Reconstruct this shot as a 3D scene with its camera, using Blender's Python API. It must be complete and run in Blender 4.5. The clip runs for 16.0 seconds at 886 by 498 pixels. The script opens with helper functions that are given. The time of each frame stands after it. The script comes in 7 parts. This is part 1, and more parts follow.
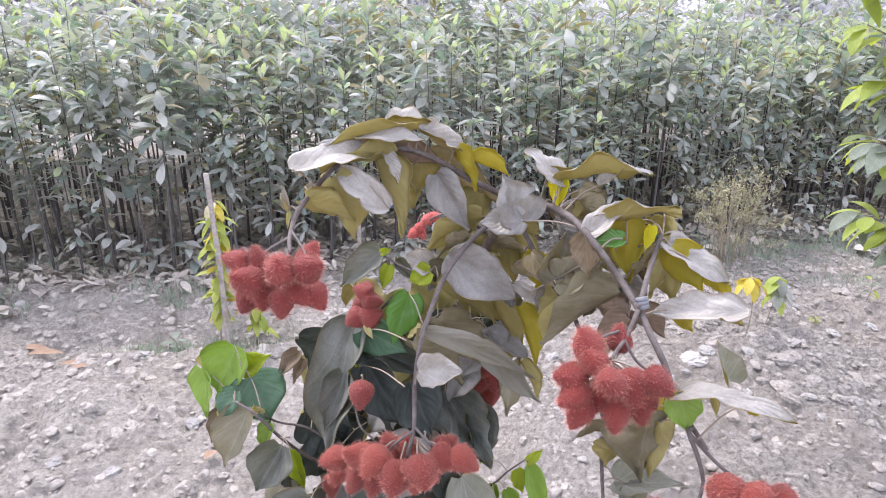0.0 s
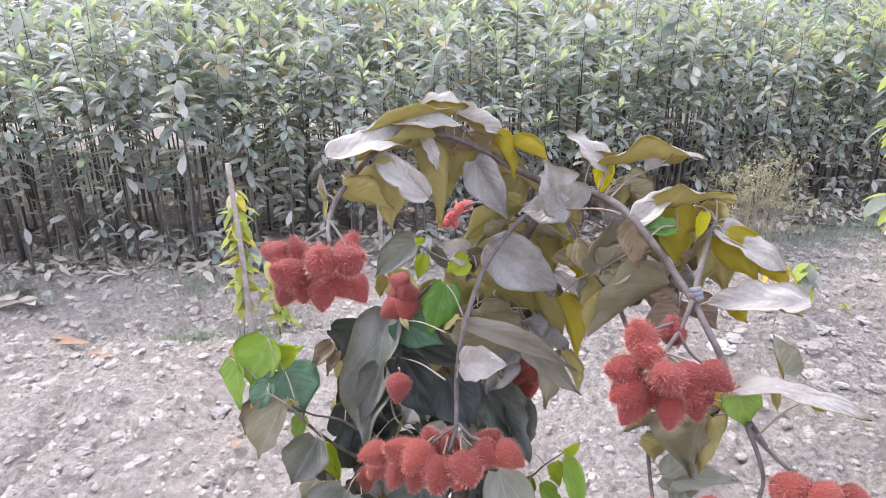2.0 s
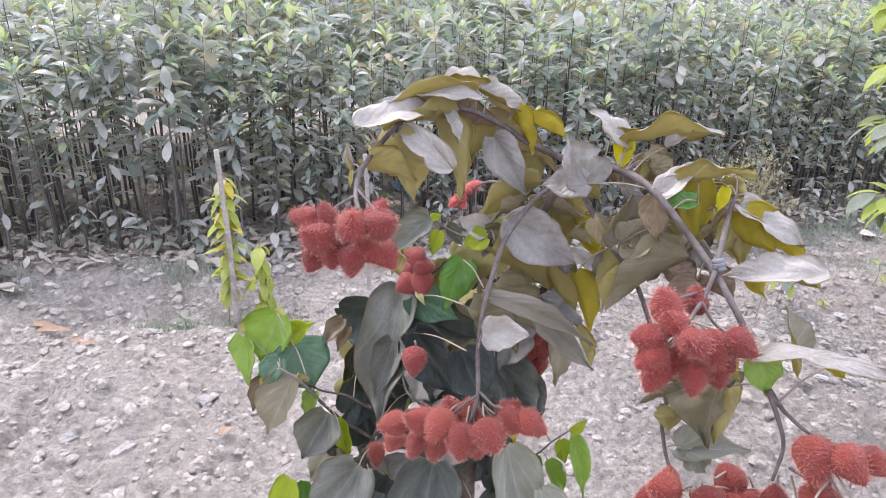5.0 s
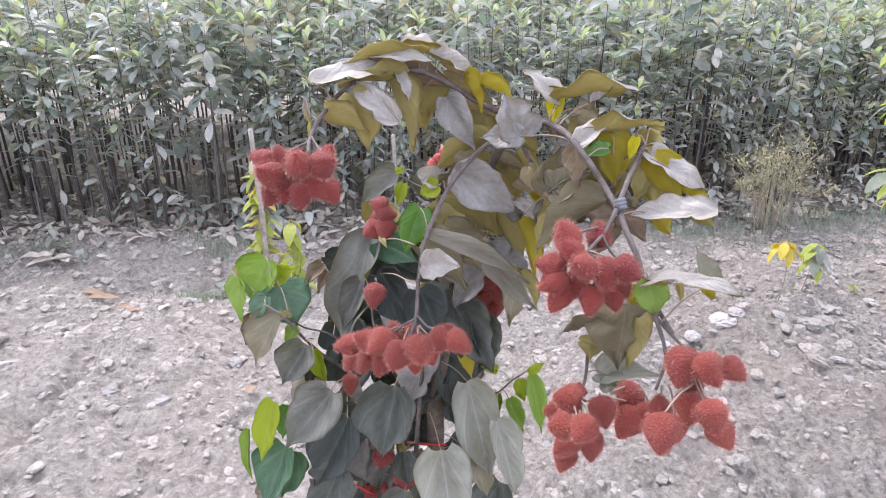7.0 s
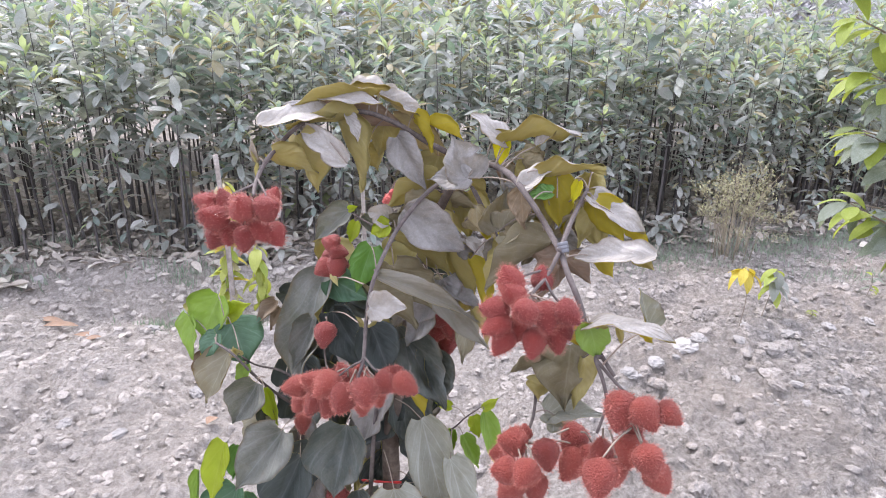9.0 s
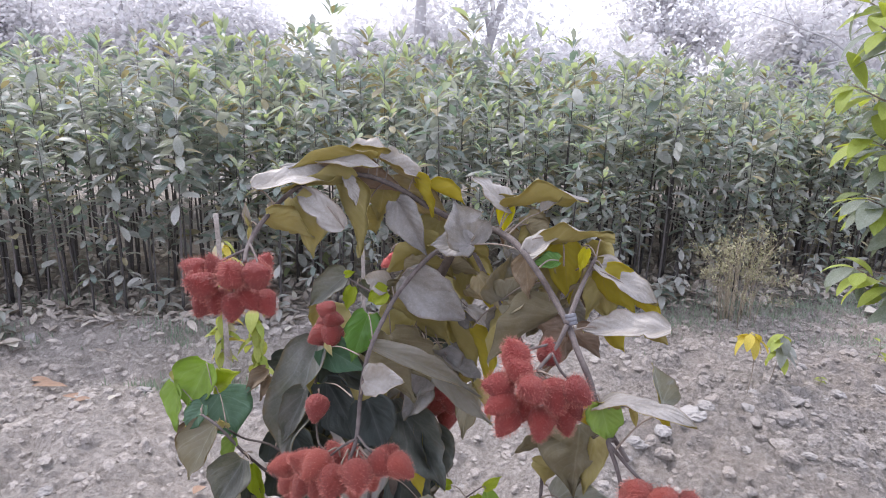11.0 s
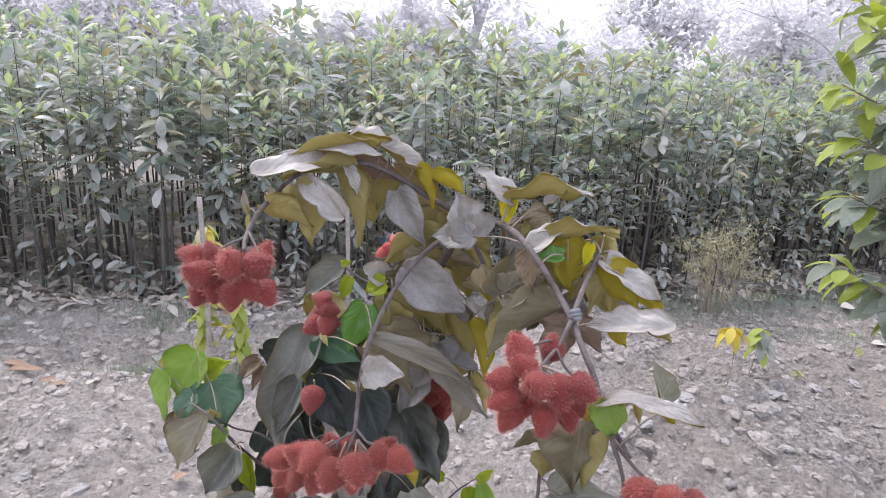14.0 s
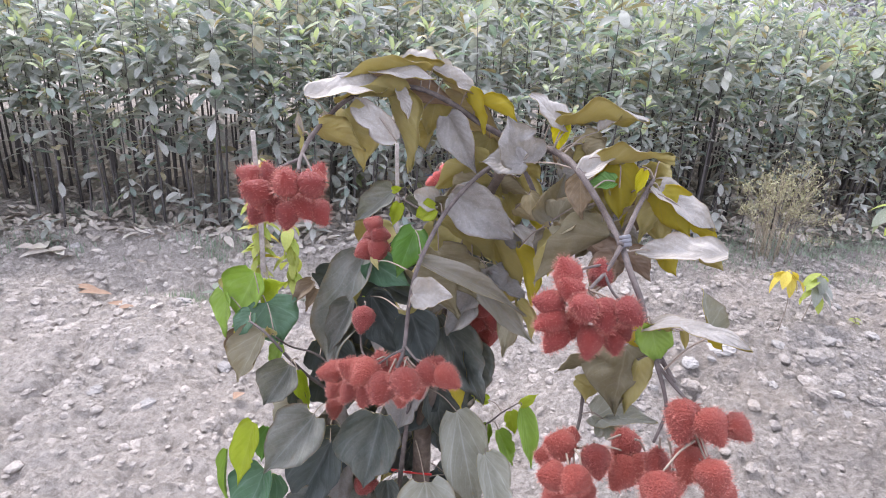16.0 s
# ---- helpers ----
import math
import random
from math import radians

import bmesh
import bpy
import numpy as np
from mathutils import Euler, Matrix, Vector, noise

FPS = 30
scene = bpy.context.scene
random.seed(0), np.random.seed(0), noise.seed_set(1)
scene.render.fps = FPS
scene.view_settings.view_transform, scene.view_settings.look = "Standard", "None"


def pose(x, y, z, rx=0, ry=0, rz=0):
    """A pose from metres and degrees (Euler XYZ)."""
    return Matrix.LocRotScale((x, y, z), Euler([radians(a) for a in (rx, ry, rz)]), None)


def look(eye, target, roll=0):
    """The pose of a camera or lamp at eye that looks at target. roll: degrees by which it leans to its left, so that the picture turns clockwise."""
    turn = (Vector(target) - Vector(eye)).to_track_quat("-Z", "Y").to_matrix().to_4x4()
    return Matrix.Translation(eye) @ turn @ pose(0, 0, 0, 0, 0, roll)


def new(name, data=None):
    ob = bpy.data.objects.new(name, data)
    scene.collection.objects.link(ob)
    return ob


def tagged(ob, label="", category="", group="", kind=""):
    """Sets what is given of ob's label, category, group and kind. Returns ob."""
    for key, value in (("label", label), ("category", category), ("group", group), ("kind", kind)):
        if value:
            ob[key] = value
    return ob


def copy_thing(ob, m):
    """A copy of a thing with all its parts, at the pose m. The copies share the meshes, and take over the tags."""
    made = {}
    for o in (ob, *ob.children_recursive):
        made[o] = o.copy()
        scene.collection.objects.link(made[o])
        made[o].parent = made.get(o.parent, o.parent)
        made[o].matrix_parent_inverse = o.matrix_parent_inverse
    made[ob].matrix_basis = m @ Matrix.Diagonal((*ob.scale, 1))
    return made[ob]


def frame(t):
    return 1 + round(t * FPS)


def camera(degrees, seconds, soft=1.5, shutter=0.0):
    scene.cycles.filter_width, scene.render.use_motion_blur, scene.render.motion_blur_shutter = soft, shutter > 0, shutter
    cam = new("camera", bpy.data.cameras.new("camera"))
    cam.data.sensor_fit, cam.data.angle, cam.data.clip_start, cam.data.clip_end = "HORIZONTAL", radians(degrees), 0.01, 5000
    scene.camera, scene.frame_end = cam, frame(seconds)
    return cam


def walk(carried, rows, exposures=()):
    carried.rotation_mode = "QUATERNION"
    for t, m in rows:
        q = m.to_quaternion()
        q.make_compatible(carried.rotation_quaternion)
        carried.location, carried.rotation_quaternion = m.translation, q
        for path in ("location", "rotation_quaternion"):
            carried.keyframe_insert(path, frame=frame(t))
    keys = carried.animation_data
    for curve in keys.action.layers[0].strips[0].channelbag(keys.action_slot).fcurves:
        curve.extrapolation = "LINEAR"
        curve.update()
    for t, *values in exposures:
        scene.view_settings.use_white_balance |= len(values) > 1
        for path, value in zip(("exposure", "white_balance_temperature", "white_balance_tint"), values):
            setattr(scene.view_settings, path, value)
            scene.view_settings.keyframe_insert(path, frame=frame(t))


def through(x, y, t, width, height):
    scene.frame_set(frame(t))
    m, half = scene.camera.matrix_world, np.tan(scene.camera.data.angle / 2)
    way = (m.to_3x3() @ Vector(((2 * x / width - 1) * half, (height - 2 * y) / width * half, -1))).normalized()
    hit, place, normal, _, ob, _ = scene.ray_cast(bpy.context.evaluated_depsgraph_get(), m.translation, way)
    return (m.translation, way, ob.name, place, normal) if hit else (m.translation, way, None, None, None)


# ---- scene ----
cam = camera(69.92, 16.0, 1.0)
# seconds; the eye in metres; turns about x, y, z in degrees
ROWS = [
    (0.0, 0.0000, 0.0000, 1.7000, 70.00, -0.75, 0.27),
    (0.5, -0.0095, 0.0072, 1.6956, 69.08, -0.37, -0.03),
    (1.0, -0.0147, 0.0122, 1.6969, 69.42, 0.23, -0.01),
    (1.5, -0.0200, 0.0179, 1.7007, 70.02, 1.27, 1.72),
    (2.0, -0.0287, 0.0228, 1.6932, 68.91, 0.15, 1.53),
    (2.5, -0.0260, 0.0242, 1.6880, 68.67, -1.02, -1.75),
    (3.0, -0.0307, 0.0237, 1.6930, 70.52, -1.63, -4.19),
    (3.5, -0.0306, 0.0313, 1.6905, 70.70, -0.39, -5.94),
    (4.0, -0.0477, 0.0262, 1.6850, 70.15, -1.39, -5.17),
    (4.5, -0.0717, 0.0249, 1.6767, 69.25, -1.30, -2.91),
    (4.7, -0.0835, 0.0206, 1.6720, 68.99, -1.33, -1.64),
    (6.8, 0.0415, -0.1077, 1.6539, 67.52, -0.47, 4.43),
    (7.0, 0.0557, -0.1093, 1.6512, 67.57, -0.61, 4.37),
    (7.5, 0.0781, -0.1185, 1.6704, 70.84, -0.52, 2.03),
    (8.0, 0.0912, -0.0915, 1.6750, 70.02, 0.11, 2.73),
    (8.5, 0.0949, -0.0912, 1.6817, 69.84, -1.00, 2.10),
    (9.0, 0.0889, -0.1018, 1.6777, 69.54, -1.44, 2.12),
    (9.5, 0.0915, -0.1131, 1.6779, 72.70, -0.40, 3.12),
    (9.7, 0.0937, -0.1175, 1.6803, 74.35, 0.24, 2.93),
    (11.8, 0.0642, -0.0188, 1.6710, 74.90, -3.29, 1.76),
    (12.0, 0.0547, -0.0143, 1.6698, 74.53, -3.04, 1.23),
    (12.5, 0.0457, -0.0060, 1.6676, 74.07, -3.63, 0.91),
    (13.0, 0.0520, -0.0272, 1.6708, 73.22, -3.57, -1.06),
    (13.5, 0.0545, -0.0430, 1.6684, 72.90, -3.48, 0.91),
    (14.0, 0.0601, -0.0474, 1.6759, 73.87, -3.49, 0.98),
    (14.5, 0.0575, -0.0268, 1.6764, 72.42, -3.93, 2.60),
    (15.0, 0.0648, -0.0191, 1.6762, 71.99, -3.63, 2.62),
    (15.5, 0.0685, -0.0326, 1.6710, 70.22, -3.36, 4.09),
    (16.0, 0.0595, -0.0604, 1.6603, 68.17, -3.17, 5.44),
]
# seconds, stops, white balance
EXPOSURES = [(t, stops, 6270, 14) for t, stops in ((0, 0.96), (3.0, 1.03), (4.5, 0.94), (7.0, 0.93), (8.5, 0.92), (9.5, 0.97), (11.8, 0.27), (13.0, 0.40), (14.0, 0.58), (14.5, 0.58), (15.0, 0.72), (16.0, 0.90))]
walk(cam, [(t, pose(x, y, z, rx, ry, rz)) for t, x, y, z, rx, ry, rz in ROWS], EXPOSURES)

# ---- sky and light ----
SUN_HEIGHT, SUN_TURN = 55.0, -42.0
world = bpy.data.worlds.new("sky")
scene.world = world
world.use_nodes = True
wn = world.node_tree.nodes
sky = wn.new("ShaderNodeTexSky")
sky.sky_type, sky.sun_disc = "NISHITA", False
sky.sun_elevation, sky.sun_rotation = radians(SUN_HEIGHT), radians(SUN_TURN)
sky.dust_density, sky.air_density, sky.ozone_density = 3.0, 1.0, 1.0
wn["Background"].inputs["Strength"].default_value = 0.205
# a thin even haze of cloud over the whole sky
haze = wn.new("ShaderNodeMix")
haze.data_type = "RGBA"
haze.inputs[0].default_value = 0.7
haze.inputs[7].default_value = (6.62, 6.75, 7.55, 1.0)
world.node_tree.links.new(sky.outputs["Color"], haze.inputs[6])
world.node_tree.links.new(haze.outputs[2], wn["Background"].inputs["Color"])
sun = new("sun", bpy.data.lights.new("sun", "SUN"))
sun.data.energy, sun.data.angle, sun.data.color = 2.0, radians(12), (1.0, 0.965, 0.93)
sun.matrix_world = look((30 * math.sin(radians(SUN_TURN)), 30 * math.cos(radians(SUN_TURN)), 30 * math.tan(radians(SUN_HEIGHT))), (0, 0, 0))

# ---- materials ----


def shader(name):
    m = bpy.data.materials.new(name)
    m.use_nodes = True
    nt = m.node_tree
    return m, nt, nt.nodes["Principled BSDF"]


def node(nt, kind, **inputs):
    n = nt.nodes.new("ShaderNode" + kind)
    for key, value in inputs.items():
        n.inputs[key.replace("_", " ")].default_value = value
    return n


def blend(nt, fac, a, b, mode="MIX"):
    """A colour mix; fac, a and b are sockets or values."""
    n = nt.nodes.new("ShaderNodeMix")
    n.data_type, n.blend_type = "RGBA", mode
    for index, value in ((0, fac), (6, a), (7, b)):
        if isinstance(value, bpy.types.NodeSocket):
            nt.links.new(value, n.inputs[index])
        else:
            n.inputs[index].default_value = value if index == 0 else (*value, 1.0)
    return n.outputs[2]


def calc(nt, op, a, b=0.0, c=0.0):
    n = nt.nodes.new("ShaderNodeMath")
    n.operation = op
    for index, value in enumerate((a, b, c)):
        if isinstance(value, bpy.types.NodeSocket):
            nt.links.new(value, n.inputs[index])
        else:
            n.inputs[index].default_value = value
    return n.outputs[0]


def span(nt, value, a, b):
    """0 to 1 as value goes from a to b."""
    n = nt.nodes.new("ShaderNodeMapRange")
    n.inputs[1].default_value, n.inputs[2].default_value = a, b
    nt.links.new(value, n.inputs[0])
    return n.outputs[0]


def noisy(nt, scale, detail=4.0, rough=0.6, where="Object"):
    n = node(nt, "TexNoise", Scale=scale, Detail=detail, Roughness=rough)
    co = nt.nodes.new("ShaderNodeTexCoord")
    nt.links.new(co.outputs[where], n.inputs["Vector"])
    return n.outputs[0]


def chance(nt):
    """A number of its own for every piece, whether an object or an island of a joined mesh."""
    a, b = nt.nodes.new("ShaderNodeObjectInfo"), nt.nodes.new("ShaderNodeNewGeometry")
    return calc(nt, "FRACT", calc(nt, "ADD", a.outputs["Random"], b.outputs["Random Per Island"]))


def bumped(nt, bsdf, height, strength, distance):
    n = node(nt, "Bump", Strength=strength, Distance=distance)
    nt.links.new(height, n.inputs["Height"])
    nt.links.new(n.outputs[0], bsdf.inputs["Normal"])
    return n


def leaf_material(name, low, high, glow, dust=0.3, rough=0.55, through=0.3, veins=0.35, dusty=(0.42, 0.40, 0.38), vary=0.5, worn=0.0, quilt=0.0):
    """A leaf's skin: two tones, veins along its own length, dust in flecks and patches, and light that comes through it."""
    m, nt, b = shader(name)
    uv = nt.nodes.new("ShaderNodeUVMap")
    sep = nt.nodes.new("ShaderNodeSeparateXYZ")
    nt.links.new(uv.outputs[0], sep.inputs[0])
    across, along = calc(nt, "ABSOLUTE", calc(nt, "SUBTRACT", sep.outputs[0], 0.5)), sep.outputs[1]
    tone = calc(nt, "ADD", calc(nt, "MULTIPLY", noisy(nt, 60.0, 6.0, 0.7), 1.0 - vary), calc(nt, "MULTIPLY", chance(nt), vary))
    color = blend(nt, tone, low, high)
    mid = span(nt, across, 0.022, 0.006)
    wave = calc(nt, "FRACT", calc(nt, "SUBTRACT", calc(nt, "MULTIPLY", along, 7.0), calc(nt, "MULTIPLY", across, 5.5)))
    off = calc(nt, "ABSOLUTE", calc(nt, "SUBTRACT", wave, 0.5))
    side = calc(nt, "MULTIPLY", span(nt, off, 0.06, 0.015), 0.55)
    fan = span(nt, calc(nt, "ABSOLUTE", calc(nt, "SUBTRACT", across, calc(nt, "MULTIPLY", along, 0.85))), 0.022, 0.006)
    fan = calc(nt, "MULTIPLY", fan, 0.8 if veins > 0.15 else 0.0)
    vein = calc(nt, "MULTIPLY", calc(nt, "MAXIMUM", calc(nt, "MAXIMUM", mid, fan), side), veins)
    light = tuple(min(1.0, 1.5 * c + 0.06) for c in high)
    color = blend(nt, vein, color, light)
    patch = calc(nt, "MULTIPLY", span(nt, noisy(nt, 34.0, 9.0, 0.78), 0.38, 0.64), dust)
    color = blend(nt, patch, color, dusty)
    fleck = calc(nt, "MULTIPLY", span(nt, noisy(nt, 330.0, 3.0, 0.6), 0.56, 0.70), dust * 0.55)
    color = blend(nt, fleck, color, tuple(min(1.0, 1.15 * c) for c in dusty))
    color = blend(nt, 0.7, color, blend(nt, span(nt, noisy(nt, 14.0, 7.0, 0.7), 0.36, 0.62), (0.62, 0.60, 0.56), (1.0, 1.0, 1.0)), "MULTIPLY")
    if worn:
        spot = span(nt, noisy(nt, 42.0, 9.0, 0.8), 0.58, 0.72)
        color = blend(nt, calc(nt, "MULTIPLY", spot, worn), color, (0.16, 0.09, 0.03))
        brim = calc(nt, "MULTIPLY", span(nt, across, 0.44, 0.5), span(nt, noisy(nt, 55.0, 4.0), 0.4, 0.6))
        color = blend(nt, calc(nt, "MULTIPLY", brim, min(1.0, 2 * worn)), color, (0.20, 0.12, 0.05))
    nt.links.new(color, b.inputs["Base Color"])
    b.inputs["Roughness"].default_value = rough
    b.inputs["Specular IOR Level"].default_value = 0.33
    relief = calc(nt, "ADD", calc(nt, "MULTIPLY", noisy(nt, 170.0), 0.35), calc(nt, "MULTIPLY", noisy(nt, 46.0, 4.0), 1.0))
    if quilt:
        hollow = calc(nt, "MULTIPLY", calc(nt, "MINIMUM", calc(nt, "MULTIPLY", off, 2.0), calc(nt, "MULTIPLY", across, 7.0)), quilt)
        relief = calc(nt, "ADD", relief, hollow)
    else:
        relief = calc(nt, "ADD", relief, vein)
    bumped(nt, b, relief, 0.5, 0.0035)
    tr = nt.nodes.new("ShaderNodeBsdfTranslucent")
    nt.links.new(blend(nt, vein, glow, tuple(0.55 * c for c in glow)), tr.inputs["Color"])
    mix = nt.nodes.new("ShaderNodeMixShader")
    mix.inputs[0].default_value = through
    nt.links.new(b.outputs[0], mix.inputs[1])
    nt.links.new(tr.outputs[0], mix.inputs[2])
    nt.links.new(mix.outputs[0], nt.nodes["Material Output"].inputs["Surface"])
    return m


def rough_material(name, low, high, scale=20.0, rough=0.9, bump=0.5, depth=0.004, dirt=None, dirt_scale=3.0, vary=0.3, fine=6.0):
    """Soil, stone, bark, dry stalks: two tones with grain, larger stains and a rough relief."""
    m, nt, b = shader(name)
    grain = noisy(nt, scale, 8.0, 0.7)
    tone = calc(nt, "ADD", calc(nt, "MULTIPLY", span(nt, grain, 0.3, 0.7), 1.0 - vary), calc(nt, "MULTIPLY", chance(nt), vary))
    color = blend(nt, tone, low, high)
    if dirt:
        color = blend(nt, span(nt, noisy(nt, dirt_scale, 5.0, 0.6), 0.48, 0.68), color, dirt)
    nt.links.new(color, b.inputs["Base Color"])
    b.inputs["Roughness"].default_value = rough
    b.inputs["Specular IOR Level"].default_value = 0.25
    bumped(nt, b, calc(nt, "ADD", grain, calc(nt, "MULTIPLY", noisy(nt, scale * fine, 4.0, 0.6), 0.5)), bump, depth)
    return m


def soil_material(name, low, high, scale, depth, own=0.0):
    """Dry soil: pale crumbs over darker grains; browner in patches, and darker along the bed."""
    m, nt, b = shader(name)
    place = nt.nodes.new("ShaderNodeNewGeometry").outputs["Position"]

    def cloud(size, detail, rough):
        n = node(nt, "TexNoise", Scale=size, Detail=detail, Roughness=rough)
        nt.links.new(place, n.inputs["Vector"])
        return n.outputs[0]

    grain = cloud(scale, 9.0, 0.75)
    tone = calc(nt, "ADD", calc(nt, "MULTIPLY", span(nt, grain, 0.34, 0.66), 1.0 - own), calc(nt, "MULTIPLY", chance(nt), own) if own else 0.0)
    color = blend(nt, tone, low, high)
    color = blend(nt, calc(nt, "MULTIPLY", span(nt, cloud(1.3, 6.0, 0.62), 0.46, 0.66), 0.4), color, (0.40, 0.335, 0.280))
    color = blend(nt, calc(nt, "MULTIPLY", span(nt, cloud(2.7, 7.0, 0.7), 0.52, 0.66), 0.65), color, (0.235, 0.215, 0.205))
    sep = nt.nodes.new("ShaderNodeSeparateXYZ")
    nt.links.new(place, sep.inputs[0])
    pale = span(nt, calc(nt, "ADD", sep.outputs[0], calc(nt, "MULTIPLY", calc(nt, "SUBTRACT", cloud(2.1, 6.0, 0.65), 0.5), 3.0)), 1.0, -0.2)
    color = blend(nt, calc(nt, "MULTIPLY", pale, 0.40), color, blend(nt, tone, (0.38, 0.335, 0.298), (0.68, 0.618, 0.562)))
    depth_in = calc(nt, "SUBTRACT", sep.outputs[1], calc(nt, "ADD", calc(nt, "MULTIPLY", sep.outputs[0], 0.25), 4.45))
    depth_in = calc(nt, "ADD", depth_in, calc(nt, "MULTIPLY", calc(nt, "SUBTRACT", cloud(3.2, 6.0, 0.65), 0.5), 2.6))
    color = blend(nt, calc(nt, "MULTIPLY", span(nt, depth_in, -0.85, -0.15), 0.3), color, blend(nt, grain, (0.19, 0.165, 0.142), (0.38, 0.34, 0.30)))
    nt.links.new(color, b.inputs["Base Color"])
    b.inputs["Roughness"].default_value = 0.95
    b.inputs["Specular IOR Level"].default_value = 0.2
    bumped(nt, b, calc(nt, "ADD", grain, calc(nt, "MULTIPLY", cloud(scale * 5.0, 4.0, 0.6), 0.5)), 1.0, depth)
    return m


SOIL = soil_material("dry soil", (0.150, 0.131, 0.120), (0.55, 0.503, 0.470), 38.0, 0.03)
CLOD = soil_material("dry clods", (0.20, 0.179, 0.166), (0.51, 0.468, 0.438), 70.0, 0.008, 0.25)
STONE = rough_material("grey stone", (0.28, 0.262, 0.25), (0.47, 0.443, 0.425), 45.0, 0.9, 0.8, 0.004, None, 3.0, 0.6)
BARK = rough_material("young bark", (0.075, 0.06, 0.056), (0.20, 0.17, 0.162), 90.0, 0.75, 0.6, 0.003, (0.055, 0.04, 0.036), 14.0, 0.2)
TRUNK = rough_material("brown bark", (0.10, 0.075, 0.06), (0.26, 0.21, 0.18), 60.0, 0.85, 0.7, 0.003, (0.07, 0.05, 0.04), 9.0, 0.1)
STALK = rough_material("pale stalk", (0.20, 0.155, 0.125), (0.34, 0.285, 0.23), 120.0, 0.7, 0.2, 0.001, None, 3.0, 0.3)
STEM = rough_material("sapling stem", (0.06, 0.054, 0.053), (0.155, 0.14, 0.135), 50.0, 0.85, 0.4, 0.002, None, 3.0, 0.6)
CANE = rough_material("weathered stick", (0.24, 0.21, 0.19), (0.44, 0.395, 0.36), 70.0, 0.9, 0.5, 0.002, (0.17, 0.145, 0.13), 12.0, 0.1)
TWIG = rough_material("dry twigs", (0.22, 0.18, 0.135), (0.44, 0.38, 0.28), 60.0, 0.9, 0.2, 0.001, None, 3.0, 0.6)
GRASS = leaf_material("low grass", (0.20, 0.265, 0.20), (0.38, 0.46, 0.36), (0.38, 0.46, 0.30), 0.3, 0.6, 0.3, 0.0)
LITTER = leaf_material("dead leaves", (0.32, 0.262, 0.218), (0.70, 0.625, 0.555), (0.4, 0.3, 0.2), 0.5, 0.8, 0.1, 0.4, vary=0.85)
RUST = leaf_material("rust dead leaf", (0.24, 0.135, 0.085), (0.44, 0.285, 0.19), (0.3, 0.15, 0.05), 0.3, 0.8, 0.1, 0.4)
STRAW = leaf_material("pale dead leaf", (0.50, 0.45, 0.38), (0.72, 0.68, 0.60), (0.5, 0.45, 0.3), 0.2, 0.8, 0.15, 0.3)
# HEDGE and DUSTY: real dust, and tones raised further for haze over the bed
HEDGE = leaf_material("sapling leaf", (0.175, 0.19, 0.168), (0.43, 0.443, 0.412), (0.43, 0.46, 0.34), 0.38, 0.31, 0.36, 0.3, (0.575, 0.58, 0.585), 0.9)
DEEP = leaf_material("blue-green sapling leaf", (0.115, 0.148, 0.135), (0.29, 0.34, 0.315), (0.30, 0.42, 0.27), 0.35, 0.34, 0.36, 0.3, (0.45, 0.48, 0.48), 0.8)
FLUSH = leaf_material("young sapling leaf", (0.27, 0.335, 0.19), (0.47, 0.54, 0.32), (0.52, 0.61, 0.25), 0.25, 0.40, 0.40, 0.3, (0.53, 0.55, 0.52), 0.8)
FADED = leaf_material("old sapling leaf", (0.22, 0.19, 0.11), (0.47, 0.42, 0.25), (0.42, 0.35, 0.13), 0.4, 0.6, 0.28, 0.35, vary=0.8)
DUSTY = leaf_material("dusty low sapling leaf", (0.30, 0.305, 0.285), (0.56, 0.555, 0.53), (0.45, 0.46, 0.34), 0.6, 0.6, 0.3, 0.25, (0.64, 0.63, 0.61), 0.85)
# foliage and bark of the far trees: haze is put into the pale colours
FAR = leaf_material("far foliage paled for haze", (0.72, 0.71, 0.725), (0.80, 0.79, 0.805), (0.86, 0.85, 0.865), 0.5, 0.9, 0.5, 0.0, (0.84, 0.83, 0.86), 0.6)
FAR_BARK = rough_material("far bark paled for haze", (0.40, 0.38, 0.39), (0.56, 0.54, 0.55), 8.0, 0.9, 0.4, 0.01, None, 3.0, 0.2)
TREE_LEAF = leaf_material("glossy tree leaf", (0.12, 0.155, 0.12), (0.28, 0.32, 0.26), (0.32, 0.40, 0.16), 0.5, 0.36, 0.28, 0.4, (0.45, 0.46, 0.46), 0.6)
TREE_YOUNG = leaf_material("lime tree leaf", (0.24, 0.33, 0.06), (0.40, 0.46, 0.09), (0.55, 0.62, 0.06), 0.1, 0.4, 0.35, 0.4, vary=0.5)

STEM_BROWN = rough_material("brown green stem", (0.17, 0.13, 0.10), (0.32, 0.26, 0.20), 70.0, 0.8, 0.4, 0.002, (0.11, 0.08, 0.06), 10.0, 0.2)
OVER_LIME = leaf_material("yellow-green seedling leaf", (0.30, 0.36, 0.07), (0.48, 0.52, 0.12), (0.55, 0.6, 0.08), 0.2, 0.5, 0.35, 0.4)
YELLOWING = leaf_material("yellowing weed leaf", (0.55, 0.42, 0.05), (0.72, 0.60, 0.10), (0.7, 0.55, 0.05), 0.1, 0.5, 0.3, 0.4)
DRY_LEAF = leaf_material("dry bush leaf", (0.32, 0.32, 0.18), (0.56, 0.53, 0.34), (0.4, 0.4, 0.15), 0.3, 0.8, 0.2, 0.0, vary=0.9)

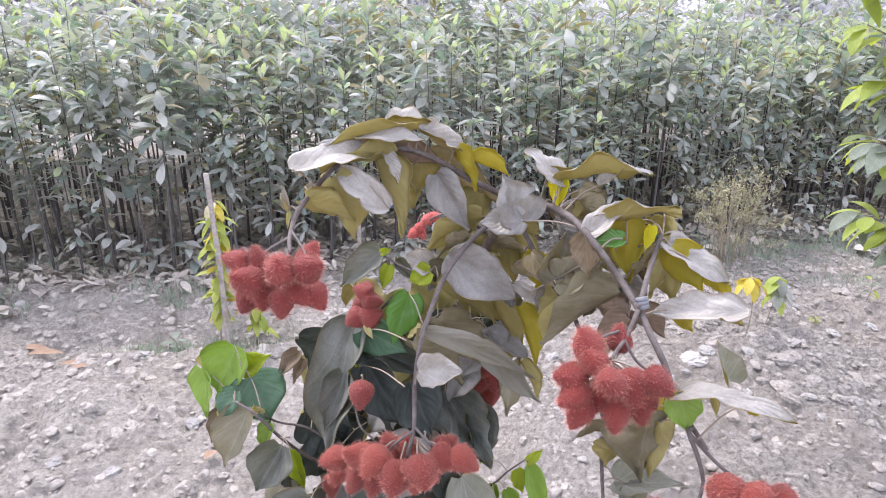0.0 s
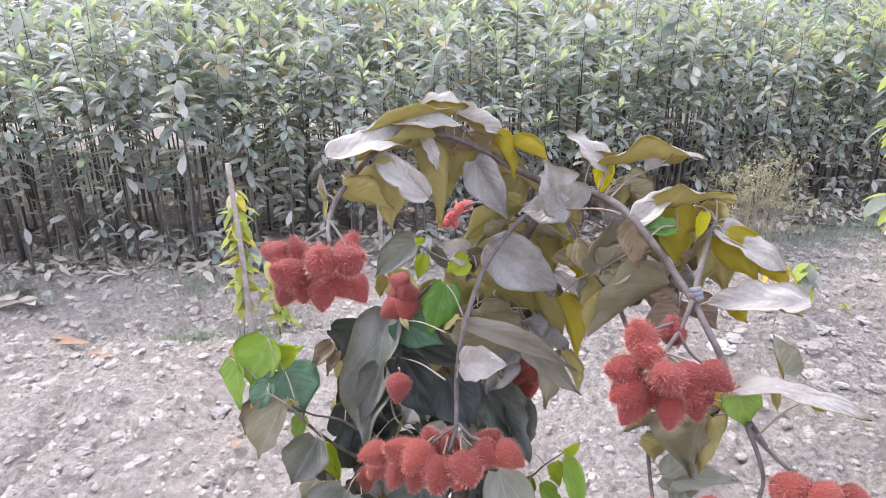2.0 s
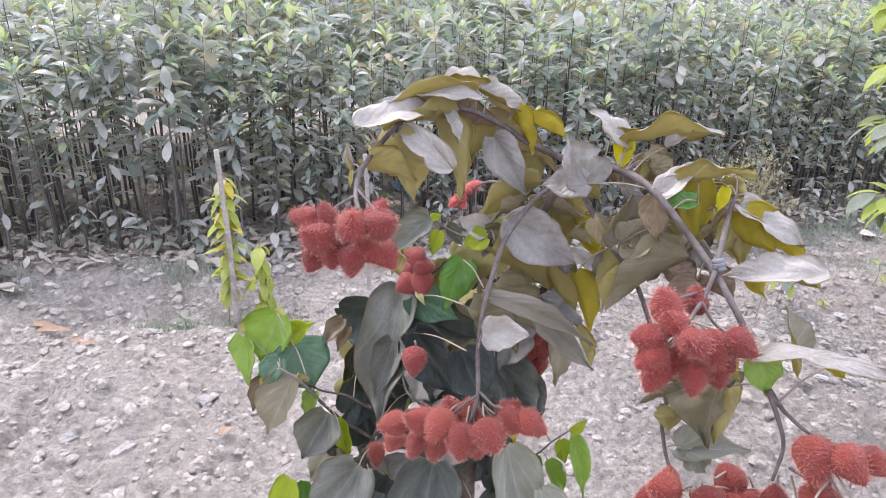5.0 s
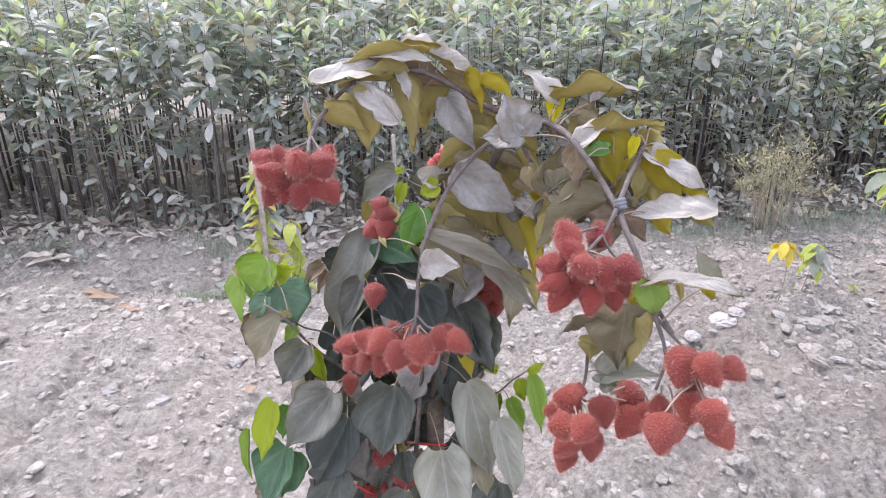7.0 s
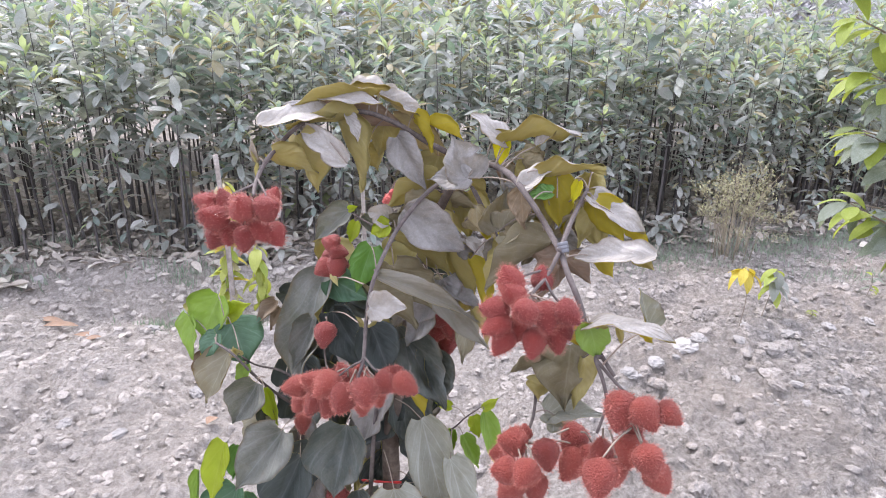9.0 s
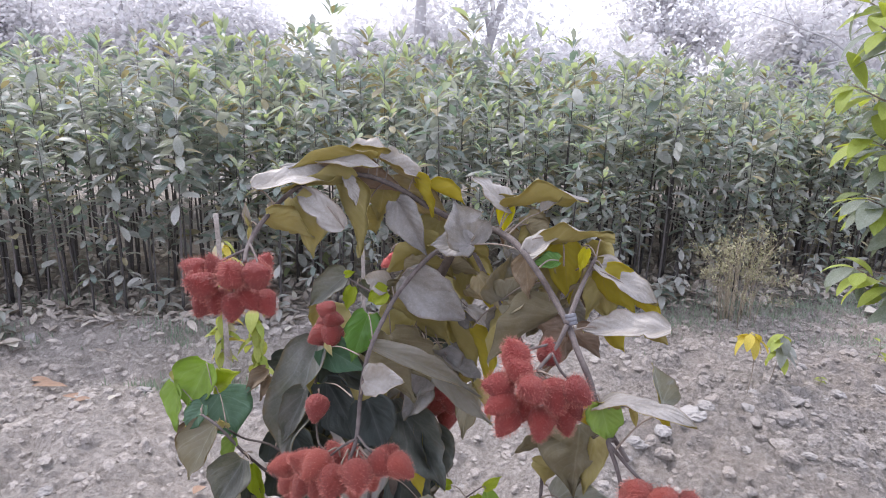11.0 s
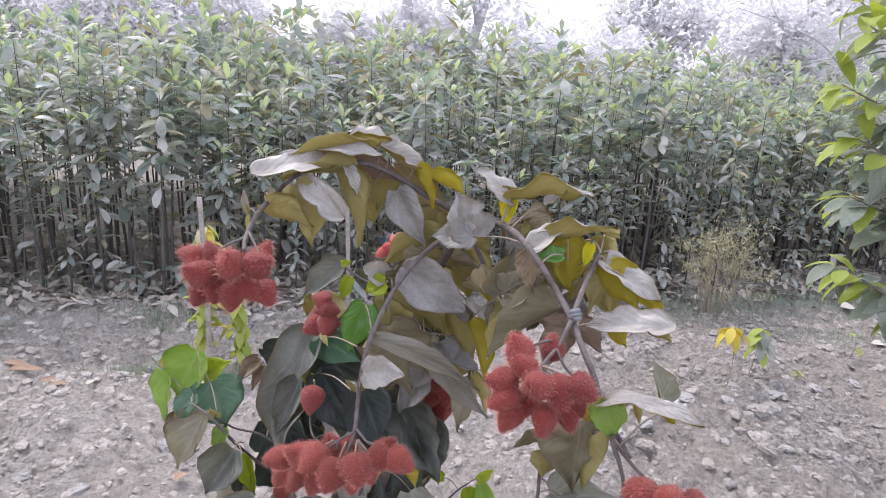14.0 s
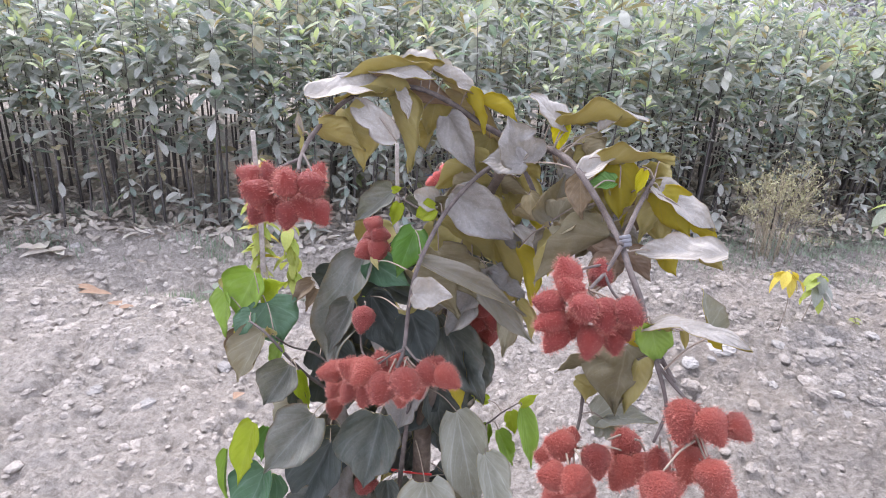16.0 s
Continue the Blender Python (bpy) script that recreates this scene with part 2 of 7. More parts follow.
# upper and lower skins of the shrub's leaves
UNDER = {
    "olive": leaf_material("olive underside", (0.31, 0.262, 0.098), (0.52, 0.445, 0.16), (0.68, 0.57, 0.14), 0.2, 0.6, 0.45, 0.6, vary=0.4, quilt=0.28),
    "yellowish": leaf_material("yellow-olive underside", (0.38, 0.325, 0.04), (0.55, 0.47, 0.06), (0.92, 0.78, 0.05), 0.05, 0.6, 0.55, 0.6, vary=0.25, quilt=0.28),
    # the olive underside again, darker: shade put into the colour
    "shade": leaf_material("shade-darkened olive underside", (0.145, 0.122, 0.066), (0.25, 0.215, 0.118), (0.30, 0.25, 0.07), 0.2, 0.6, 0.3, 0.4, vary=0.25, quilt=0.28),
    "brown": leaf_material("brown underside", (0.18, 0.12, 0.085), (0.32, 0.225, 0.15), (0.42, 0.27, 0.09), 0.2, 0.6, 0.3, 0.4, vary=0.25, quilt=0.28),
    "tan": leaf_material("tan underside", (0.28, 0.232, 0.135), (0.45, 0.385, 0.235), (0.5, 0.4, 0.14), 0.2, 0.6, 0.35, 0.5, vary=0.25, worn=0.4, quilt=0.28),
    "green": leaf_material("green underside", (0.15, 0.24, 0.07), (0.26, 0.36, 0.12), (0.4, 0.52, 0.06), 0.05, 0.5, 0.4, 0.5, vary=0.25, quilt=0.28),
}
OVER = {
    # silver and grey: dust, its pale patches also painting the leaves' whitish sheen
    "silver": leaf_material("silvery dusty leaf", (0.29, 0.269, 0.253), (0.52, 0.487, 0.46), (0.44, 0.37, 0.15), 0.75, 0.42, 0.22, 0.12, (0.60, 0.565, 0.54), 0.3, worn=0.3, quilt=0.28),
    "grey": leaf_material("dusty grey leaf", (0.18, 0.17, 0.165), (0.31, 0.294, 0.285), (0.36, 0.31, 0.10), 0.75, 0.42, 0.22, 0.18, (0.46, 0.44, 0.43), 0.3, worn=0.25, quilt=0.28),
    "greyolive": leaf_material("dusty olive leaf", (0.18, 0.167, 0.13), (0.28, 0.262, 0.215), (0.4, 0.34, 0.08), 0.4, 0.45, 0.3, 0.3, (0.36, 0.34, 0.32), 0.3, worn=0.2, quilt=0.28),
    "dusty": leaf_material("dusty green leaf", (0.095, 0.105, 0.09), (0.185, 0.195, 0.17), (0.2, 0.24, 0.08), 0.55, 0.58, 0.2, 0.45, (0.31, 0.295, 0.27), 0.3, worn=0.3, quilt=0.28),
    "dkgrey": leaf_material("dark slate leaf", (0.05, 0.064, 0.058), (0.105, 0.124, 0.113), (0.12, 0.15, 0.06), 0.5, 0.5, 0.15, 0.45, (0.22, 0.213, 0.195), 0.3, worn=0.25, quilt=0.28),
    # dark green, deepened in colour for the shade inside the shrub
    "dark": leaf_material("dark green leaf, shade in its colour", (0.042, 0.055, 0.053), (0.095, 0.11, 0.106), (0.06, 0.09, 0.03), 0.3, 0.5, 0.12, 0.3, (0.11, 0.116, 0.115), 0.3, quilt=0.28),
    "dgreen": leaf_material("deep green leaf", (0.065, 0.14, 0.085), (0.135, 0.235, 0.145), (0.14, 0.35, 0.08), 0.12, 0.32, 0.25, 0.45, (0.25, 0.30, 0.26), 0.3, quilt=0.28),
    "green": leaf_material("fresh green leaf", (0.10, 0.24, 0.055), (0.19, 0.36, 0.09), (0.28, 0.5, 0.05), 0.06, 0.32, 0.32, 0.5, (0.3, 0.38, 0.25), 0.3, quilt=0.28),
    "limeg": leaf_material("light green leaf", (0.23, 0.36, 0.06), (0.34, 0.48, 0.10), (0.42, 0.6, 0.05), 0.04, 0.36, 0.38, 0.4, vary=0.3, quilt=0.28),
    "lime": leaf_material("lime leaf", (0.36, 0.44, 0.03), (0.50, 0.56, 0.05), (0.6, 0.68, 0.03), 0.02, 0.38, 0.42, 0.35, vary=0.3, quilt=0.28),
    "yellow": leaf_material("yellow leaf", (0.62, 0.58, 0.02), (0.75, 0.70, 0.04), (0.85, 0.8, 0.02), 0.0, 0.4, 0.45, 0.3, vary=0.3, quilt=0.28),
    "pale": leaf_material("pale silvery leaf", (0.25, 0.26, 0.215), (0.41, 0.42, 0.36), (0.4, 0.4, 0.2), 0.5, 0.5, 0.25, 0.7, (0.50, 0.49, 0.455), 0.3, worn=0.25, quilt=0.28),
    "tan": leaf_material("tan leaf", (0.28, 0.255, 0.17), (0.43, 0.40, 0.28), (0.45, 0.38, 0.12), 0.3, 0.5, 0.3, 0.6, vary=0.3, worn=0.5, quilt=0.28),
    "brown": leaf_material("withered brown leaf", (0.10, 0.07, 0.045), (0.26, 0.18, 0.09), (0.3, 0.2, 0.05), 0.2, 0.7, 0.15, 0.4, vary=0.5, worn=0.5, quilt=0.28),
    "straw": leaf_material("straw leaf", (0.55, 0.50, 0.20), (0.68, 0.62, 0.32), (0.6, 0.55, 0.15), 0.1, 0.5, 0.3, 0.3, vary=0.4, quilt=0.28),
}
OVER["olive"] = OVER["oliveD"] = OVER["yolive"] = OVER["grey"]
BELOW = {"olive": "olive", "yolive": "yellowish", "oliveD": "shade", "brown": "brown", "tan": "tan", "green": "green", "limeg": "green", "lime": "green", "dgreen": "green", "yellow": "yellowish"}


def pod_material(name, low, high, tip=None):
    """A pod's skin or, with a tip colour, its bristles, which pale towards their points."""
    m, nt, b = shader(name)
    own = nt.nodes.new("ShaderNodeObjectInfo").outputs["Random"]
    tone = calc(nt, "ADD", calc(nt, "MULTIPLY", chance(nt), 0.25), calc(nt, "ADD", calc(nt, "MULTIPLY", noisy(nt, 3.0), 0.25), calc(nt, "MULTIPLY", own, 0.5)))
    color = blend(nt, tone, low, high)
    if tip:
        uv = nt.nodes.new("ShaderNodeUVMap")
        sep = nt.nodes.new("ShaderNodeSeparateXYZ")
        nt.links.new(uv.outputs[0], sep.inputs[0])
        color = blend(nt, calc(nt, "POWER", sep.outputs[1], 1.3), color, tip)
    nt.links.new(color, b.inputs["Base Color"])
    b.inputs["Roughness"].default_value = 0.5
    b.inputs["Sheen Weight"].default_value = 0.1
    b.inputs["Sheen Tint"].default_value = (0.95, 0.6, 0.5, 1.0)
    if not tip:
        bumped(nt, b, noisy(nt, 14.0, 4.0), 0.6, 0.03)
    return m


POD = pod_material("brick red pod skin", (0.13, 0.013, 0.014), (0.34, 0.052, 0.042))
POD_SOFT = pod_material("soft red pod skin", (0.14, 0.016, 0.015), (0.37, 0.072, 0.048))
POD_SMOOTH = pod_material("dull red pod skin", (0.16, 0.022, 0.020), (0.32, 0.052, 0.042))
POD_YOUNG = pod_material("young rose pod skin", (0.55, 0.08, 0.075), (0.70, 0.16, 0.13))
BRISTLE = pod_material("coral bristles", (0.24, 0.024, 0.022), (0.46, 0.08, 0.06), (0.84, 0.45, 0.36))
BRISTLE_YOUNG = pod_material("rose bristles", (0.62, 0.12, 0.11), (0.74, 0.2, 0.17), (0.86, 0.45, 0.4))


def plain_material(name, low, high, scale, rough, bump=0.1):
    m, nt, b = shader(name)
    nt.links.new(blend(nt, noisy(nt, scale), low, high), b.inputs["Base Color"])
    b.inputs["Roughness"].default_value = rough
    bumped(nt, b, noisy(nt, scale * 4), bump, 0.001)
    return m


TAPE = plain_material("grey tape", (0.10, 0.10, 0.115), (0.21, 0.21, 0.235), 60.0, 0.45, 0.3)
RED_TAPE = plain_material("red ribbon", (0.50, 0.02, 0.025), (0.68, 0.05, 0.05), 40.0, 0.35, 0.2)
BLUE = plain_material("blue plastic", (0.12, 0.22, 0.42), (0.28, 0.42, 0.62), 14.0, 0.4, 0.4)

# ---- building ----


def mesh(name, verts, faces, materials, uvs=None, slots=None, smooth=True):
    me = bpy.data.meshes.new(name)
    me.from_pydata([tuple(v) for v in verts], [], faces)
    for m in materials if isinstance(materials, (list, tuple)) else [materials]:
        me.materials.append(m)
    if uvs is not None:
        layer = me.uv_layers.new(name="UVMap")
        at = np.empty(len(me.loops), dtype=np.int32)
        me.loops.foreach_get("vertex_index", at)
        layer.data.foreach_set("uv", np.asarray(uvs, dtype=np.float32)[at].ravel())
    if slots is not None:
        me.polygons.foreach_set("material_index", np.asarray(slots, dtype=np.int32))
    if smooth:
        me.polygons.foreach_set("use_smooth", np.ones(len(me.polygons), dtype=bool))
    me.update()
    return me


def thing(name, label, category, group="", at=(0, 0, 0), data=None, kind=""):
    ob = new(name, data)
    ob.location = at
    return tagged(ob, label, category, group, kind)


def part(name, data, parent, label="", m=None):
    """One mesh object under a thing or a part; m: its pose in the parent's own space."""
    ob = new(name, data)
    ob.parent = parent
    if m is not None:
        ob.matrix_basis = m
    if label:
        ob["label"] = label
    return ob


def along(points, steps):
    """A smooth line through a few points."""
    p = [Vector(q) for q in points]
    p = [p[0] * 2 - p[1], *p, p[-1] * 2 - p[-2]]
    line = []
    for i in range(1, len(p) - 2):
        for k in range(steps):
            t = k / steps
            a, b, c, d = p[i - 1], p[i], p[i + 1], p[i + 2]
            line.append(0.5 * ((2 * b) + (c - a) * t + (2 * a - 5 * b + 4 * c - d) * t * t + (3 * b - a - 3 * c + d) * t ** 3))
    return line + [p[-2]]


def tube(points, radii, sides=7, steps=5, knobs=0.0, rng=random):
    """Verts and faces of a tapered round stem along a smooth line."""
    line = along(points, steps) if steps > 1 else [Vector(p) for p in points]
    n = len(line)
    sizes = np.interp(np.linspace(0, len(radii) - 1, n), range(len(radii)), radii)
    verts, faces = [], []
    side = Vector((0.31, 0.77, 0.55))
    for i, c in enumerate(line):
        ahead = (line[min(i + 1, n - 1)] - line[max(i - 1, 0)]).normalized()
        side = (side - ahead * side.dot(ahead)).normalized()
        other = ahead.cross(side)
        r = sizes[i] * (1 + knobs * rng.uniform(-1, 1))
        for k in range(sides):
            a = 2 * math.pi * k / sides
            verts.append(c + (side * math.cos(a) + other * math.sin(a)) * r)
    for i in range(n - 1):
        for k in range(sides):
            faces.append((i * sides + k, i * sides + (k + 1) % sides, (i + 1) * sides + (k + 1) % sides, (i + 1) * sides + k))
    faces += [tuple(range(sides))[::-1], tuple(range((n - 1) * sides, n * sides))]
    return verts, faces


def joined(pieces):
    """Several (verts, faces) as one."""
    verts, faces = [], []
    for v, f in pieces:
        k = len(verts)
        verts += v
        faces += [tuple(i + k for i in face) for face in f]
    return verts, faces


def simple_leaf(length, width, bend, fold, rows=5, widest=0.5, wavy=0.0, rng=random, full=0.75):
    """A single-skinned leaf along +y, its upper side to +z: verts, faces, uvs."""
    verts, uvs, faces = [], [], []
    y = z = 0.0
    phase = rng.uniform(0, 6)
    for i in range(rows + 1):
        s = i / rows
        shape = math.sin(math.pi * s ** (math.log(0.5) / math.log(widest))) ** full if 0 < s < 1 else 0.06
        w = 0.5 * width * shape
        for u in (-1, 0, 1):
            verts.append((u * w, y, z + abs(u) * fold * w + wavy * width * math.sin(7 * s + phase + u) * abs(u)))
            uvs.append((0.5 + 0.5 * u, s))
        a = bend * (s + 0.5 / rows)
        y += length / rows * math.cos(a)
        z -= length / rows * math.sin(a)
    for i in range(rows):
        for k in (0, 1):
            faces.append((3 * i + k, 3 * i + k + 1, 3 * i + 4 + k, 3 * i + 3 + k))
    return verts, faces, uvs


def facing(base, tip, normal):
    """The pose of a leaf that starts at base, runs to tip and turns its upper side to normal."""
    y = (Vector(tip) - Vector(base)).normalized()
    n = Vector(normal)
    n = (n - y * n.dot(y)).normalized()
    x = y.cross(n)
    return Matrix((( x.x, y.x, n.x, base[0]), (x.y, y.y, n.y, base[1]), (x.z, y.z, n.z, base[2]), (0, 0, 0, 1)))


def many(name, items, material):
    """One mesh from many (verts, faces, uvs, matrix)."""
    verts, faces, uvs, k = [], [], [], 0
    for v, f, t, m in items:
        a = np.asarray(v, dtype=float)
        r = np.array(m)
        verts.append(a @ r[:3, :3].T + r[:3, 3])
        faces += [tuple(i + k for i in face) for face in f]
        uvs += t
        k += len(v)
    return mesh(name, np.concatenate(verts), faces, material, uvs)

# ---- ground ----
EDGE = 0.25


def bed(x, y):
    """How far a place lies behind the front of the sapling bed."""
    return y - (4.45 + EDGE * x)


def bump_at(x, y, cx, cy, rx, ry, turn=0.0):
    c, s = math.cos(turn), math.sin(turn)
    u, v = (c * (x - cx) + s * (y - cy)) / rx, (-s * (x - cx) + c * (y - cy)) / ry
    return math.exp(-u * u - v * v)


def rise(v, a, b):
    t = min(1.0, max(0.0, (v - a) / (b - a)))
    return t * t * (3 - 2 * t)


def height(x, y):
    near = 1.0 / (1.0 + (max(0.0, abs(x) - 6) / 4) ** 2 + (max(0.0, y - 7) / 4) ** 2 + (max(0.0, -y) / 4) ** 2)
    z = 0.0
    wob = 0.09 * noise.noise((x * 2.1, y * 2.1, 4.4)) + 0.07 * noise.noise((x * 7.0, y * 7.0, 1.4))
    z += 0.10 * rise(x + wob, -2.1, -1.6) * rise(y + wob, 2.8, 2.4) * rise(x, 0.1, -0.5) * rise(y, 0.5, 1.5)
    gully = math.exp(-((x + 1.70 + 0.9 * wob) / 0.085) ** 2) * rise(y + wob, 2.44, 2.28) * rise(y, 1.2, 1.45)
    z -= 0.075 * gully
    z += 0.05 * rise(x + 0.9 * wob, -1.70, -1.84) * rise(x, -2.5, -2.0) * rise(y, 2.5, 2.2) * rise(y, 1.0, 1.4)
    z += 0.05 * bump_at(x, y, -1.45, 2.35, 0.35, 0.18, -0.35)
    z += 0.07 * rise(x + wob, -2.1, -2.9) * rise(y, 3.2, 2.6) * rise(y, 0.5, 1.5) * rise(x, -5.0, -4.0)
    z += 0.14 * rise(y - 0.45 * x + wob, 2.45, 2.25) * rise(x, 0.1, 0.6) * rise(x, 2.2, 1.6) * rise(y, 0.5, 1.5)
    z += 0.05 * bump_at(x, y, 1.25, 2.75, 0.6, 0.2, 0.5)
    z += 0.05 * bump_at(x, y, 2.3, 3.6, 0.9, 0.3, 0.2)
    z += 0.06 * bump_at(x, y, 0.0, 0.9, 0.45, 0.4)
    z -= 0.12 * bump_at(x, y, -1.5, 3.18, 0.9, 0.15, 0.06)
    z += 0.07 * bump_at(x, y, -2.3, 3.64, 1.4, 0.15, 0.05)
    z += 0.05 / (1 + math.exp(min(50.0, -bed(x, y) / 0.08)))
    z += near * 0.045 * (noise.noise((x * 1.7, y * 1.7, 3.1))) + near * 0.04 * noise.noise((x * 5.0, y * 5.0, 7.7))
    fine = rise(y, 0.8, 1.25) * rise(y, 5.4, 4.6) * rise(abs(x), 4.0, 3.5)
    if fine > 0:
        z += fine * (0.042 * (0.35 - abs(noise.noise((x * 8.0, y * 8.0, 1.3)))) + 0.034 * (0.35 - abs(noise.noise((x * 16.0, y * 18.0, 5.3)))))
        z += fine * (0.026 * (0.3 - abs(noise.noise((x * 27.0, y * 29.0, 2.7)))) + 0.015 * noise.noise((x * 47.0, y * 47.0, 8.2)))
    return z


def steps(*stretches):
    return np.unique(np.concatenate([np.arange(a, b, d) for a, b, d in stretches]).round(4))


xs = steps((-400, -40, 40), (-40, -8, 4), (-8, -3.6, 0.25), (-3.6, 3.8, 0.015), (3.8, 8, 0.25), (8, 40, 4), (40, 401, 40))
ys = steps((-400, -40, 40), (-40, -4, 4), (-4, 0.4, 0.3), (0.4, 1.2, 0.08), (1.2, 4.0, 0.015), (4.0, 4.8, 0.03), (4.8, 9, 0.2), (9, 40, 4), (40, 401, 40))
ground_verts = [(x, y, height(x, y)) for y in ys for x in xs]
nx = len(xs)
ground_faces = [(j * nx + i, j * nx + i + 1, (j + 1) * nx + i + 1, (j + 1) * nx + i) for j in range(len(ys) - 1) for i in range(nx - 1)]
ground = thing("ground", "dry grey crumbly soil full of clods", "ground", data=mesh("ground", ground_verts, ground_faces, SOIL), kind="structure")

# ---- the bed of saplings ----
rng = random.Random(4)
LEAF_SHAPES = [simple_leaf(1.0, rng.uniform(0.34, 0.46), rng.uniform(0.1, 0.85), rng.uniform(0.10, 0.40), 6, rng.uniform(0.54, 0.64), 0.025, rng, 0.62) for _ in range(8)]
FAR_SHAPES = [simple_leaf(1.0, rng.uniform(0.32, 0.43), rng.uniform(0.1, 0.7), rng.uniform(0.10, 0.35), 3, rng.uniform(0.52, 0.62), 0.02, rng, 0.6) for _ in range(8)]


def sapling_plan(rng, tall, bare=False):
    """Stem line and leaves (matrix, shape, tone) of one sapling of the given height, root at the origin: tufts of leaves one above the other, the topmost upright."""
    lean = (rng.uniform(-0.05, 0.05), rng.uniform(-0.07, 0.03))
    line = [Vector((lean[0] * tall * s + 0.014 * math.sin(5 * s + 3 * tall) * s, lean[1] * tall * s, tall * s)) for s in (0, 0.25, 0.5, 0.75, 1.0)]
    leaves, turn = [], rng.uniform(0, 6)
    bushy = rng.random()
    tufts = [(1.0, rng.randint(7, 10), 0.5, 1.3)]
    s = 1.0
    while s > (0.66 if bare else 0.36):
        s -= rng.uniform(0.05, 0.10)
        tufts.append((s, rng.randint(5, 8) if s > 0.55 else rng.randint(1, 3), -0.55, 0.75))
    if bushy > 0.35 and not bare:
        tufts += [(rng.uniform(0.12, 0.45), rng.randint(3, 5), -0.6, 0.6) for _ in range(3)]
    for s, count, least, most in tufts:
        for i in range(count):
            turn += 2.4 + rng.uniform(-0.4, 0.4)
            here = max(0.05, s - rng.uniform(0, 0.055))
            base = line[0].lerp(line[-1], here)
            climb = rng.uniform(least, most)
            top = s == 1.0
            size = rng.uniform(0.105, 0.185) * (rng.uniform(0.6, 0.85) if top else 1.0)
            way = Vector((math.cos(turn) * math.cos(climb), math.sin(turn) * math.cos(climb), math.sin(climb)))
            start = base + Vector((way.x, way.y, 0.25 * way.z)) * rng.uniform(0.012, 0.03)
            up = Vector((rng.uniform(-0.5, 0.5) - 0.5 * way.x * climb, rng.uniform(-0.5, 0.3) - 0.5 * way.y * climb, 1.0))
            if climb > 0.8:
                up = Vector((-way.x, -way.y, 0.6))
            m = facing(start, start + way, up) @ Matrix.Scale(size, 4)
            luck = rng.random()
            tone = 1 if (top and luck < 0.38) or luck < 0.03 else 2 if luck > 0.93 - (0.05 if s < 0.6 else 0.0) else 3 if luck > 0.70 else 4 if s < 0.62 and luck < 0.6 else 0
            leaves.append((m, rng.randrange(len(LEAF_SHAPES)), tone))
    return line, leaves


LEAF_TONES = (HEDGE, FLUSH, FADED, DEEP, DUSTY)
LEAF_MESHES = [[mesh("leaf", *shape[:2], m, shape[2]) for shape in LEAF_SHAPES] for m in LEAF_TONES]


def sapling(rng, tall, bare=False):
    ob = thing("sapling", "slender nursery sapling with dusty green leaves on a bare dark stem", "sapling", "saplings in the nursery bed")
    line, leaves = sapling_plan(rng, tall, bare)
    part("stem", mesh("stem", *tube(line, (0.0125, 0.0105, 0.0070, 0.0036, 0.0015), 6, 3), STEM), ob)
    for m, shape, tone in leaves:
        part("leaf", LEAF_MESHES[tone][shape], ob, "", m)
    return ob


def canopy(x, y):
    """Height of the saplings at a place: the rear rows stand taller."""
    d = max(0.0, bed(x, y))
    h = 1.36 + 0.105 * min(d, 4.5) + 0.15 * noise.noise((x * 0.9, y * 0.9, 0.5)) + 0.10 * noise.noise((x * 2.3, y * 2.3, 2.5))
    h += 0.22 * bump_at(x, y, -1.9, 7.0, 0.9, 0.9) + 0.15 * bump_at(x, y, 0.2, 7.6, 0.5, 0.8) + 0.16 * bump_at(x, y, 4.4, 7.4, 0.8, 1.0)
    return h


def bare_share(x):
    """How many of the saplings have bare lower stems: most at the near end of the bed."""
    return 0.85 if x < -1.8 else 0.15 if x < 1.5 else 0.45


models = [sapling(rng, 1.42, i < 3) for i in range(7)]
spots, k = [], 0
for row in range(30):
    x = -7.5 + rng.uniform(0, 0.2)
    while x < 9.5:
        x += rng.uniform(0.12, 0.30) if row < 6 else rng.uniform(0.2, 0.34)
        y = 4.45 + EDGE * x + 0.05 + 0.16 * row + rng.uniform(-0.07, 0.07)
        spots.append((row, x, y))
front = [s for s in spots if s[0] < 2 and -3.4 < s[1] < 4.6]
used = set(front)
for i, (row, x, y) in enumerate(front):
    s = canopy(x, y) * rng.uniform(0.70, 1.06)
    m = pose(x, y, height(x, y) - 0.01, 0, 0, rng.uniform(0, 360)) @ Matrix.Scale(s / 1.42, 4)
    if i < len(models):
        models[i].matrix_basis = m
    else:
        copy_thing(models[rng.randrange(3) if rng.random() < bare_share(x) else rng.randrange(3, 7)], m)
plans = [sapling_plan(rng, 1.42, i < 6) for i in range(14)]
stem_items, leaf_items = [], ([], [], [], [], [])
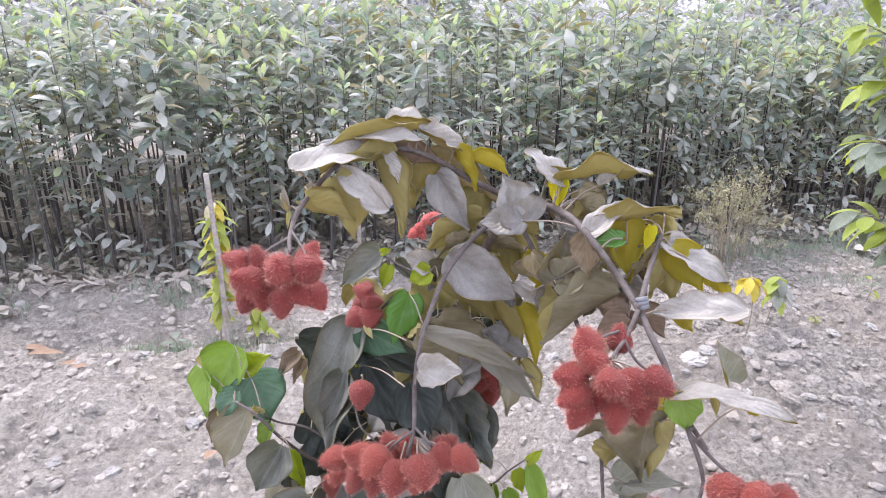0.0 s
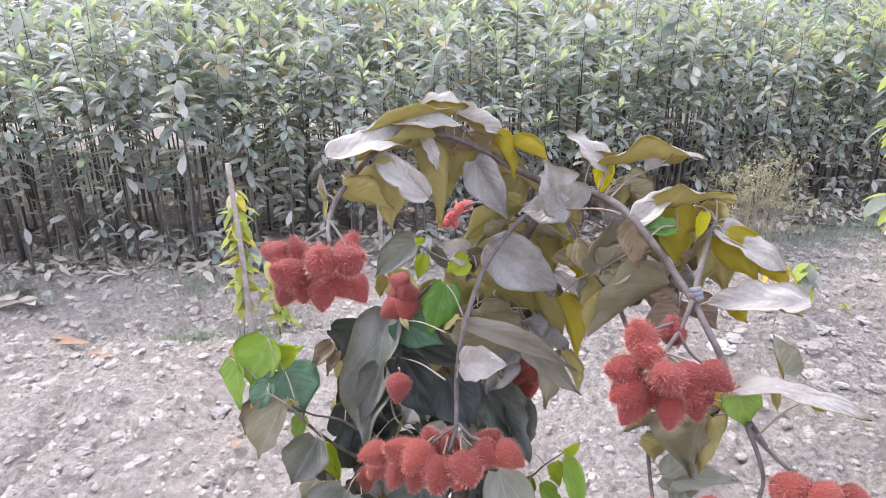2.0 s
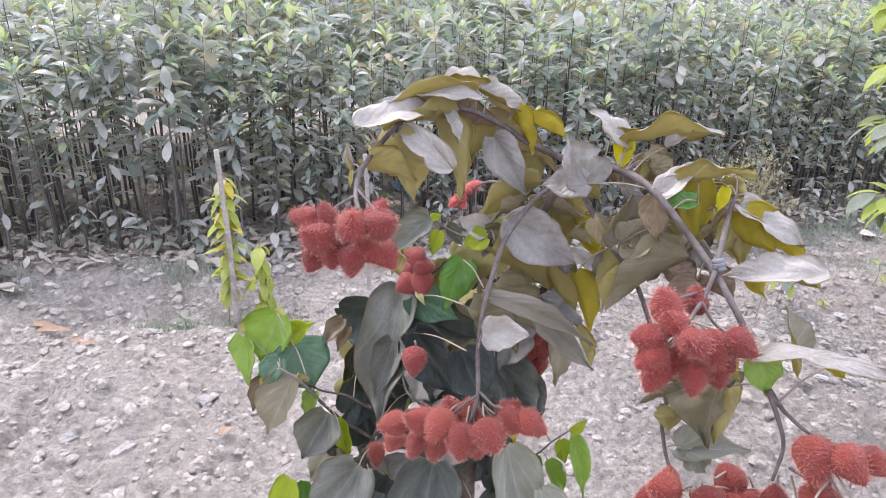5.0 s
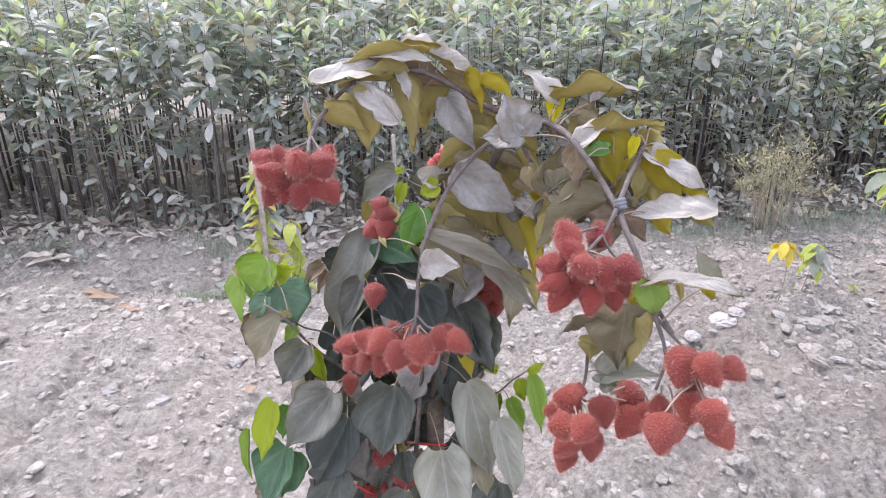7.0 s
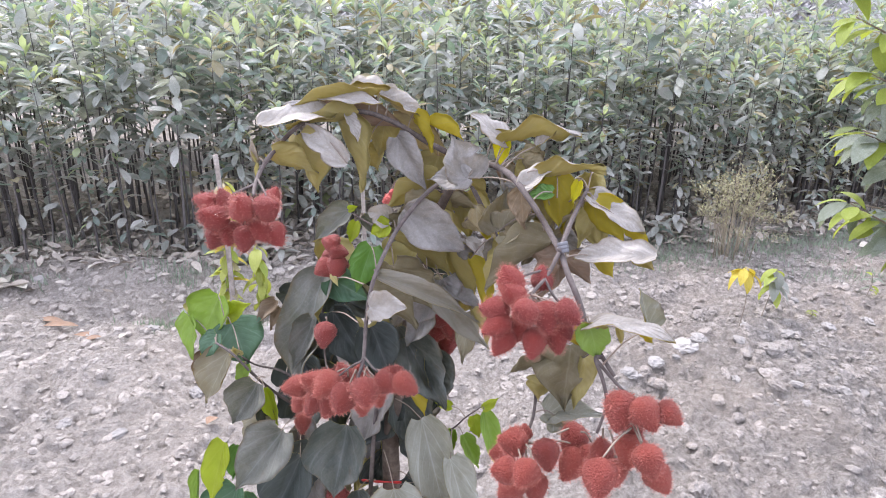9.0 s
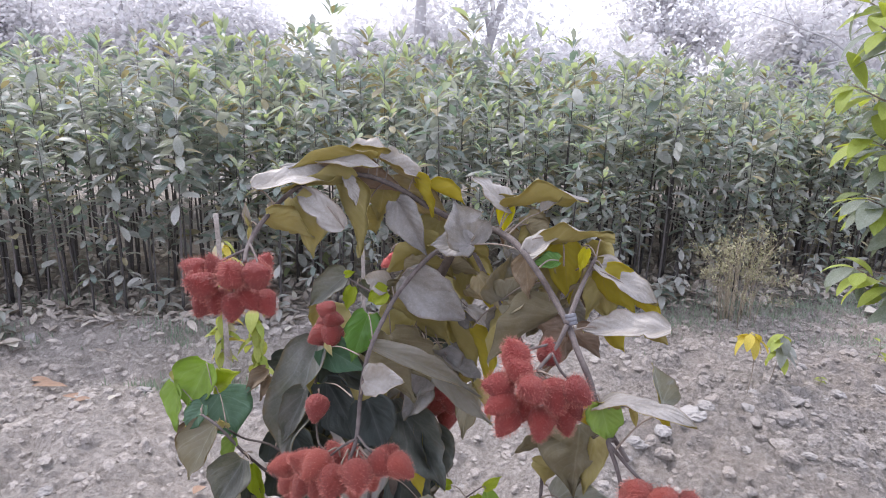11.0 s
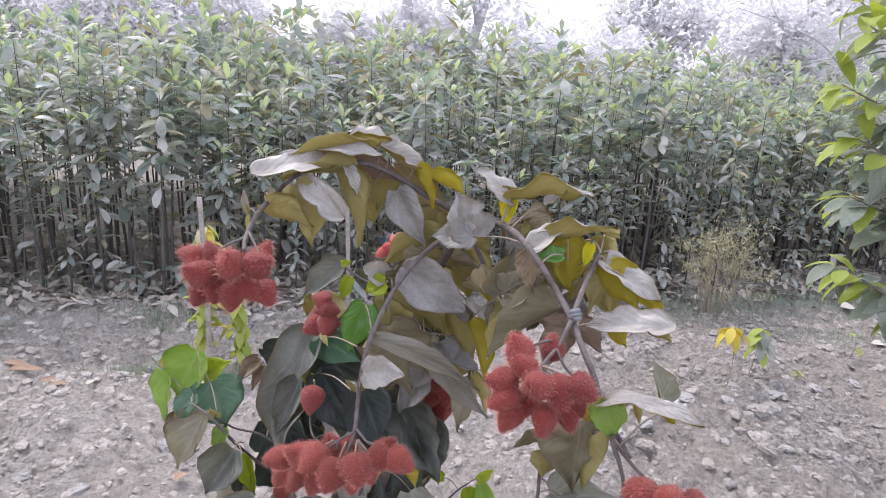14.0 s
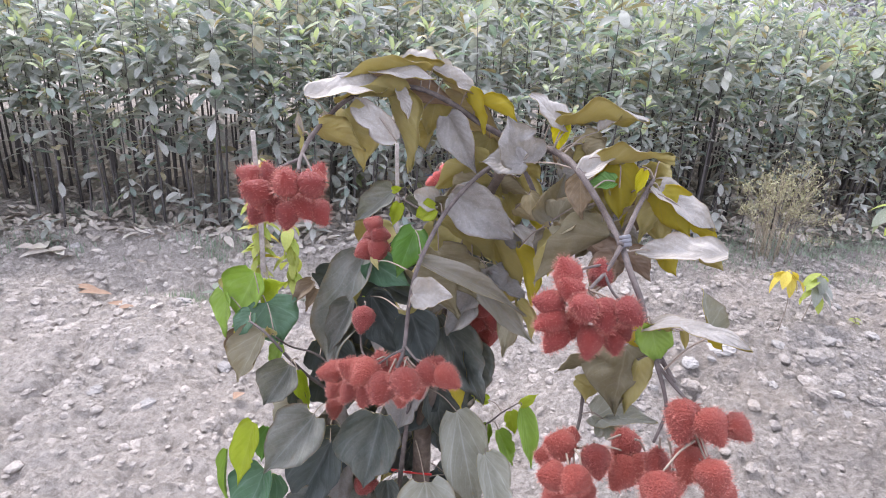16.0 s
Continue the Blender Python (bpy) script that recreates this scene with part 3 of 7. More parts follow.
for row, x, y in spots:
    if (row, x, y) in used or (row > 3 and rng.random() < (0.26 if row < 12 else 0.42)):
        continue
    line, leaves = plans[rng.randrange(6) if rng.random() < bare_share(x) else rng.randrange(6, 14)]
    s = canopy(x, y) * (rng.uniform(0.76, 1.08) if rng.random() < 0.88 else rng.uniform(1.08, 1.24))
    m = pose(x, y, height(x, y) - 0.01, 0, 0, rng.uniform(0, 360)) @ Matrix.Scale(s / 1.42, 4)
    if row < 14:
        v, f = tube([m @ p for p in line], (0.0125, 0.0105, 0.0070, 0.0036, 0.0015), 4, 1)
        stem_items.append((v, f))
    low = 0.1 if row < 5 else 0.4 if row < 9 else 0.75
    for lm, shape, tone in leaves:
        if lm.translation.z > low:
            v, f, t = LEAF_SHAPES[shape] if row < 4 else FAR_SHAPES[shape]
            leaf_items[tone].append((v, f, t, m @ lm))
bed_plants = thing("sapling_rows", "dense rows of dusty green nursery saplings", "saplings", kind="stuff", data=mesh("stems", *joined(stem_items), STEM))
for items, material, name in zip(leaf_items, LEAF_TONES, ("foliage", "young_foliage", "faded_foliage", "blue_green_foliage", "dusty_foliage")):
    part(name, many(name, items, material), bed_plants)["kind"] = "stuff"

# ---- trees behind the bed ----


def far_tree(name, at, tall, spread, count, seed, label, bare=0.0, lean=0.0):
    rng = random.Random(seed)
    ob = thing(name, label, "tree", "trees behind the nursery", at)
    line = [(0, 0, -0.2), (0.05 * lean, 0, tall * 0.3), (lean * 0.4, 0.1, tall * 0.6), (lean, 0, tall * 0.95)]
    limbs, ends = [tube(line, (0.035 * tall, 0.028 * tall, 0.02 * tall, 0.008 * tall), 7, 4, 0.08, rng)], []
    for i in range(9):
        z = tall * rng.uniform(0.25 + bare * 0.4, 0.85)
        a, r = rng.uniform(0, 6.28), spread * rng.uniform(0.5, 1.0)
        start = Vector((lean * (z / tall) ** 2, 0, z))
        end = start + Vector((math.cos(a) * r, math.sin(a) * r, rng.uniform(0.1, 0.35) * tall))
        limbs.append(tube([start, start.lerp(end, 0.5) + Vector((0, 0, 0.06 * tall)), end], (0.012 * tall, 0.008 * tall, 0.003 * tall), 5, 3))
        ends += [start.lerp(end, 0.6), end]
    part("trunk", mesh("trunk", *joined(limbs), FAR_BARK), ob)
    items = []
    shape = ([(0, 0, 0), (0.3, 0.5, 0.08), (0, 1, -0.1), (-0.3, 0.5, 0.08)], [(0, 1, 2, 3)], [(0.5, 0), (1, 0.5), (0.5, 1), (0, 0.5)])
    centres = [(e, spread * rng.uniform(0.25, 0.5)) for e in ends] + [(Vector((rng.uniform(-1, 1) * spread * 0.6, rng.uniform(-1, 1) * spread * 0.6, tall * rng.uniform(0.15 + bare * 0.5, 0.78))), spread * 0.45) for _ in range(22)]
    for _ in range(count):
        c, r = rng.choice(centres)
        p = c + Vector((rng.gauss(0, 0.5), rng.gauss(0, 0.5), rng.gauss(0, 0.5))) * r
        way = Vector((rng.gauss(0, 1), rng.gauss(0, 1), rng.gauss(-0.2, 0.8)))
        items.append((*shape, facing(p, p + way, (rng.gauss(0, 0.6), rng.gauss(0, 0.6), 1.01)) @ Matrix.Scale(rng.uniform(0.08, 0.19), 4)))
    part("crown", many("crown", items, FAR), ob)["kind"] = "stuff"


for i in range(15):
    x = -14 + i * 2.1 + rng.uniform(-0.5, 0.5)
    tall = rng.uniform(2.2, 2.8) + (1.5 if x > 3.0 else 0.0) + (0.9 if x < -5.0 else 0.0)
    far_tree("bush", (x, 13.5 + rng.uniform(-1, 2.5), 0), tall, rng.uniform(1.4, 2.0), 11000, 50 + i, "grey-green bushy tree behind the saplings, paled in colour for haze")
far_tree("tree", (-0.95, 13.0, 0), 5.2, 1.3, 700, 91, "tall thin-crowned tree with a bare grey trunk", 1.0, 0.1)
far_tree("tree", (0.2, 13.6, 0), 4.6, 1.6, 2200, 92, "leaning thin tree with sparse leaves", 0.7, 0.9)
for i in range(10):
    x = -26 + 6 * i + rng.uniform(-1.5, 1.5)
    far_tree("far_tree", (x, 24 + rng.uniform(0, 6), 0), rng.uniform(3.2, 4.6), rng.uniform(2.4, 3.2), 5500, 70 + i, "distant tree with haze put into its pale colour")

# a thin pole and a dry fallen branch in front of them
pole = thing("pole", "thin pale pole behind the saplings", "pole", at=(-5.35, 13.6, 0))
part("shaft", mesh("shaft", *tube([(0, 0, -0.1), (0.01, 0, 1.6), (-0.03, 0.05, 3.3)], (0.022, 0.02, 0.017), 8, 4), FAR_BARK), pole)
part("fork", mesh("fork", *tube([(-0.03, 0.05, 3.28), (0.08, 0.03, 3.36), (0.20, 0.0, 3.33)], (0.014, 0.012, 0.006), 6, 4), FAR_BARK), pole)
dead = thing("bare_branch", "long bare dead branch leaning among the saplings", "branch", at=(5.9, 10.05, 0))
part("limb", mesh("limb", *tube([(0.9, 0.0, 0.0), (0.35, 0.0, 1.5), (-0.25, 0.02, 2.28), (-0.97, 0.09, 2.59), (-1.62, 0.13, 2.78)], (0.03, 0.024, 0.016, 0.010, 0.005), 7, 6, 0.06, rng), FAR_BARK), dead)
part("twig", mesh("twig", *tube([(-0.10, 0.02, 2.15), (-0.9, -0.03, 2.02), (-1.79, -0.03, 2.19)], (0.012, 0.008, 0.004), 5, 5), FAR_BARK), dead)
part("twig", mesh("twig", *tube([(-0.97, 0.09, 2.59), (-1.15, 0.12, 2.85), (-1.22, 0.1, 3.1)], (0.007, 0.005, 0.003), 5, 4), FAR_BARK), dead)

# ---- the annatto shrub ----
SHRUB_AT = Vector((-0.045, 0.88, 0.0))
shrub = thing("annatto_shrub", "annatto shrub with dusty leaves and hanging clusters of bristly red pods", "shrub", at=SHRUB_AT)
rng = random.Random(11)
STALKS = {"silver": "dusty silvery heart-shaped leaf", "grey": "dusty grey heart-shaped leaf", "olive": "leaf showing its olive underside", "yolive": "leaf showing its yellow-olive underside",
          "oliveD": "leaf showing its shade-darkened olive underside", "lime": "lime green young leaf", "limeg": "light green young leaf", "green": "fresh green leaf", "dgreen": "deep green leaf",
          "yellow": "bright yellow leaf", "brown": "withered brown leaf", "tan": "tan fading leaf", "pale": "pale silvery leaf", "dark": "dark leaf with shade put into its colour", "dkgrey": "dark slate-grey leaf",
          "dusty": "dusty green leaf", "greyolive": "dusty olive leaf", "straw": "small straw-coloured leaf"}


def leaf(base, tip, width, normal, tone, droop=0.5, cup=0.25, wave=1.0, stalk=None):
    """A heart-shaped leaf of two skins from base to tip, upper side to normal, with its stalk."""
    length = (Vector(tip) - Vector(base)).length
    blunt = tone == "silver" or tone == "grey" and length > 0.1 or tone == "dusty" and length > 0.15
    rows, half = 22, 5
    arc = max(droop, 0.02)
    run = 2 * math.sin(arc / 2) / arc
    phase, twist, own = rng.uniform(0, 6.28), rng.uniform(-0.35, 0.35), rng.uniform(0, 90)
    curl, crease = rng.uniform(-0.3, 0.3), rng.uniform(0.45, 0.95) if tone in ("dusty", "dkgrey", "pale", "dark") else rng.uniform(0.05, 0.5)
    cup *= rng.uniform(0.7, 2.2)
    wave *= 1.35 if blunt else 1.0
    bites = [(rng.uniform(0.25, 0.9), rng.choice((-1, 1)), rng.uniform(0.10, 0.32), rng.uniform(0.015, 0.04)) for _ in range(rng.choice((0, 0, 1, 2, 3)))]
    verts, uvs, faces, slots = [], [], [], []
    for layer in (0.0003, -0.0003):
        for i in range(rows + 1):
            s = i / rows
            a = arc * (s - 0.5)
            y0 = length * (0.5 + math.sin(a) / arc / run)
            z0 = length * (math.cos(a) - math.cos(arc / 2)) / arc / run
            w = 0.55 * width * math.sin(math.pi * min(1.0, 0.02 + 0.98 * s) ** (0.66 if blunt else 0.56)) ** (0.62 if blunt else 0.84) * (1 - (0.05 if blunt else 0.3) * max(0.0, s - 0.55) / 0.45) if s < 1 else 0.0
            w *= 1 - (0.12 if blunt else 0.34) * rise(s, 0.70, 0.93)
            for j in range(-half, half + 1):
                u = j / half
                back = (0.0 if blunt else min(0.10 * length, 0.15 * width)) * u * u * (1 - s) ** 4
                lift = cup * (abs(u) ** 1.3 - 0.3) * w + curl * w * u ** 4 + twist * u * w * s
                lift += wave * 0.06 * width * math.sin(8.5 * s + phase + 2.0 * u) * abs(u) ** 1.5 * min(1, 4 * s)
                lift += wave * 0.10 * width * noise.noise((1.4 * u + own, 3.0 * s, own)) + wave * 0.045 * width * noise.noise((3.2 * u + own, 7.0 * s, 3 * own))
                lift += wave * 0.026 * width * math.sin(19 * s + own + (1.3 if j > 0 else 0)) * abs(u) ** 3 * min(1, 5 * s)
                lift += crease * w * (abs(u) - 0.4)
                edge = 1 + 0.045 * math.sin(13 * s + phase * (1 + j // 6)) + (0.15 if blunt else 0.11) * noise.noise((5.0 * s, 2.0 * (j > 0) + own, own)) + 0.02 * math.sin(29 * s + own)
                for at, flank, deep, wide in bites:
                    if j * flank > 0:
                        edge *= 1 - deep * math.exp(-((s - at) / wide) ** 2)
                verts.append((u * w * edge, y0 - back, z0 + lift + layer))
                uvs.append((0.5 + 0.5 * u, s))
    cols, count = 2 * half + 1, (rows + 1) * (2 * half + 1)
    for i in range(rows):
        for j in range(cols - 1):
            q = (i * cols + j, i * cols + j + 1, (i + 1) * cols + j + 1, (i + 1) * cols + j)
            faces.append(q)
            slots.append(0)
            faces.append(tuple(count + q[k] for k in (0, 3, 2, 1)))
            slots.append(1)
        for j in (0, cols - 1):
            a, b = i * cols + j, (i + 1) * cols + j
            faces.append((a, b, count + b, count + a))
            slots.append(1)
    data = mesh("leaf", verts, faces, [OVER[tone], UNDER[BELOW.get(tone, "olive")]], uvs, slots)
    ob = part("leaf", data, shrub, STALKS[tone], Matrix.Translation(-SHRUB_AT) @ facing(base, tip, normal))
    if stalk is None and TWIGS:
        near = min(TWIGS, key=lambda p: (p - Vector(base)).length)
        stalk = near if 0.006 < (near - Vector(base)).length < 0.085 else None
    if stalk:
        here = ob.matrix_basis.inverted()
        a, b = Vector(base), Vector(stalk)
        sag = (a + b) / 2 + Vector((0, 0, 0.006))
        line = [here @ (p - SHRUB_AT) for p in (a, sag, b)]
        part("stalk", mesh("stalk", *tube(line, (0.0009, 0.0009, 0.0012), 5, 4), STALK), ob)


TWIGS = []


def branch(points, radii, name="branch"):
    TWIGS.extend(along(points, 4))
    line = [Vector(p) - SHRUB_AT for p in points]
    part(name, mesh(name, *tube(line, radii if name == "trunk" else [0.74 * r for r in radii], 9 if name == "branch" else 14, 7, 0.05, rng), TRUNK if name == "trunk" else BARK), shrub)


def pod_meshes(seed, bristles, long):
    """A pointed egg-shaped pod about one unit across, tip to +y, with its seam, and its coat of bristles."""
    rng = random.Random(seed)
    rings, sides, length = 11, 16, rng.uniform(1.06, 1.24) if long > 0.1 else rng.uniform(1.0, 1.15)
    verts, faces = [], []

    def skin(t, a):
        r = 0.54 * math.sin(math.pi * t ** 0.72) ** 0.70 * (1 - 0.22 * t * t)
        r *= 1 - 0.07 * math.exp(-(math.sin(a) / 0.2) ** 2)
        r *= 1 + 0.03 * math.sin(3 * a + seed) * math.sin(4 * t)
        return Vector((r * math.cos(a), length * (t - 0.5), 0.86 * r * math.sin(a)))

    for i in range(rings + 1):
        t = min(max(i / rings, 0.004), 0.996)
        verts += [skin(t, 2 * math.pi * k / sides) for k in range(sides)]
    for i in range(rings):
        faces += [(i * sides + k, (i + 1) * sides + k, (i + 1) * sides + (k + 1) % sides, i * sides + (k + 1) % sides) for k in range(sides)]
    bv, bf, bu = [], [], []
    for i in range(bristles):
        t, a = 0.03 + 0.94 * (i + 0.5) / bristles, i * 2.39996
        t, a = min(0.97, max(0.03, t + 0.04 * rng.uniform(-1, 1))), a + 0.3 * rng.uniform(-1, 1)
        p = skin(t, a)
        n = Vector((math.cos(a), 1.3 * (t - 0.5) + 0.25, math.sin(a))).normalized()
        n = (n + 0.28 * Vector((rng.uniform(-1, 1), rng.uniform(-1, 1), rng.uniform(-1, 1)))).normalized()
        x = n.orthogonal().normalized()
        y = n.cross(x)
        k, w = len(bv), 0.0072
        bv += [p + x * w, p - 0.5 * x * w + 0.87 * y * w, p - 0.5 * x * w - 0.87 * y * w, p + n * long * rng.uniform(0.75, 1.2)]
        bu += [(0.5, 0.0)] * 3 + [(0.5, 1.0)]
        bf += [(k, k + 1, k + 3), (k + 1, k + 2, k + 3), (k + 2, k, k + 3)]
    return (verts, faces), (bv, bf, bu)


PODS = {}
for name, skin_m, coat_m, count, long in (("pod", POD, BRISTLE, 300, 0.165), ("soft_pod", POD_SOFT, BRISTLE, 400, 0.125), ("smooth_pod", POD_SMOOTH, BRISTLE, 240, 0.06), ("young_pod", POD_YOUNG, BRISTLE_YOUNG, 260, 0.13)):
    PODS[name] = []
    for seed in range(5):
        body, coat = pod_meshes(seed, count, long)
        PODS[name].append((mesh("pod", *body, skin_m), mesh("bristles", *coat[:2], coat_m, coat[2], smooth=False)))
POD_LABEL = {"pod": "ripe brick-red pod bristling with soft coral spines", "soft_pod": "ripe red pod with a soft fuzz", "smooth_pod": "dull red pod with short worn bristles", "young_pod": "small rose-red young pod"}


def pod(at, size, way, sort="pod"):
    y = Vector(way).normalized()
    x = Vector((rng.uniform(-1, 1), rng.uniform(-1, 1), rng.uniform(-1, 1))).cross(y).normalized()
    z = x.cross(y)
    p = Vector(at) - SHRUB_AT
    s = size * rng.uniform(0.93, 1.05)
    m = Matrix(((x.x * s, y.x * s, z.x * s, p.x), (x.y * s, y.y * s, z.y * s, p.y), (x.z * s, y.z * s, z.z * s, p.z), (0, 0, 0, 1)))
    body, coat = rng.choice(PODS[sort])
    ob = part("pod", body, shrub, POD_LABEL[sort], m)
    part("bristles", coat, ob)
    POD_PLACES.append((p, y, size))


POD_PLACES = []
# trunk and main branches
branch([(0.097, 0.800, 1.475), (0.066, 0.820, 1.421), (0.035, 0.850, 1.328), (0.008, 0.870, 1.187), (-0.022, 0.860, 0.971), (-0.024, 0.865, 0.824), (-0.030, 0.873, 0.402), (-0.045, 0.880, -0.020)], (0.0065, 0.0075, 0.0085, 0.0105, 0.0145, 0.0165, 0.018, 0.021), "trunk")
branch([(-0.045, 0.830, 1.038), (-0.050, 0.820, 0.962), (-0.058, 0.830, 0.852), (-0.068, 0.850, 0.724), (-0.078, 0.850, -0.020)], (0.004, 0.0055, 0.006, 0.007, 0.009))
branch([(-0.159, 0.860, 1.047), (-0.192, 0.870, 0.941), (-0.203, 0.880, 0.827), (-0.205, 0.890, 0.674), (-0.205, 0.890, -0.020)], (0.006, 0.009, 0.010, 0.011, 0.013))
branch([(0.097, 0.800, 1.475), (0.035, 0.840, 1.496), (-0.004, 0.830, 1.521), (-0.048, 0.810, 1.541), (-0.089, 0.790, 1.544), (-0.123, 0.750, 1.536), (-0.143, 0.720, 1.520), (-0.168, 0.700, 1.488), (-0.169, 0.660, 1.471), (-0.162, 0.630, 1.464)], (0.0065, 0.0055, 0.0050, 0.0048, 0.0045, 0.0042, 0.0040, 0.0042, 0.0036, 0.0030))
branch([(0.097, 0.800, 1.475), (0.127, 0.760, 1.483), (0.148, 0.720, 1.482), (0.165, 0.690, 1.470), (0.190, 0.660, 1.440), (0.210, 0.620, 1.411), (0.218, 0.590, 1.392), (0.231, 0.570, 1.365), (0.242, 0.560, 1.333), (0.259, 0.550, 1.308), (0.273, 0.540, 1.289)], (0.0065, 0.0060, 0.0058, 0.0055, 0.0052, 0.0050, 0.0048, 0.0045, 0.0040, 0.0036, 0.0030))
branch([(0.084, 0.790, 1.466), (0.040, 0.770, 1.437), (0.004, 0.740, 1.396), (-0.015, 0.695, 1.364), (-0.026, 0.665, 1.333), (-0.031, 0.647, 1.291), (-0.031, 0.617, 1.251), (-0.039, 0.600, 1.225)], (0.0050, 0.0045, 0.0042, 0.0040, 0.0038, 0.0036, 0.0034, 0.0030))
branch([(0.098, 0.800, 1.452), (0.123, 0.780, 1.409), (0.141, 0.760, 1.380), (0.166, 0.730, 1.349), (0.192, 0.710, 1.286), (0.210, 0.690, 1.227)], (0.0048, 0.0045, 0.0045, 0.0042, 0.0040, 0.0036))
branch([(0.192, 0.710, 1.286), (0.212, 0.680, 1.202), (0.206, 0.680, 1.196), (0.198, 0.630, 1.173), (0.184, 0.570, 1.186)], (0.004, 0.0038, 0.0035, 0.003, 0.0026))
branch([(0.259, 0.550, 1.308), (0.247, 0.530, 1.316), (0.256, 0.520, 1.293), (0.260, 0.510, 1.270), (0.251, 0.500, 1.239)], (0.0036, 0.0034, 0.003, 0.0026, 0.0022))
branch([(0.247, 0.530, 1.316), (0.270, 0.510, 1.296), (0.282, 0.480, 1.298), (0.304, 0.470, 1.298)], (0.0030, 0.0024, 0.0020, 0.0016))
branch([(0.264, 0.500, 1.255), (0.277, 0.480, 1.255), (0.285, 0.460, 1.254)], (0.0022, 0.0020, 0.0016))
branch([(0.208, 0.610, 1.414), (0.224, 0.640, 1.442), (0.240, 0.670, 1.463), (0.248, 0.680, 1.474)], (0.0042, 0.0040, 0.0035, 0.0030))
branch([(0.208, 0.610, 1.413), (0.195, 0.595, 1.391), (0.180, 0.580, 1.378), (0.173, 0.570, 1.374)], (0.0036, 0.0032, 0.0028, 0.0024))
branch([(0.191, 0.590, 1.387), (0.201, 0.580, 1.370), (0.215, 0.570, 1.360)], (0.0024, 0.0020, 0.0018))
branch([(0.195, 0.600, 1.395), (0.171, 0.590, 1.392), (0.159, 0.585, 1.387)], (0.0022, 0.0020, 0.0016))
branch([(-0.169, 0.660, 1.471), (-0.184, 0.640, 1.466), (-0.194, 0.620, 1.462)], (0.0026, 0.0022, 0.0018))
branch([(-0.169, 0.670, 1.475), (-0.152, 0.640, 1.468), (-0.142, 0.620, 1.462)], (0.0024, 0.0020, 0.0018))
branch([(-0.031, 0.617, 1.251), (-0.046, 0.605, 1.247), (-0.061, 0.600, 1.235)], (0.0022, 0.0020, 0.0016))
branch([(-0.029, 0.617, 1.255), (-0.014, 0.600, 1.249), (-0.000, 0.590, 1.246)], (0.0024, 0.0020, 0.0016))
branch([(-0.066, 0.860, 1.318), (-0.131, 0.850, 1.246), (-0.131, 0.830, 1.200), (-0.123, 0.800, 1.134), (-0.088, 0.700, 1.176)], (0.0030, 0.0028, 0.0026, 0.0024, 0.0020))
branch([(-0.181, 0.860, 0.998), (-0.221, 0.840, 1.044), (-0.248, 0.820, 1.089), (-0.280, 0.810, 1.137), (-0.311, 0.820, 1.152)], (0.0040, 0.0036, 0.0034, 0.0030, 0.0024))
branch([(-0.181, 0.870, 1.046), (-0.219, 0.860, 1.079), (-0.256, 0.850, 1.094), (-0.273, 0.830, 1.121)], (0.0030, 0.0026, 0.0022, 0.0020))
branch([(-0.026, 0.860, 0.971), (0.047, 0.860, 0.951), (0.087, 0.850, 0.979), (0.111, 0.850, 1.005), (0.135, 0.850, 1.026)], (0.0030, 0.0026, 0.0022, 0.0018, 0.0014))
branch([(0.066, 0.820, 1.421), (0.037, 0.900, 1.417), (0.002, 0.990, 1.400), (-0.023, 1.050, 1.372)], (0.0040, 0.0032, 0.0028, 0.0020))
branch([(-0.090, 0.860, 1.378), (-0.048, 0.840, 1.362), (0.003, 0.820, 1.355), (0.035, 0.840, 1.332)], (0.0018, 0.0022, 0.0028, 0.0032))
# leaves along the arch
leaf((-0.043, 0.810, 1.566), (-0.150, 0.740, 1.555), 0.044, (-0.21, 0.16, 0.97), "olive", 0.50, 0.20, 1.2)
leaf((-0.111, 0.765, 1.565), (-0.024, 0.785, 1.558), 0.032, (0.14, -0.26, 0.96), "silver", 0.30, 0.10, 1.0)
leaf((-0.133, 0.810, 1.536), (0.014, 0.840, 1.512), 0.058, (-0.04, 0.79, 0.61), "brown", 0.50, 0.20, 1.0)
leaf((-0.078, 0.830, 1.570), (-0.011, 0.840, 1.560), 0.038, (0.18, -0.22, 0.96), "silver", 0.60, 0.30, 1.0)
leaf((0.018, 0.830, 1.541), (0.044, 0.830, 1.482), 0.032, (0.62, 0.74, 0.27), "yolive", 0.25, 0.15, 1.2)
leaf((-0.018, 0.840, 1.553), (0.030, 0.840, 1.521), 0.034, (0.42, 0.67, 0.62), "tan", 0.30, 0.15, 1.2)
leaf((-0.033, 0.820, 1.568), (0.027, 0.830, 1.535), 0.028, (0.47, -0.54, 0.70), "silver", 0.40, 0.30, 1.0)
leaf((0.038, 0.840, 1.526), (0.090, 0.840, 1.500), 0.029, (0.32, 0.69, 0.65), "yolive", 0.50, 0.20, 1.0)
leaf((-0.172, 0.700, 1.538), (-0.079, 0.785, 1.543), 0.042, (0.19, -0.26, 0.95), "silver", 0.50, 0.10, 1.4)
leaf((-0.067, 0.790, 1.538), (-0.146, 0.730, 1.530), 0.042, (-0.38, 0.40, 0.83), "olive", 0.30, 0.20, 1.0)
leaf((-0.064, 0.720, 1.487), (-0.134, 0.750, 1.534), 0.033, (-0.10, -0.90, 0.43), "silver", 0.45, 0.12, 1.3)
leaf((-0.135, 0.740, 1.519), (-0.110, 0.745, 1.438), 0.065, (0.37, 0.91, 0.17), "olive", 0.40, 0.15, 1.0)
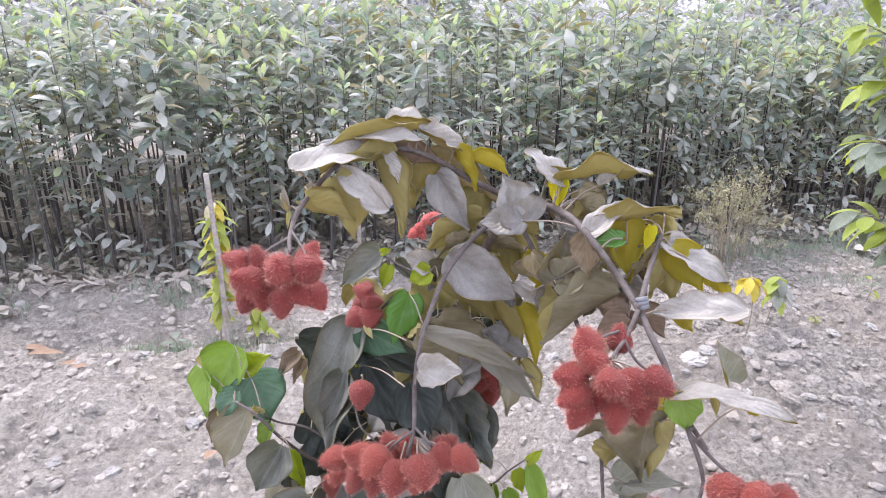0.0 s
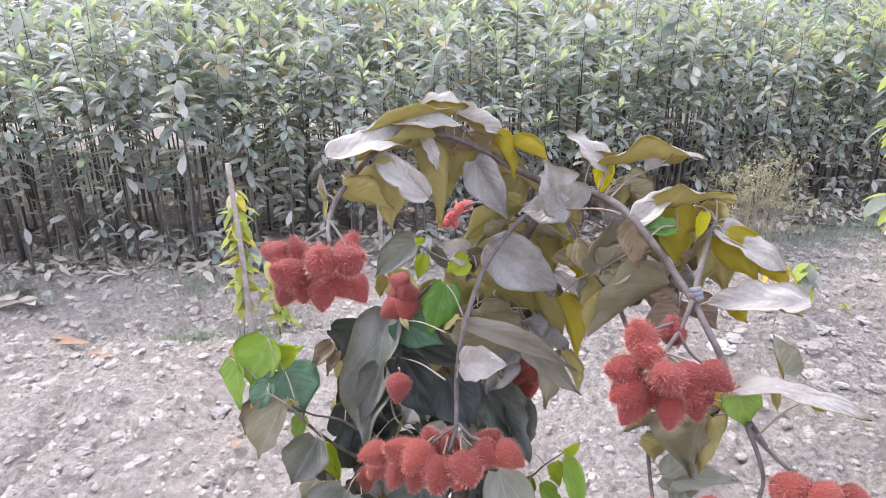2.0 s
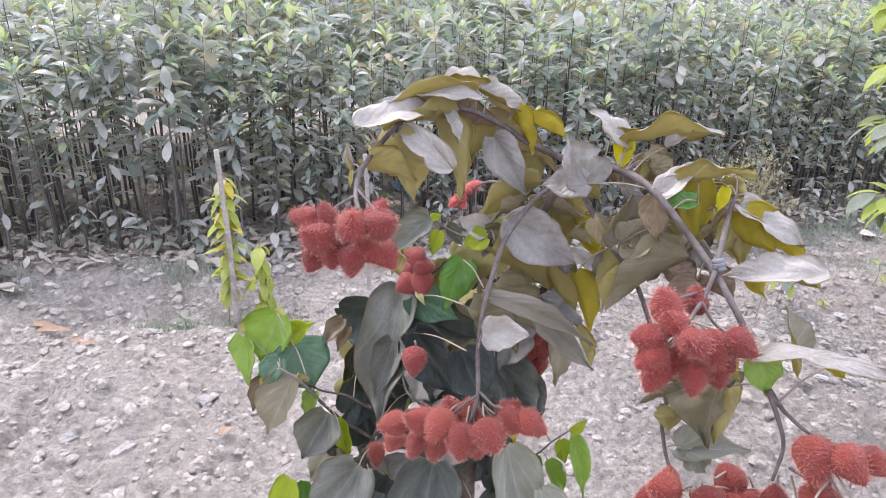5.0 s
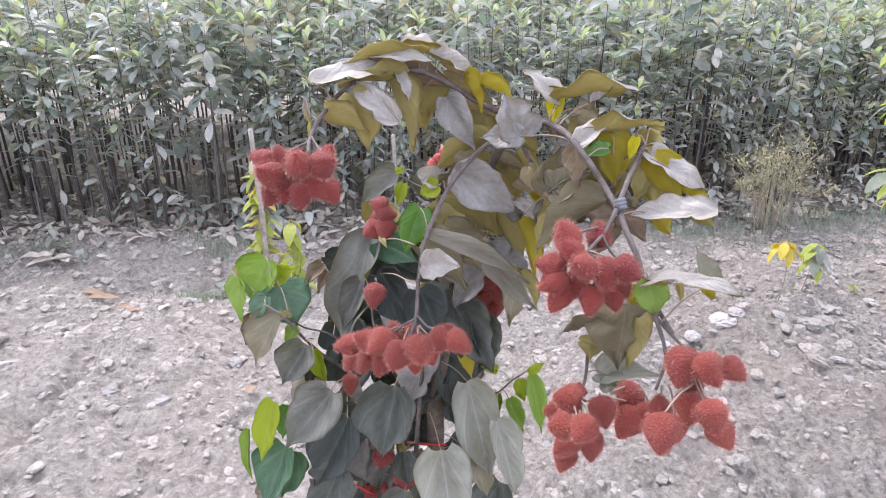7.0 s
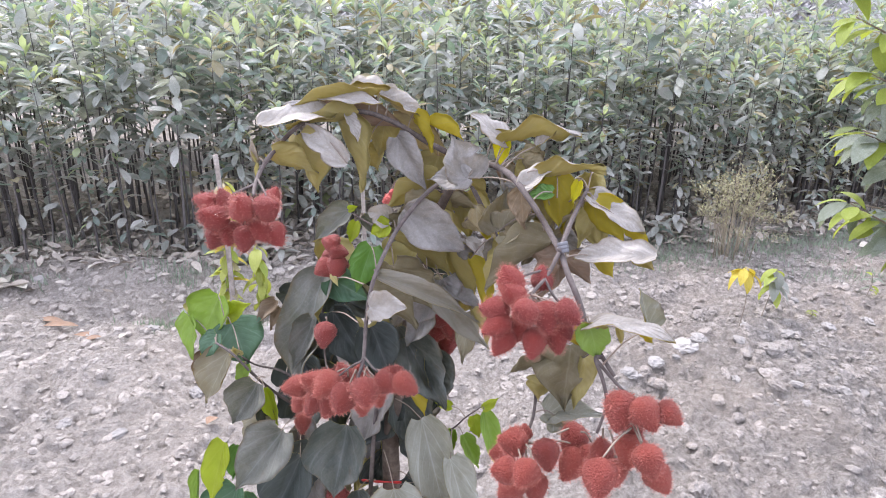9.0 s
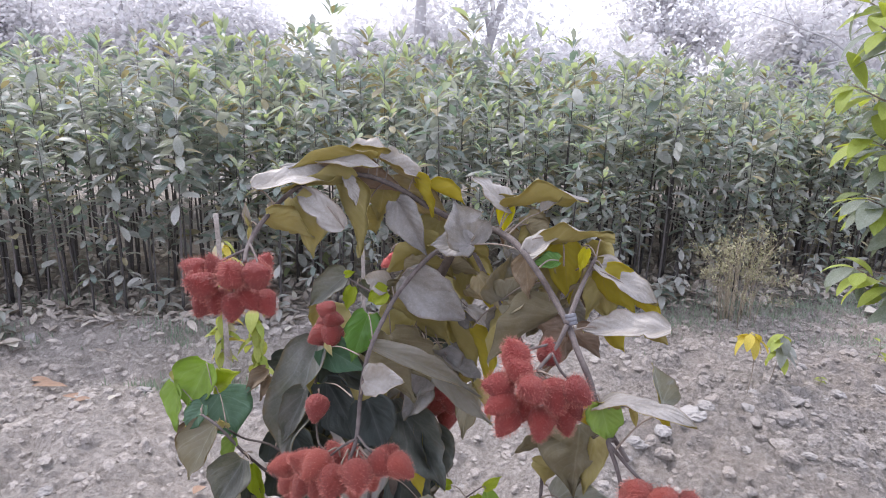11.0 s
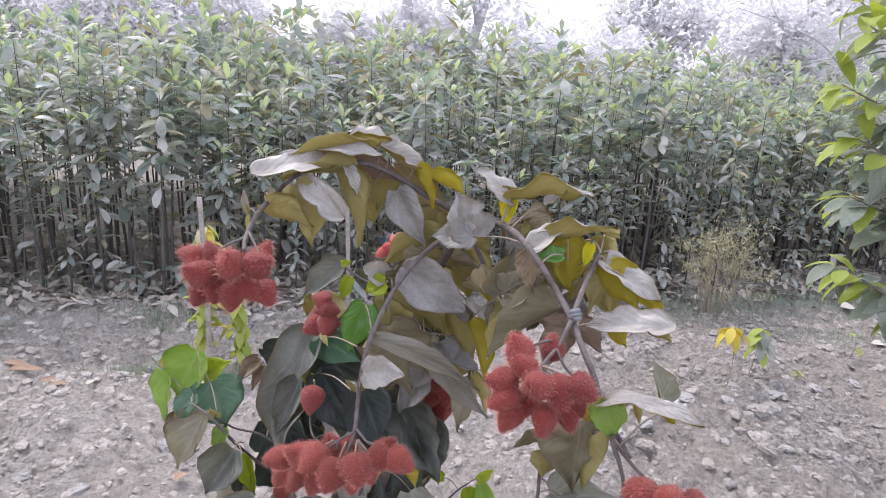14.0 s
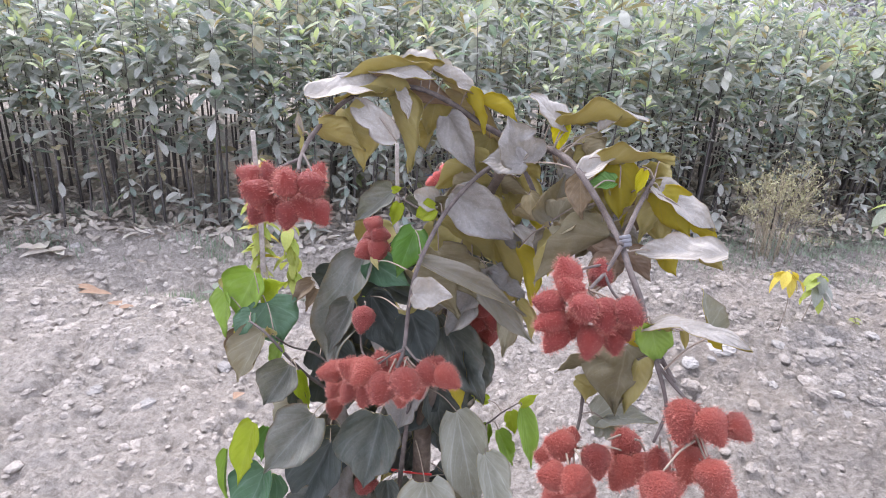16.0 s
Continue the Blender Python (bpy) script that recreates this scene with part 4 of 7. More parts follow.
leaf((-0.161, 0.710, 1.499), (-0.107, 0.740, 1.467), 0.041, (-0.16, 0.84, 0.52), "olive", 0.30, 0.10, 1.0)
leaf((-0.085, 0.790, 1.540), (-0.053, 0.770, 1.434), 0.043, (0.79, 0.60, 0.12), "olive", 0.50, 0.30, 1.3)
leaf((-0.074, 0.780, 1.546), (-0.057, 0.765, 1.506), 0.018, (0.56, -0.66, 0.50), "silver", 0.40, 0.30, 1.0)
leaf((-0.028, 0.840, 1.524), (-0.038, 0.845, 1.469), 0.043, (-0.06, 0.99, 0.10), "olive", 0.40, 0.15, 1.0)
leaf((-0.060, 0.850, 1.483), (-0.042, 0.860, 1.445), 0.044, (0.07, 0.96, 0.28), "olive", 0.40, 0.15, 1.0)
leaf((-0.010, 0.835, 1.503), (0.037, 0.820, 1.427), 0.044, (-0.13, -0.98, 0.11), "grey", 0.50, 0.20, 1.0, stalk=(0.007, 0.835, 1.513))
leaf((-0.018, 0.860, 1.523), (0.092, 0.860, 1.440), 0.055, (0.32, 0.84, 0.43), "tan", 0.50, 0.20, 1.0)
leaf((0.051, 0.860, 1.471), (0.031, 0.850, 1.406), 0.048, (-0.20, 0.98, -0.09), "olive", 0.40, 0.20, 1.0)
leaf((0.053, 0.830, 1.446), (-0.027, 0.830, 1.390), 0.048, (-0.36, 0.77, 0.52), "olive", 0.40, 0.20, 1.0)
leaf((0.039, 0.820, 1.419), (0.080, 0.830, 1.390), 0.035, (0.22, 0.79, 0.57), "olive", 0.40, 0.20, 1.0)
leaf((-0.181, 0.705, 1.489), (-0.183, 0.700, 1.520), 0.009, (0.03, -0.99, -0.16), "silver", 0.30, 0.40, 1.0)
leaf((-0.179, 0.705, 1.488), (-0.181, 0.700, 1.465), 0.005, (-0.00, -0.98, 0.21), "straw", 0.30, 0.40, 1.0)
leaf((-0.179, 0.705, 1.488), (-0.185, 0.700, 1.505), 0.004, (0.16, -0.96, -0.23), "straw", 0.30, 0.40, 1.0)
leaf((-0.166, 0.730, 1.508), (-0.145, 0.740, 1.499), 0.015, (0.54, -0.58, 0.60), "silver", 0.30, 0.30, 1.0)
# leaves of the other arm
leaf((0.098, 0.750, 1.465), (0.073, 0.765, 1.521), 0.057, (0.15, -0.94, 0.32), "grey", 0.30, 0.10, 0.8, stalk=(0.172, 0.690, 1.472))
leaf((0.098, 0.750, 1.468), (0.041, 0.755, 1.459), 0.041, (-0.17, -0.77, 0.61), "grey", 0.40, 0.15, 1.0)
leaf((0.154, 0.770, 1.510), (0.098, 0.770, 1.550), 0.037, (0.45, -0.62, 0.64), "silver", 0.40, 0.20, 1.0)
leaf((0.133, 0.780, 1.522), (0.182, 0.770, 1.512), 0.029, (0.26, 0.47, 0.84), "olive", 0.40, 0.20, 1.0)
leaf((0.144, 0.770, 1.517), (0.142, 0.765, 1.477), 0.023, (-0.25, -0.96, 0.13), "yellow", 0.20, 0.15, 0.6, stalk=(0.154, 0.770, 1.515))
leaf((0.146, 0.765, 1.514), (0.241, 0.720, 1.537), 0.058, (-0.01, 0.43, 0.90), "olive", 0.50, 0.20, 1.2)
leaf((0.186, 0.745, 1.513), (0.218, 0.735, 1.540), 0.021, (-0.65, -0.34, 0.68), "silver", 0.30, 0.20, 1.0)
leaf((0.163, 0.690, 1.468), (0.214, 0.710, 1.502), 0.028, (-0.22, -0.67, 0.71), "silver", 0.60, 0.25, 1.0)
leaf((0.187, 0.700, 1.491), (0.271, 0.690, 1.494), 0.043, (0.03, 0.50, 0.86), "olive", 0.50, 0.20, 1.2)
leaf((0.168, 0.760, 1.504), (0.193, 0.740, 1.463), 0.042, (0.54, 0.84, -0.07), "tan", 0.40, 0.20, 1.0)
leaf((0.190, 0.760, 1.494), (0.159, 0.750, 1.466), 0.032, (-0.47, 0.86, 0.20), "olive", 0.40, 0.20, 1.0)
leaf((0.140, 0.725, 1.397), (0.151, 0.735, 1.459), 0.056, (0.07, -0.99, 0.15), "greyolive", 0.30, 0.25, 0.8, stalk=(0.185, 0.690, 1.436))
leaf((0.143, 0.725, 1.399), (0.189, 0.700, 1.431), 0.043, (-0.58, -0.79, 0.22), "tan", 0.40, 0.20, 1.0)
leaf((0.204, 0.680, 1.468), (0.170, 0.690, 1.460), 0.022, (-0.34, -0.62, 0.70), "green", 0.40, 0.25, 1.0)
leaf((0.211, 0.700, 1.483), (0.224, 0.700, 1.406), 0.041, (0.07, 1.00, 0.01), "yolive", 0.40, 0.15, 1.0, stalk=(0.212, 0.690, 1.458))
leaf((0.194, 0.710, 1.479), (0.207, 0.720, 1.430), 0.034, (0.05, 0.98, 0.22), "yolive", 0.40, 0.15, 1.0)
leaf((0.236, 0.685, 1.483), (0.230, 0.680, 1.453), 0.013, (-0.11, -0.98, 0.18), "yellow", 0.30, 0.30, 1.0)
leaf((0.246, 0.680, 1.469), (0.318, 0.650, 1.427), 0.033, (0.11, -0.71, 0.70), "silver", 0.40, 0.15, 1.4, stalk=(0.241, 0.670, 1.453))
leaf((0.257, 0.675, 1.459), (0.296, 0.660, 1.410), 0.047, (0.47, 0.88, 0.10), "yolive", 0.40, 0.15, 1.2)
leaf((0.298, 0.660, 1.433), (0.327, 0.650, 1.407), 0.021, (0.46, 0.87, 0.17), "yolive", 0.40, 0.15, 1.0)
leaf((0.245, 0.680, 1.465), (0.275, 0.690, 1.455), 0.019, (0.02, 0.66, 0.75), "olive", 0.30, 0.20, 1.0)
leaf((0.320, 0.600, 1.417), (0.231, 0.635, 1.397), 0.034, (-0.39, -0.50, 0.77), "silver", 0.50, 0.10, 1.3)
leaf((0.265, 0.640, 1.394), (0.285, 0.645, 1.368), 0.021, (0.07, 0.97, 0.24), "yolive", 0.40, 0.15, 1.0)
leaf((0.301, 0.620, 1.409), (0.323, 0.610, 1.395), 0.020, (0.47, 0.88, 0.09), "olive", 0.40, 0.15, 1.0)
leaf((0.255, 0.690, 1.454), (0.276, 0.690, 1.382), 0.045, (0.20, 0.98, 0.06), "olive", 0.40, 0.20, 1.0, stalk=(0.238, 0.670, 1.453))
leaf((0.227, 0.660, 1.387), (0.261, 0.660, 1.353), 0.036, (0.18, 0.97, 0.18), "brown", 0.40, 0.20, 1.0)
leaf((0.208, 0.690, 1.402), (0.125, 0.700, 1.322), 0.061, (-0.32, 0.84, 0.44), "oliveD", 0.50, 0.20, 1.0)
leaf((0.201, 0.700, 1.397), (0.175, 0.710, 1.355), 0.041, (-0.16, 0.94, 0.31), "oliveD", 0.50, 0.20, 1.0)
leaf((0.218, 0.670, 1.375), (0.196, 0.680, 1.310), 0.040, (-0.09, 0.98, 0.18), "brown", 0.40, 0.20, 1.0)
leaf((0.185, 0.750, 1.381), (0.163, 0.760, 1.338), 0.032, (-0.06, 0.96, 0.26), "yolive", 0.40, 0.20, 1.0)
leaf((0.098, 0.810, 1.355), (0.150, 0.790, 1.324), 0.020, (0.13, -0.71, 0.69), "silver", 0.50, 0.30, 1.4)
leaf((0.142, 0.780, 1.364), (0.129, 0.780, 1.326), 0.026, (-0.03, -1.00, 0.01), "grey", 0.40, 0.25, 1.0)
leaf((0.106, 0.790, 1.331), (0.133, 0.780, 1.244), 0.035, (0.66, 0.74, 0.12), "yolive", 0.50, 0.25, 1.2)
leaf((0.136, 0.800, 1.354), (0.153, 0.800, 1.287), 0.031, (0.42, 0.90, 0.11), "yolive", 0.50, 0.25, 1.0)
leaf((0.098, 0.840, 1.421), (0.130, 0.830, 1.359), 0.035, (0.47, 0.88, 0.10), "olive", 0.40, 0.20, 1.0)
leaf((0.196, 0.710, 1.458), (0.207, 0.710, 1.405), 0.036, (0.18, 0.98, 0.04), "olive", 0.40, 0.20, 1.4)
leaf((0.162, 0.720, 1.357), (0.128, 0.730, 1.303), 0.043, (-0.25, 0.91, 0.33), "olive", 0.40, 0.20, 1.4)
leaf((0.190, 0.690, 1.383), (0.226, 0.680, 1.349), 0.037, (0.43, 0.88, 0.19), "brown", 0.40, 0.20, 1.4)
leaf((0.112, 0.830, 1.392), (0.152, 0.820, 1.322), 0.039, (0.46, 0.88, 0.14), "yolive", 0.40, 0.20, 1.4)
leaf((0.163, 0.770, 1.368), (0.135, 0.770, 1.301), 0.039, (-0.18, 0.98, 0.07), "olive", 0.40, 0.20, 1.4)
leaf((0.079, 0.840, 1.411), (0.104, 0.840, 1.336), 0.045, (0.35, 0.93, 0.12), "olive", 0.40, 0.20, 1.4)
leaf((0.260, 0.690, 1.444), (0.243, 0.680, 1.394), 0.029, (-0.18, 0.98, -0.13), "olive", 0.40, 0.20, 1.4)
leaf((0.171, 0.750, 1.495), (0.203, 0.740, 1.471), 0.030, (0.46, 0.84, 0.27), "tan", 0.40, 0.20, 1.4)
# small leaves that crowd between the two arms
crowd = random.Random(77)
for x0, x1, y0, y1, z0, z1, count, tones in ((0.09, 0.26, 0.70, 0.79, 1.37, 1.49, 24, ("olive", "tan", "yolive", "brown", "olive", "greyolive")), (-0.03, 0.10, 0.80, 0.87, 1.22, 1.42, 16, ("olive", "oliveD", "tan", "olive", "dusty"))):
    for _ in range(count):
        p = Vector((crowd.uniform(x0, x1), crowd.uniform(y0, y1), crowd.uniform(z0, z1)))
        way = Vector((crowd.uniform(-0.8, 0.8), crowd.uniform(-0.3, 0.3), crowd.uniform(-1.0, -0.1))).normalized()
        size = crowd.uniform(0.028, 0.06)
        leaf(p, p + way * size, size * crowd.uniform(0.5, 0.75), (crowd.uniform(-0.6, 0.6), crowd.choice((0.8, 0.8, -0.7)), crowd.uniform(0.0, 0.6)), crowd.choice(tones), crowd.uniform(0.3, 0.8), 0.25, 1.6)
# leaves round the middle stem
leaf((0.006, 0.775, 1.410), (0.095, 0.765, 1.353), 0.059, (0.12, -0.93, 0.35), "grey", 0.50, 0.15, 0.8, stalk=(0.023, 0.765, 1.423))
leaf((-0.012, 0.800, 1.384), (-0.051, 0.810, 1.395), 0.032, (-0.11, -0.89, 0.44), "silver", 0.30, 0.15, 0.6, stalk=(-0.006, 0.780, 1.377))
leaf((-0.016, 0.790, 1.380), (-0.046, 0.800, 1.361), 0.029, (-0.47, -0.82, 0.32), "lime", 0.40, 0.20, 1.0)
leaf((-0.020, 0.800, 1.384), (0.016, 0.800, 1.357), 0.038, (0.34, 0.83, 0.45), "oliveD", 0.40, 0.20, 1.0)
leaf((-0.007, 0.790, 1.370), (0.080, 0.810, 1.291), 0.085, (0.28, 0.81, 0.51), "olive", 0.40, 0.15, 1.0)
leaf((0.021, 0.830, 1.369), (0.070, 0.830, 1.295), 0.048, (0.47, 0.83, 0.30), "olive", 0.40, 0.20, 1.0)
leaf((0.067, 0.820, 1.342), (0.114, 0.800, 1.232), 0.055, (0.59, 0.80, 0.11), "olive", 0.50, 0.20, 1.0)
leaf((-0.025, 0.685, 1.344), (0.121, 0.720, 1.258), 0.026, (0.51, -0.60, 0.61), "greyolive", 0.80, 0.30, 2.2, stalk=(-0.015, 0.690, 1.359))
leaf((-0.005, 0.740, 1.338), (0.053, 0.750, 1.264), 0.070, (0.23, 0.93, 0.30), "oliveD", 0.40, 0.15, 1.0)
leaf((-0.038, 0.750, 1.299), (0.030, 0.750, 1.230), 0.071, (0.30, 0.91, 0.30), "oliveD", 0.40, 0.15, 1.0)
leaf((-0.027, 0.645, 1.314), (0.024, 0.630, 1.323), 0.036, (-0.32, -0.75, 0.58), "silver", 0.50, 0.20, 1.2, stalk=(-0.031, 0.647, 1.290))
leaf((0.043, 0.780, 1.286), (0.141, 0.760, 1.195), 0.032, (0.01, -0.97, 0.23), "greyolive", 0.60, 0.35, 2.2)
leaf((0.112, 0.780, 1.252), (0.139, 0.770, 1.189), 0.023, (0.69, 0.70, 0.19), "olive", 0.50, 0.25, 1.0)
leaf((-0.132, 0.850, 1.282), (-0.158, 0.740, 1.118), 0.072, (-0.23, -0.70, 0.67), "dusty", 0.40, 0.15, 1.6, stalk=(-0.099, 0.860, 1.316))
leaf((-0.140, 0.800, 1.214), (-0.164, 0.750, 1.148), 0.039, (-0.02, -0.79, 0.61), "dusty", 0.40, 0.20, 1.0)
leaf((-0.045, 0.800, 1.341), (-0.070, 0.795, 1.265), 0.047, (0.04, -1.00, 0.05), "green", 0.40, 0.20, 0.8, stalk=(-0.024, 0.700, 1.347))
leaf((-0.115, 0.820, 1.277), (-0.048, 0.800, 1.250), 0.050, (-0.05, -0.86, 0.51), "dgreen", 0.40, 0.20, 0.8, stalk=(-0.045, 0.720, 1.313))
leaf((-0.166, 0.840, 1.218), (-0.169, 0.840, 1.171), 0.032, (-0.02, -1.00, 0.00), "lime", 0.30, 0.20, 1.0)
leaf((-0.172, 0.840, 1.273), (-0.140, 0.840, 1.230), 0.015, (0.36, -0.90, 0.26), "lime", 0.40, 0.30, 1.0)
leaf((-0.108, 0.800, 1.293), (-0.096, 0.790, 1.276), 0.009, (0.11, -0.80, 0.59), "straw", 0.40, 0.30, 1.0)
leaf((-0.137, 0.840, 1.204), (-0.132, 0.840, 1.183), 0.020, (0.33, -0.94, 0.08), "lime", 0.40, 0.30, 1.0)
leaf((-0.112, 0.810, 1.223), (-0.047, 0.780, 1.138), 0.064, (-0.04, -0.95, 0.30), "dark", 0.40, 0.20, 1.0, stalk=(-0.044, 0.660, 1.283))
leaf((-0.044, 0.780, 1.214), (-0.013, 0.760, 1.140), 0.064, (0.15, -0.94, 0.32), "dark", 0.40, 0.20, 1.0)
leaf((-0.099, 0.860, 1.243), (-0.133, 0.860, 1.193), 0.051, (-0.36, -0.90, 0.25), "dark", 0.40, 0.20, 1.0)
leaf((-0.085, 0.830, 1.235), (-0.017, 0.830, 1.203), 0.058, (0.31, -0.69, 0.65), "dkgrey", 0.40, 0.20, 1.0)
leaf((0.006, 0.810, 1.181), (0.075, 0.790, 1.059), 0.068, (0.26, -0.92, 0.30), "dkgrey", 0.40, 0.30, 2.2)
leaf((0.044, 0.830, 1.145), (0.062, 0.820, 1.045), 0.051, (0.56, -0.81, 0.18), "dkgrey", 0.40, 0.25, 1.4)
leaf((-0.093, 0.885, 1.373), (-0.155, 0.890, 1.312), 0.044, (-0.43, -0.83, 0.36), "dusty", 0.40, 0.20, 1.0)
leaf((-0.139, 0.890, 1.316), (-0.150, 0.890, 1.278), 0.026, (-0.51, 0.85, 0.14), "olive", 0.40, 0.20, 1.0)
leaf((-0.079, 0.860, 1.361), (-0.089, 0.860, 1.321), 0.020, (0.02, -1.00, -0.01), "lime", 0.40, 0.20, 1.0)
leaf((-0.067, 0.860, 1.371), (-0.043, 0.860, 1.337), 0.018, (0.25, -0.95, 0.18), "dusty", 0.40, 0.20, 1.0)
leaf((-0.090, 0.860, 1.380), (-0.074, 0.860, 1.386), 0.011, (-0.10, -0.96, 0.27), "lime", 0.40, 0.40, 1.0)
leaf((-0.224, 0.880, 1.206), (-0.257, 0.870, 1.162), 0.026, (-0.29, -0.86, 0.42), "brown", 0.80, 0.40, 1.6)
leaf((-0.217, 0.880, 1.192), (-0.234, 0.870, 1.152), 0.019, (-0.29, -0.89, 0.35), "brown", 0.80, 0.40, 1.6)
leaf((0.106, 0.830, 1.222), (0.100, 0.820, 1.132), 0.038, (0.35, -0.93, 0.07), "tan", 0.40, 0.30, 1.4)
leaf((0.024, 0.780, 1.092), (0.042, 0.780, 1.054), 0.025, (0.33, 0.93, 0.16), "yolive", 0.40, 0.20, 1.0)
# the low green shoot
leaf((-0.381, 0.880, 1.171), (-0.371, 0.860, 1.093), 0.051, (-0.58, -0.80, 0.13), "limeg", 0.30, 0.15, 0.8, stalk=(-0.331, 0.850, 1.147))
leaf((-0.326, 0.885, 1.209), (-0.356, 0.870, 1.134), 0.070, (-0.12, -0.96, 0.24), "limeg", 0.40, 0.20, 0.7, stalk=(-0.308, 0.860, 1.172))
leaf((-0.372, 0.890, 1.192), (-0.375, 0.885, 1.164), 0.023, (-0.25, -0.95, 0.20), "straw", 0.40, 0.30, 1.0)
leaf((-0.316, 0.885, 1.166), (-0.270, 0.880, 1.199), 0.043, (-0.39, -0.82, 0.41), "lime", 0.40, 0.20, 0.8, stalk=(-0.299, 0.860, 1.168))
leaf((-0.299, 0.865, 1.166), (-0.267, 0.840, 1.099), 0.091, (0.21, -0.88, 0.43), "dgreen", 0.50, 0.20, 0.8, stalk=(-0.273, 0.820, 1.140))
leaf((-0.315, 0.835, 1.160), (-0.340, 0.822, 1.117), 0.036, (-0.35, -0.85, 0.40), "dgreen", 0.40, 0.20, 0.8)
leaf((-0.326, 0.850, 1.144), (-0.353, 0.840, 1.126), 0.033, (-0.07, -0.83, 0.55), "green", 0.40, 0.20, 0.8)
leaf((-0.296, 0.830, 1.131), (-0.336, 0.810, 1.039), 0.056, (-0.32, -0.89, 0.33), "tan", 0.40, 0.30, 0.8, stalk=(-0.288, 0.825, 1.131))
leaf((-0.320, 0.840, 1.120), (-0.350, 0.840, 1.083), 0.036, (-0.28, 0.93, 0.23), "yolive", 0.40, 0.20, 1.0)
leaf((-0.345, 0.860, 1.109), (-0.371, 0.860, 1.046), 0.028, (-0.51, -0.84, 0.21), "brown", 0.50, 0.30, 1.2)
leaf((-0.263, 0.820, 1.114), (-0.276, 0.810, 1.075), 0.025, (-0.22, -0.92, 0.31), "limeg", 0.40, 0.20, 1.0)
leaf((-0.281, 0.830, 1.124), (-0.285, 0.825, 1.144), 0.022, (0.19, -0.96, -0.20), "straw", 0.40, 0.30, 1.0)
# lower leaves
leaf((-0.235, 0.780, 1.103), (-0.273, 0.760, 1.036), 0.060, (-0.06, -0.95, 0.32), "dusty", 0.30, 0.10, 0.6, stalk=(-0.230, 0.810, 1.096))
leaf((-0.224, 0.790, 1.088), (-0.207, 0.790, 1.015), 0.025, (0.20, -0.98, 0.04), "lime", 0.40, 0.30, 1.0)
leaf((-0.235, 0.800, 1.029), (-0.274, 0.800, 0.959), 0.055, (-0.29, -0.94, 0.16), "tan", 0.40, 0.20, 1.0)
leaf((-0.235, 0.800, 1.046), (-0.218, 0.800, 1.007), 0.029, (0.28, -0.95, 0.12), "dkgrey", 0.40, 0.20, 1.0)
leaf((-0.292, 0.760, 0.999), (-0.317, 0.740, 0.884), 0.045, (-0.30, -0.92, 0.23), "lime", 0.30, 0.20, 0.8)
leaf((-0.346, 0.770, 0.931), (-0.347, 0.760, 0.829), 0.020, (-0.44, -0.89, 0.09), "limeg", 0.40, 0.25, 1.0)
leaf((-0.273, 0.770, 0.986), (-0.283, 0.760, 0.921), 0.029, (0.08, -0.99, 0.14), "green", 0.40, 0.20, 1.0)
leaf((-0.187, 0.740, 1.042), (-0.258, 0.710, 0.945), 0.076, (-0.14, -0.91, 0.39), "dusty", 0.40, 0.15, 0.8, stalk=(-0.177, 0.800, 1.026))
leaf((-0.283, 0.770, 0.898), (-0.322, 0.740, 0.781), 0.077, (-0.32, -0.89, 0.33), "dgreen", 0.40, 0.20, 0.8)
leaf((-0.280, 0.800, 0.861), (-0.311, 0.800, 0.751), 0.062, (0.11, -0.99, -0.03), "dgreen", 0.40, 0.20, 1.0)
leaf((-0.331, 0.780, 0.809), (-0.316, 0.780, 0.743), 0.042, (0.30, -0.95, 0.07), "yolive", 0.40, 0.20, 1.0)
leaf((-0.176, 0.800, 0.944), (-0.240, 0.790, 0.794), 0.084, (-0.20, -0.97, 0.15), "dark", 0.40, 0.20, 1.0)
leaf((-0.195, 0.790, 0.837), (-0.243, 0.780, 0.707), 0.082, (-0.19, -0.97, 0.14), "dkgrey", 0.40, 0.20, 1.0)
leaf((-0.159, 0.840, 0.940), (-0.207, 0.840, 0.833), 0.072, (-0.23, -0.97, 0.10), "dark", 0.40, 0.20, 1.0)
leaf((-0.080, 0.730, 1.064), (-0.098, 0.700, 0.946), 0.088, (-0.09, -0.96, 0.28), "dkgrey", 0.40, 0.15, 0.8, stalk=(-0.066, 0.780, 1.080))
leaf((0.035, 0.815, 1.022), (0.083, 0.790, 0.830), 0.074, (0.18, -0.97, 0.17), "pale", 0.40, 0.20, 1.2, stalk=(-0.014, 0.840, 1.045))
leaf((-0.006, 0.750, 0.926), (0.017, 0.730, 0.775), 0.090, (0.06, -0.99, 0.14), "pale", 0.40, 0.20, 0.8, stalk=(-0.032, 0.820, 0.951))
leaf((0.087, 0.780, 0.971), (0.124, 0.750, 0.841), 0.055, (0.44, -0.84, 0.32), "pale", 0.50, 0.30, 1.4)
leaf((0.051, 0.800, 0.886), (0.077, 0.790, 0.793), 0.040, (0.30, -0.94, 0.18), "tan", 0.40, 0.20, 1.2)
leaf((0.043, 0.820, 0.868), (0.063, 0.820, 0.804), 0.031, (0.34, 0.94, 0.11), "yolive", 0.40, 0.20, 1.0)
leaf((0.124, 0.850, 1.009), (0.135, 0.850, 0.964), 0.026, (0.29, -0.96, 0.07), "lime", 0.40, 0.20, 1.0)
leaf((0.145, 0.850, 1.019), (0.171, 0.840, 0.900), 0.032, (0.36, -0.92, 0.15), "limeg", 0.40, 0.25, 1.0)
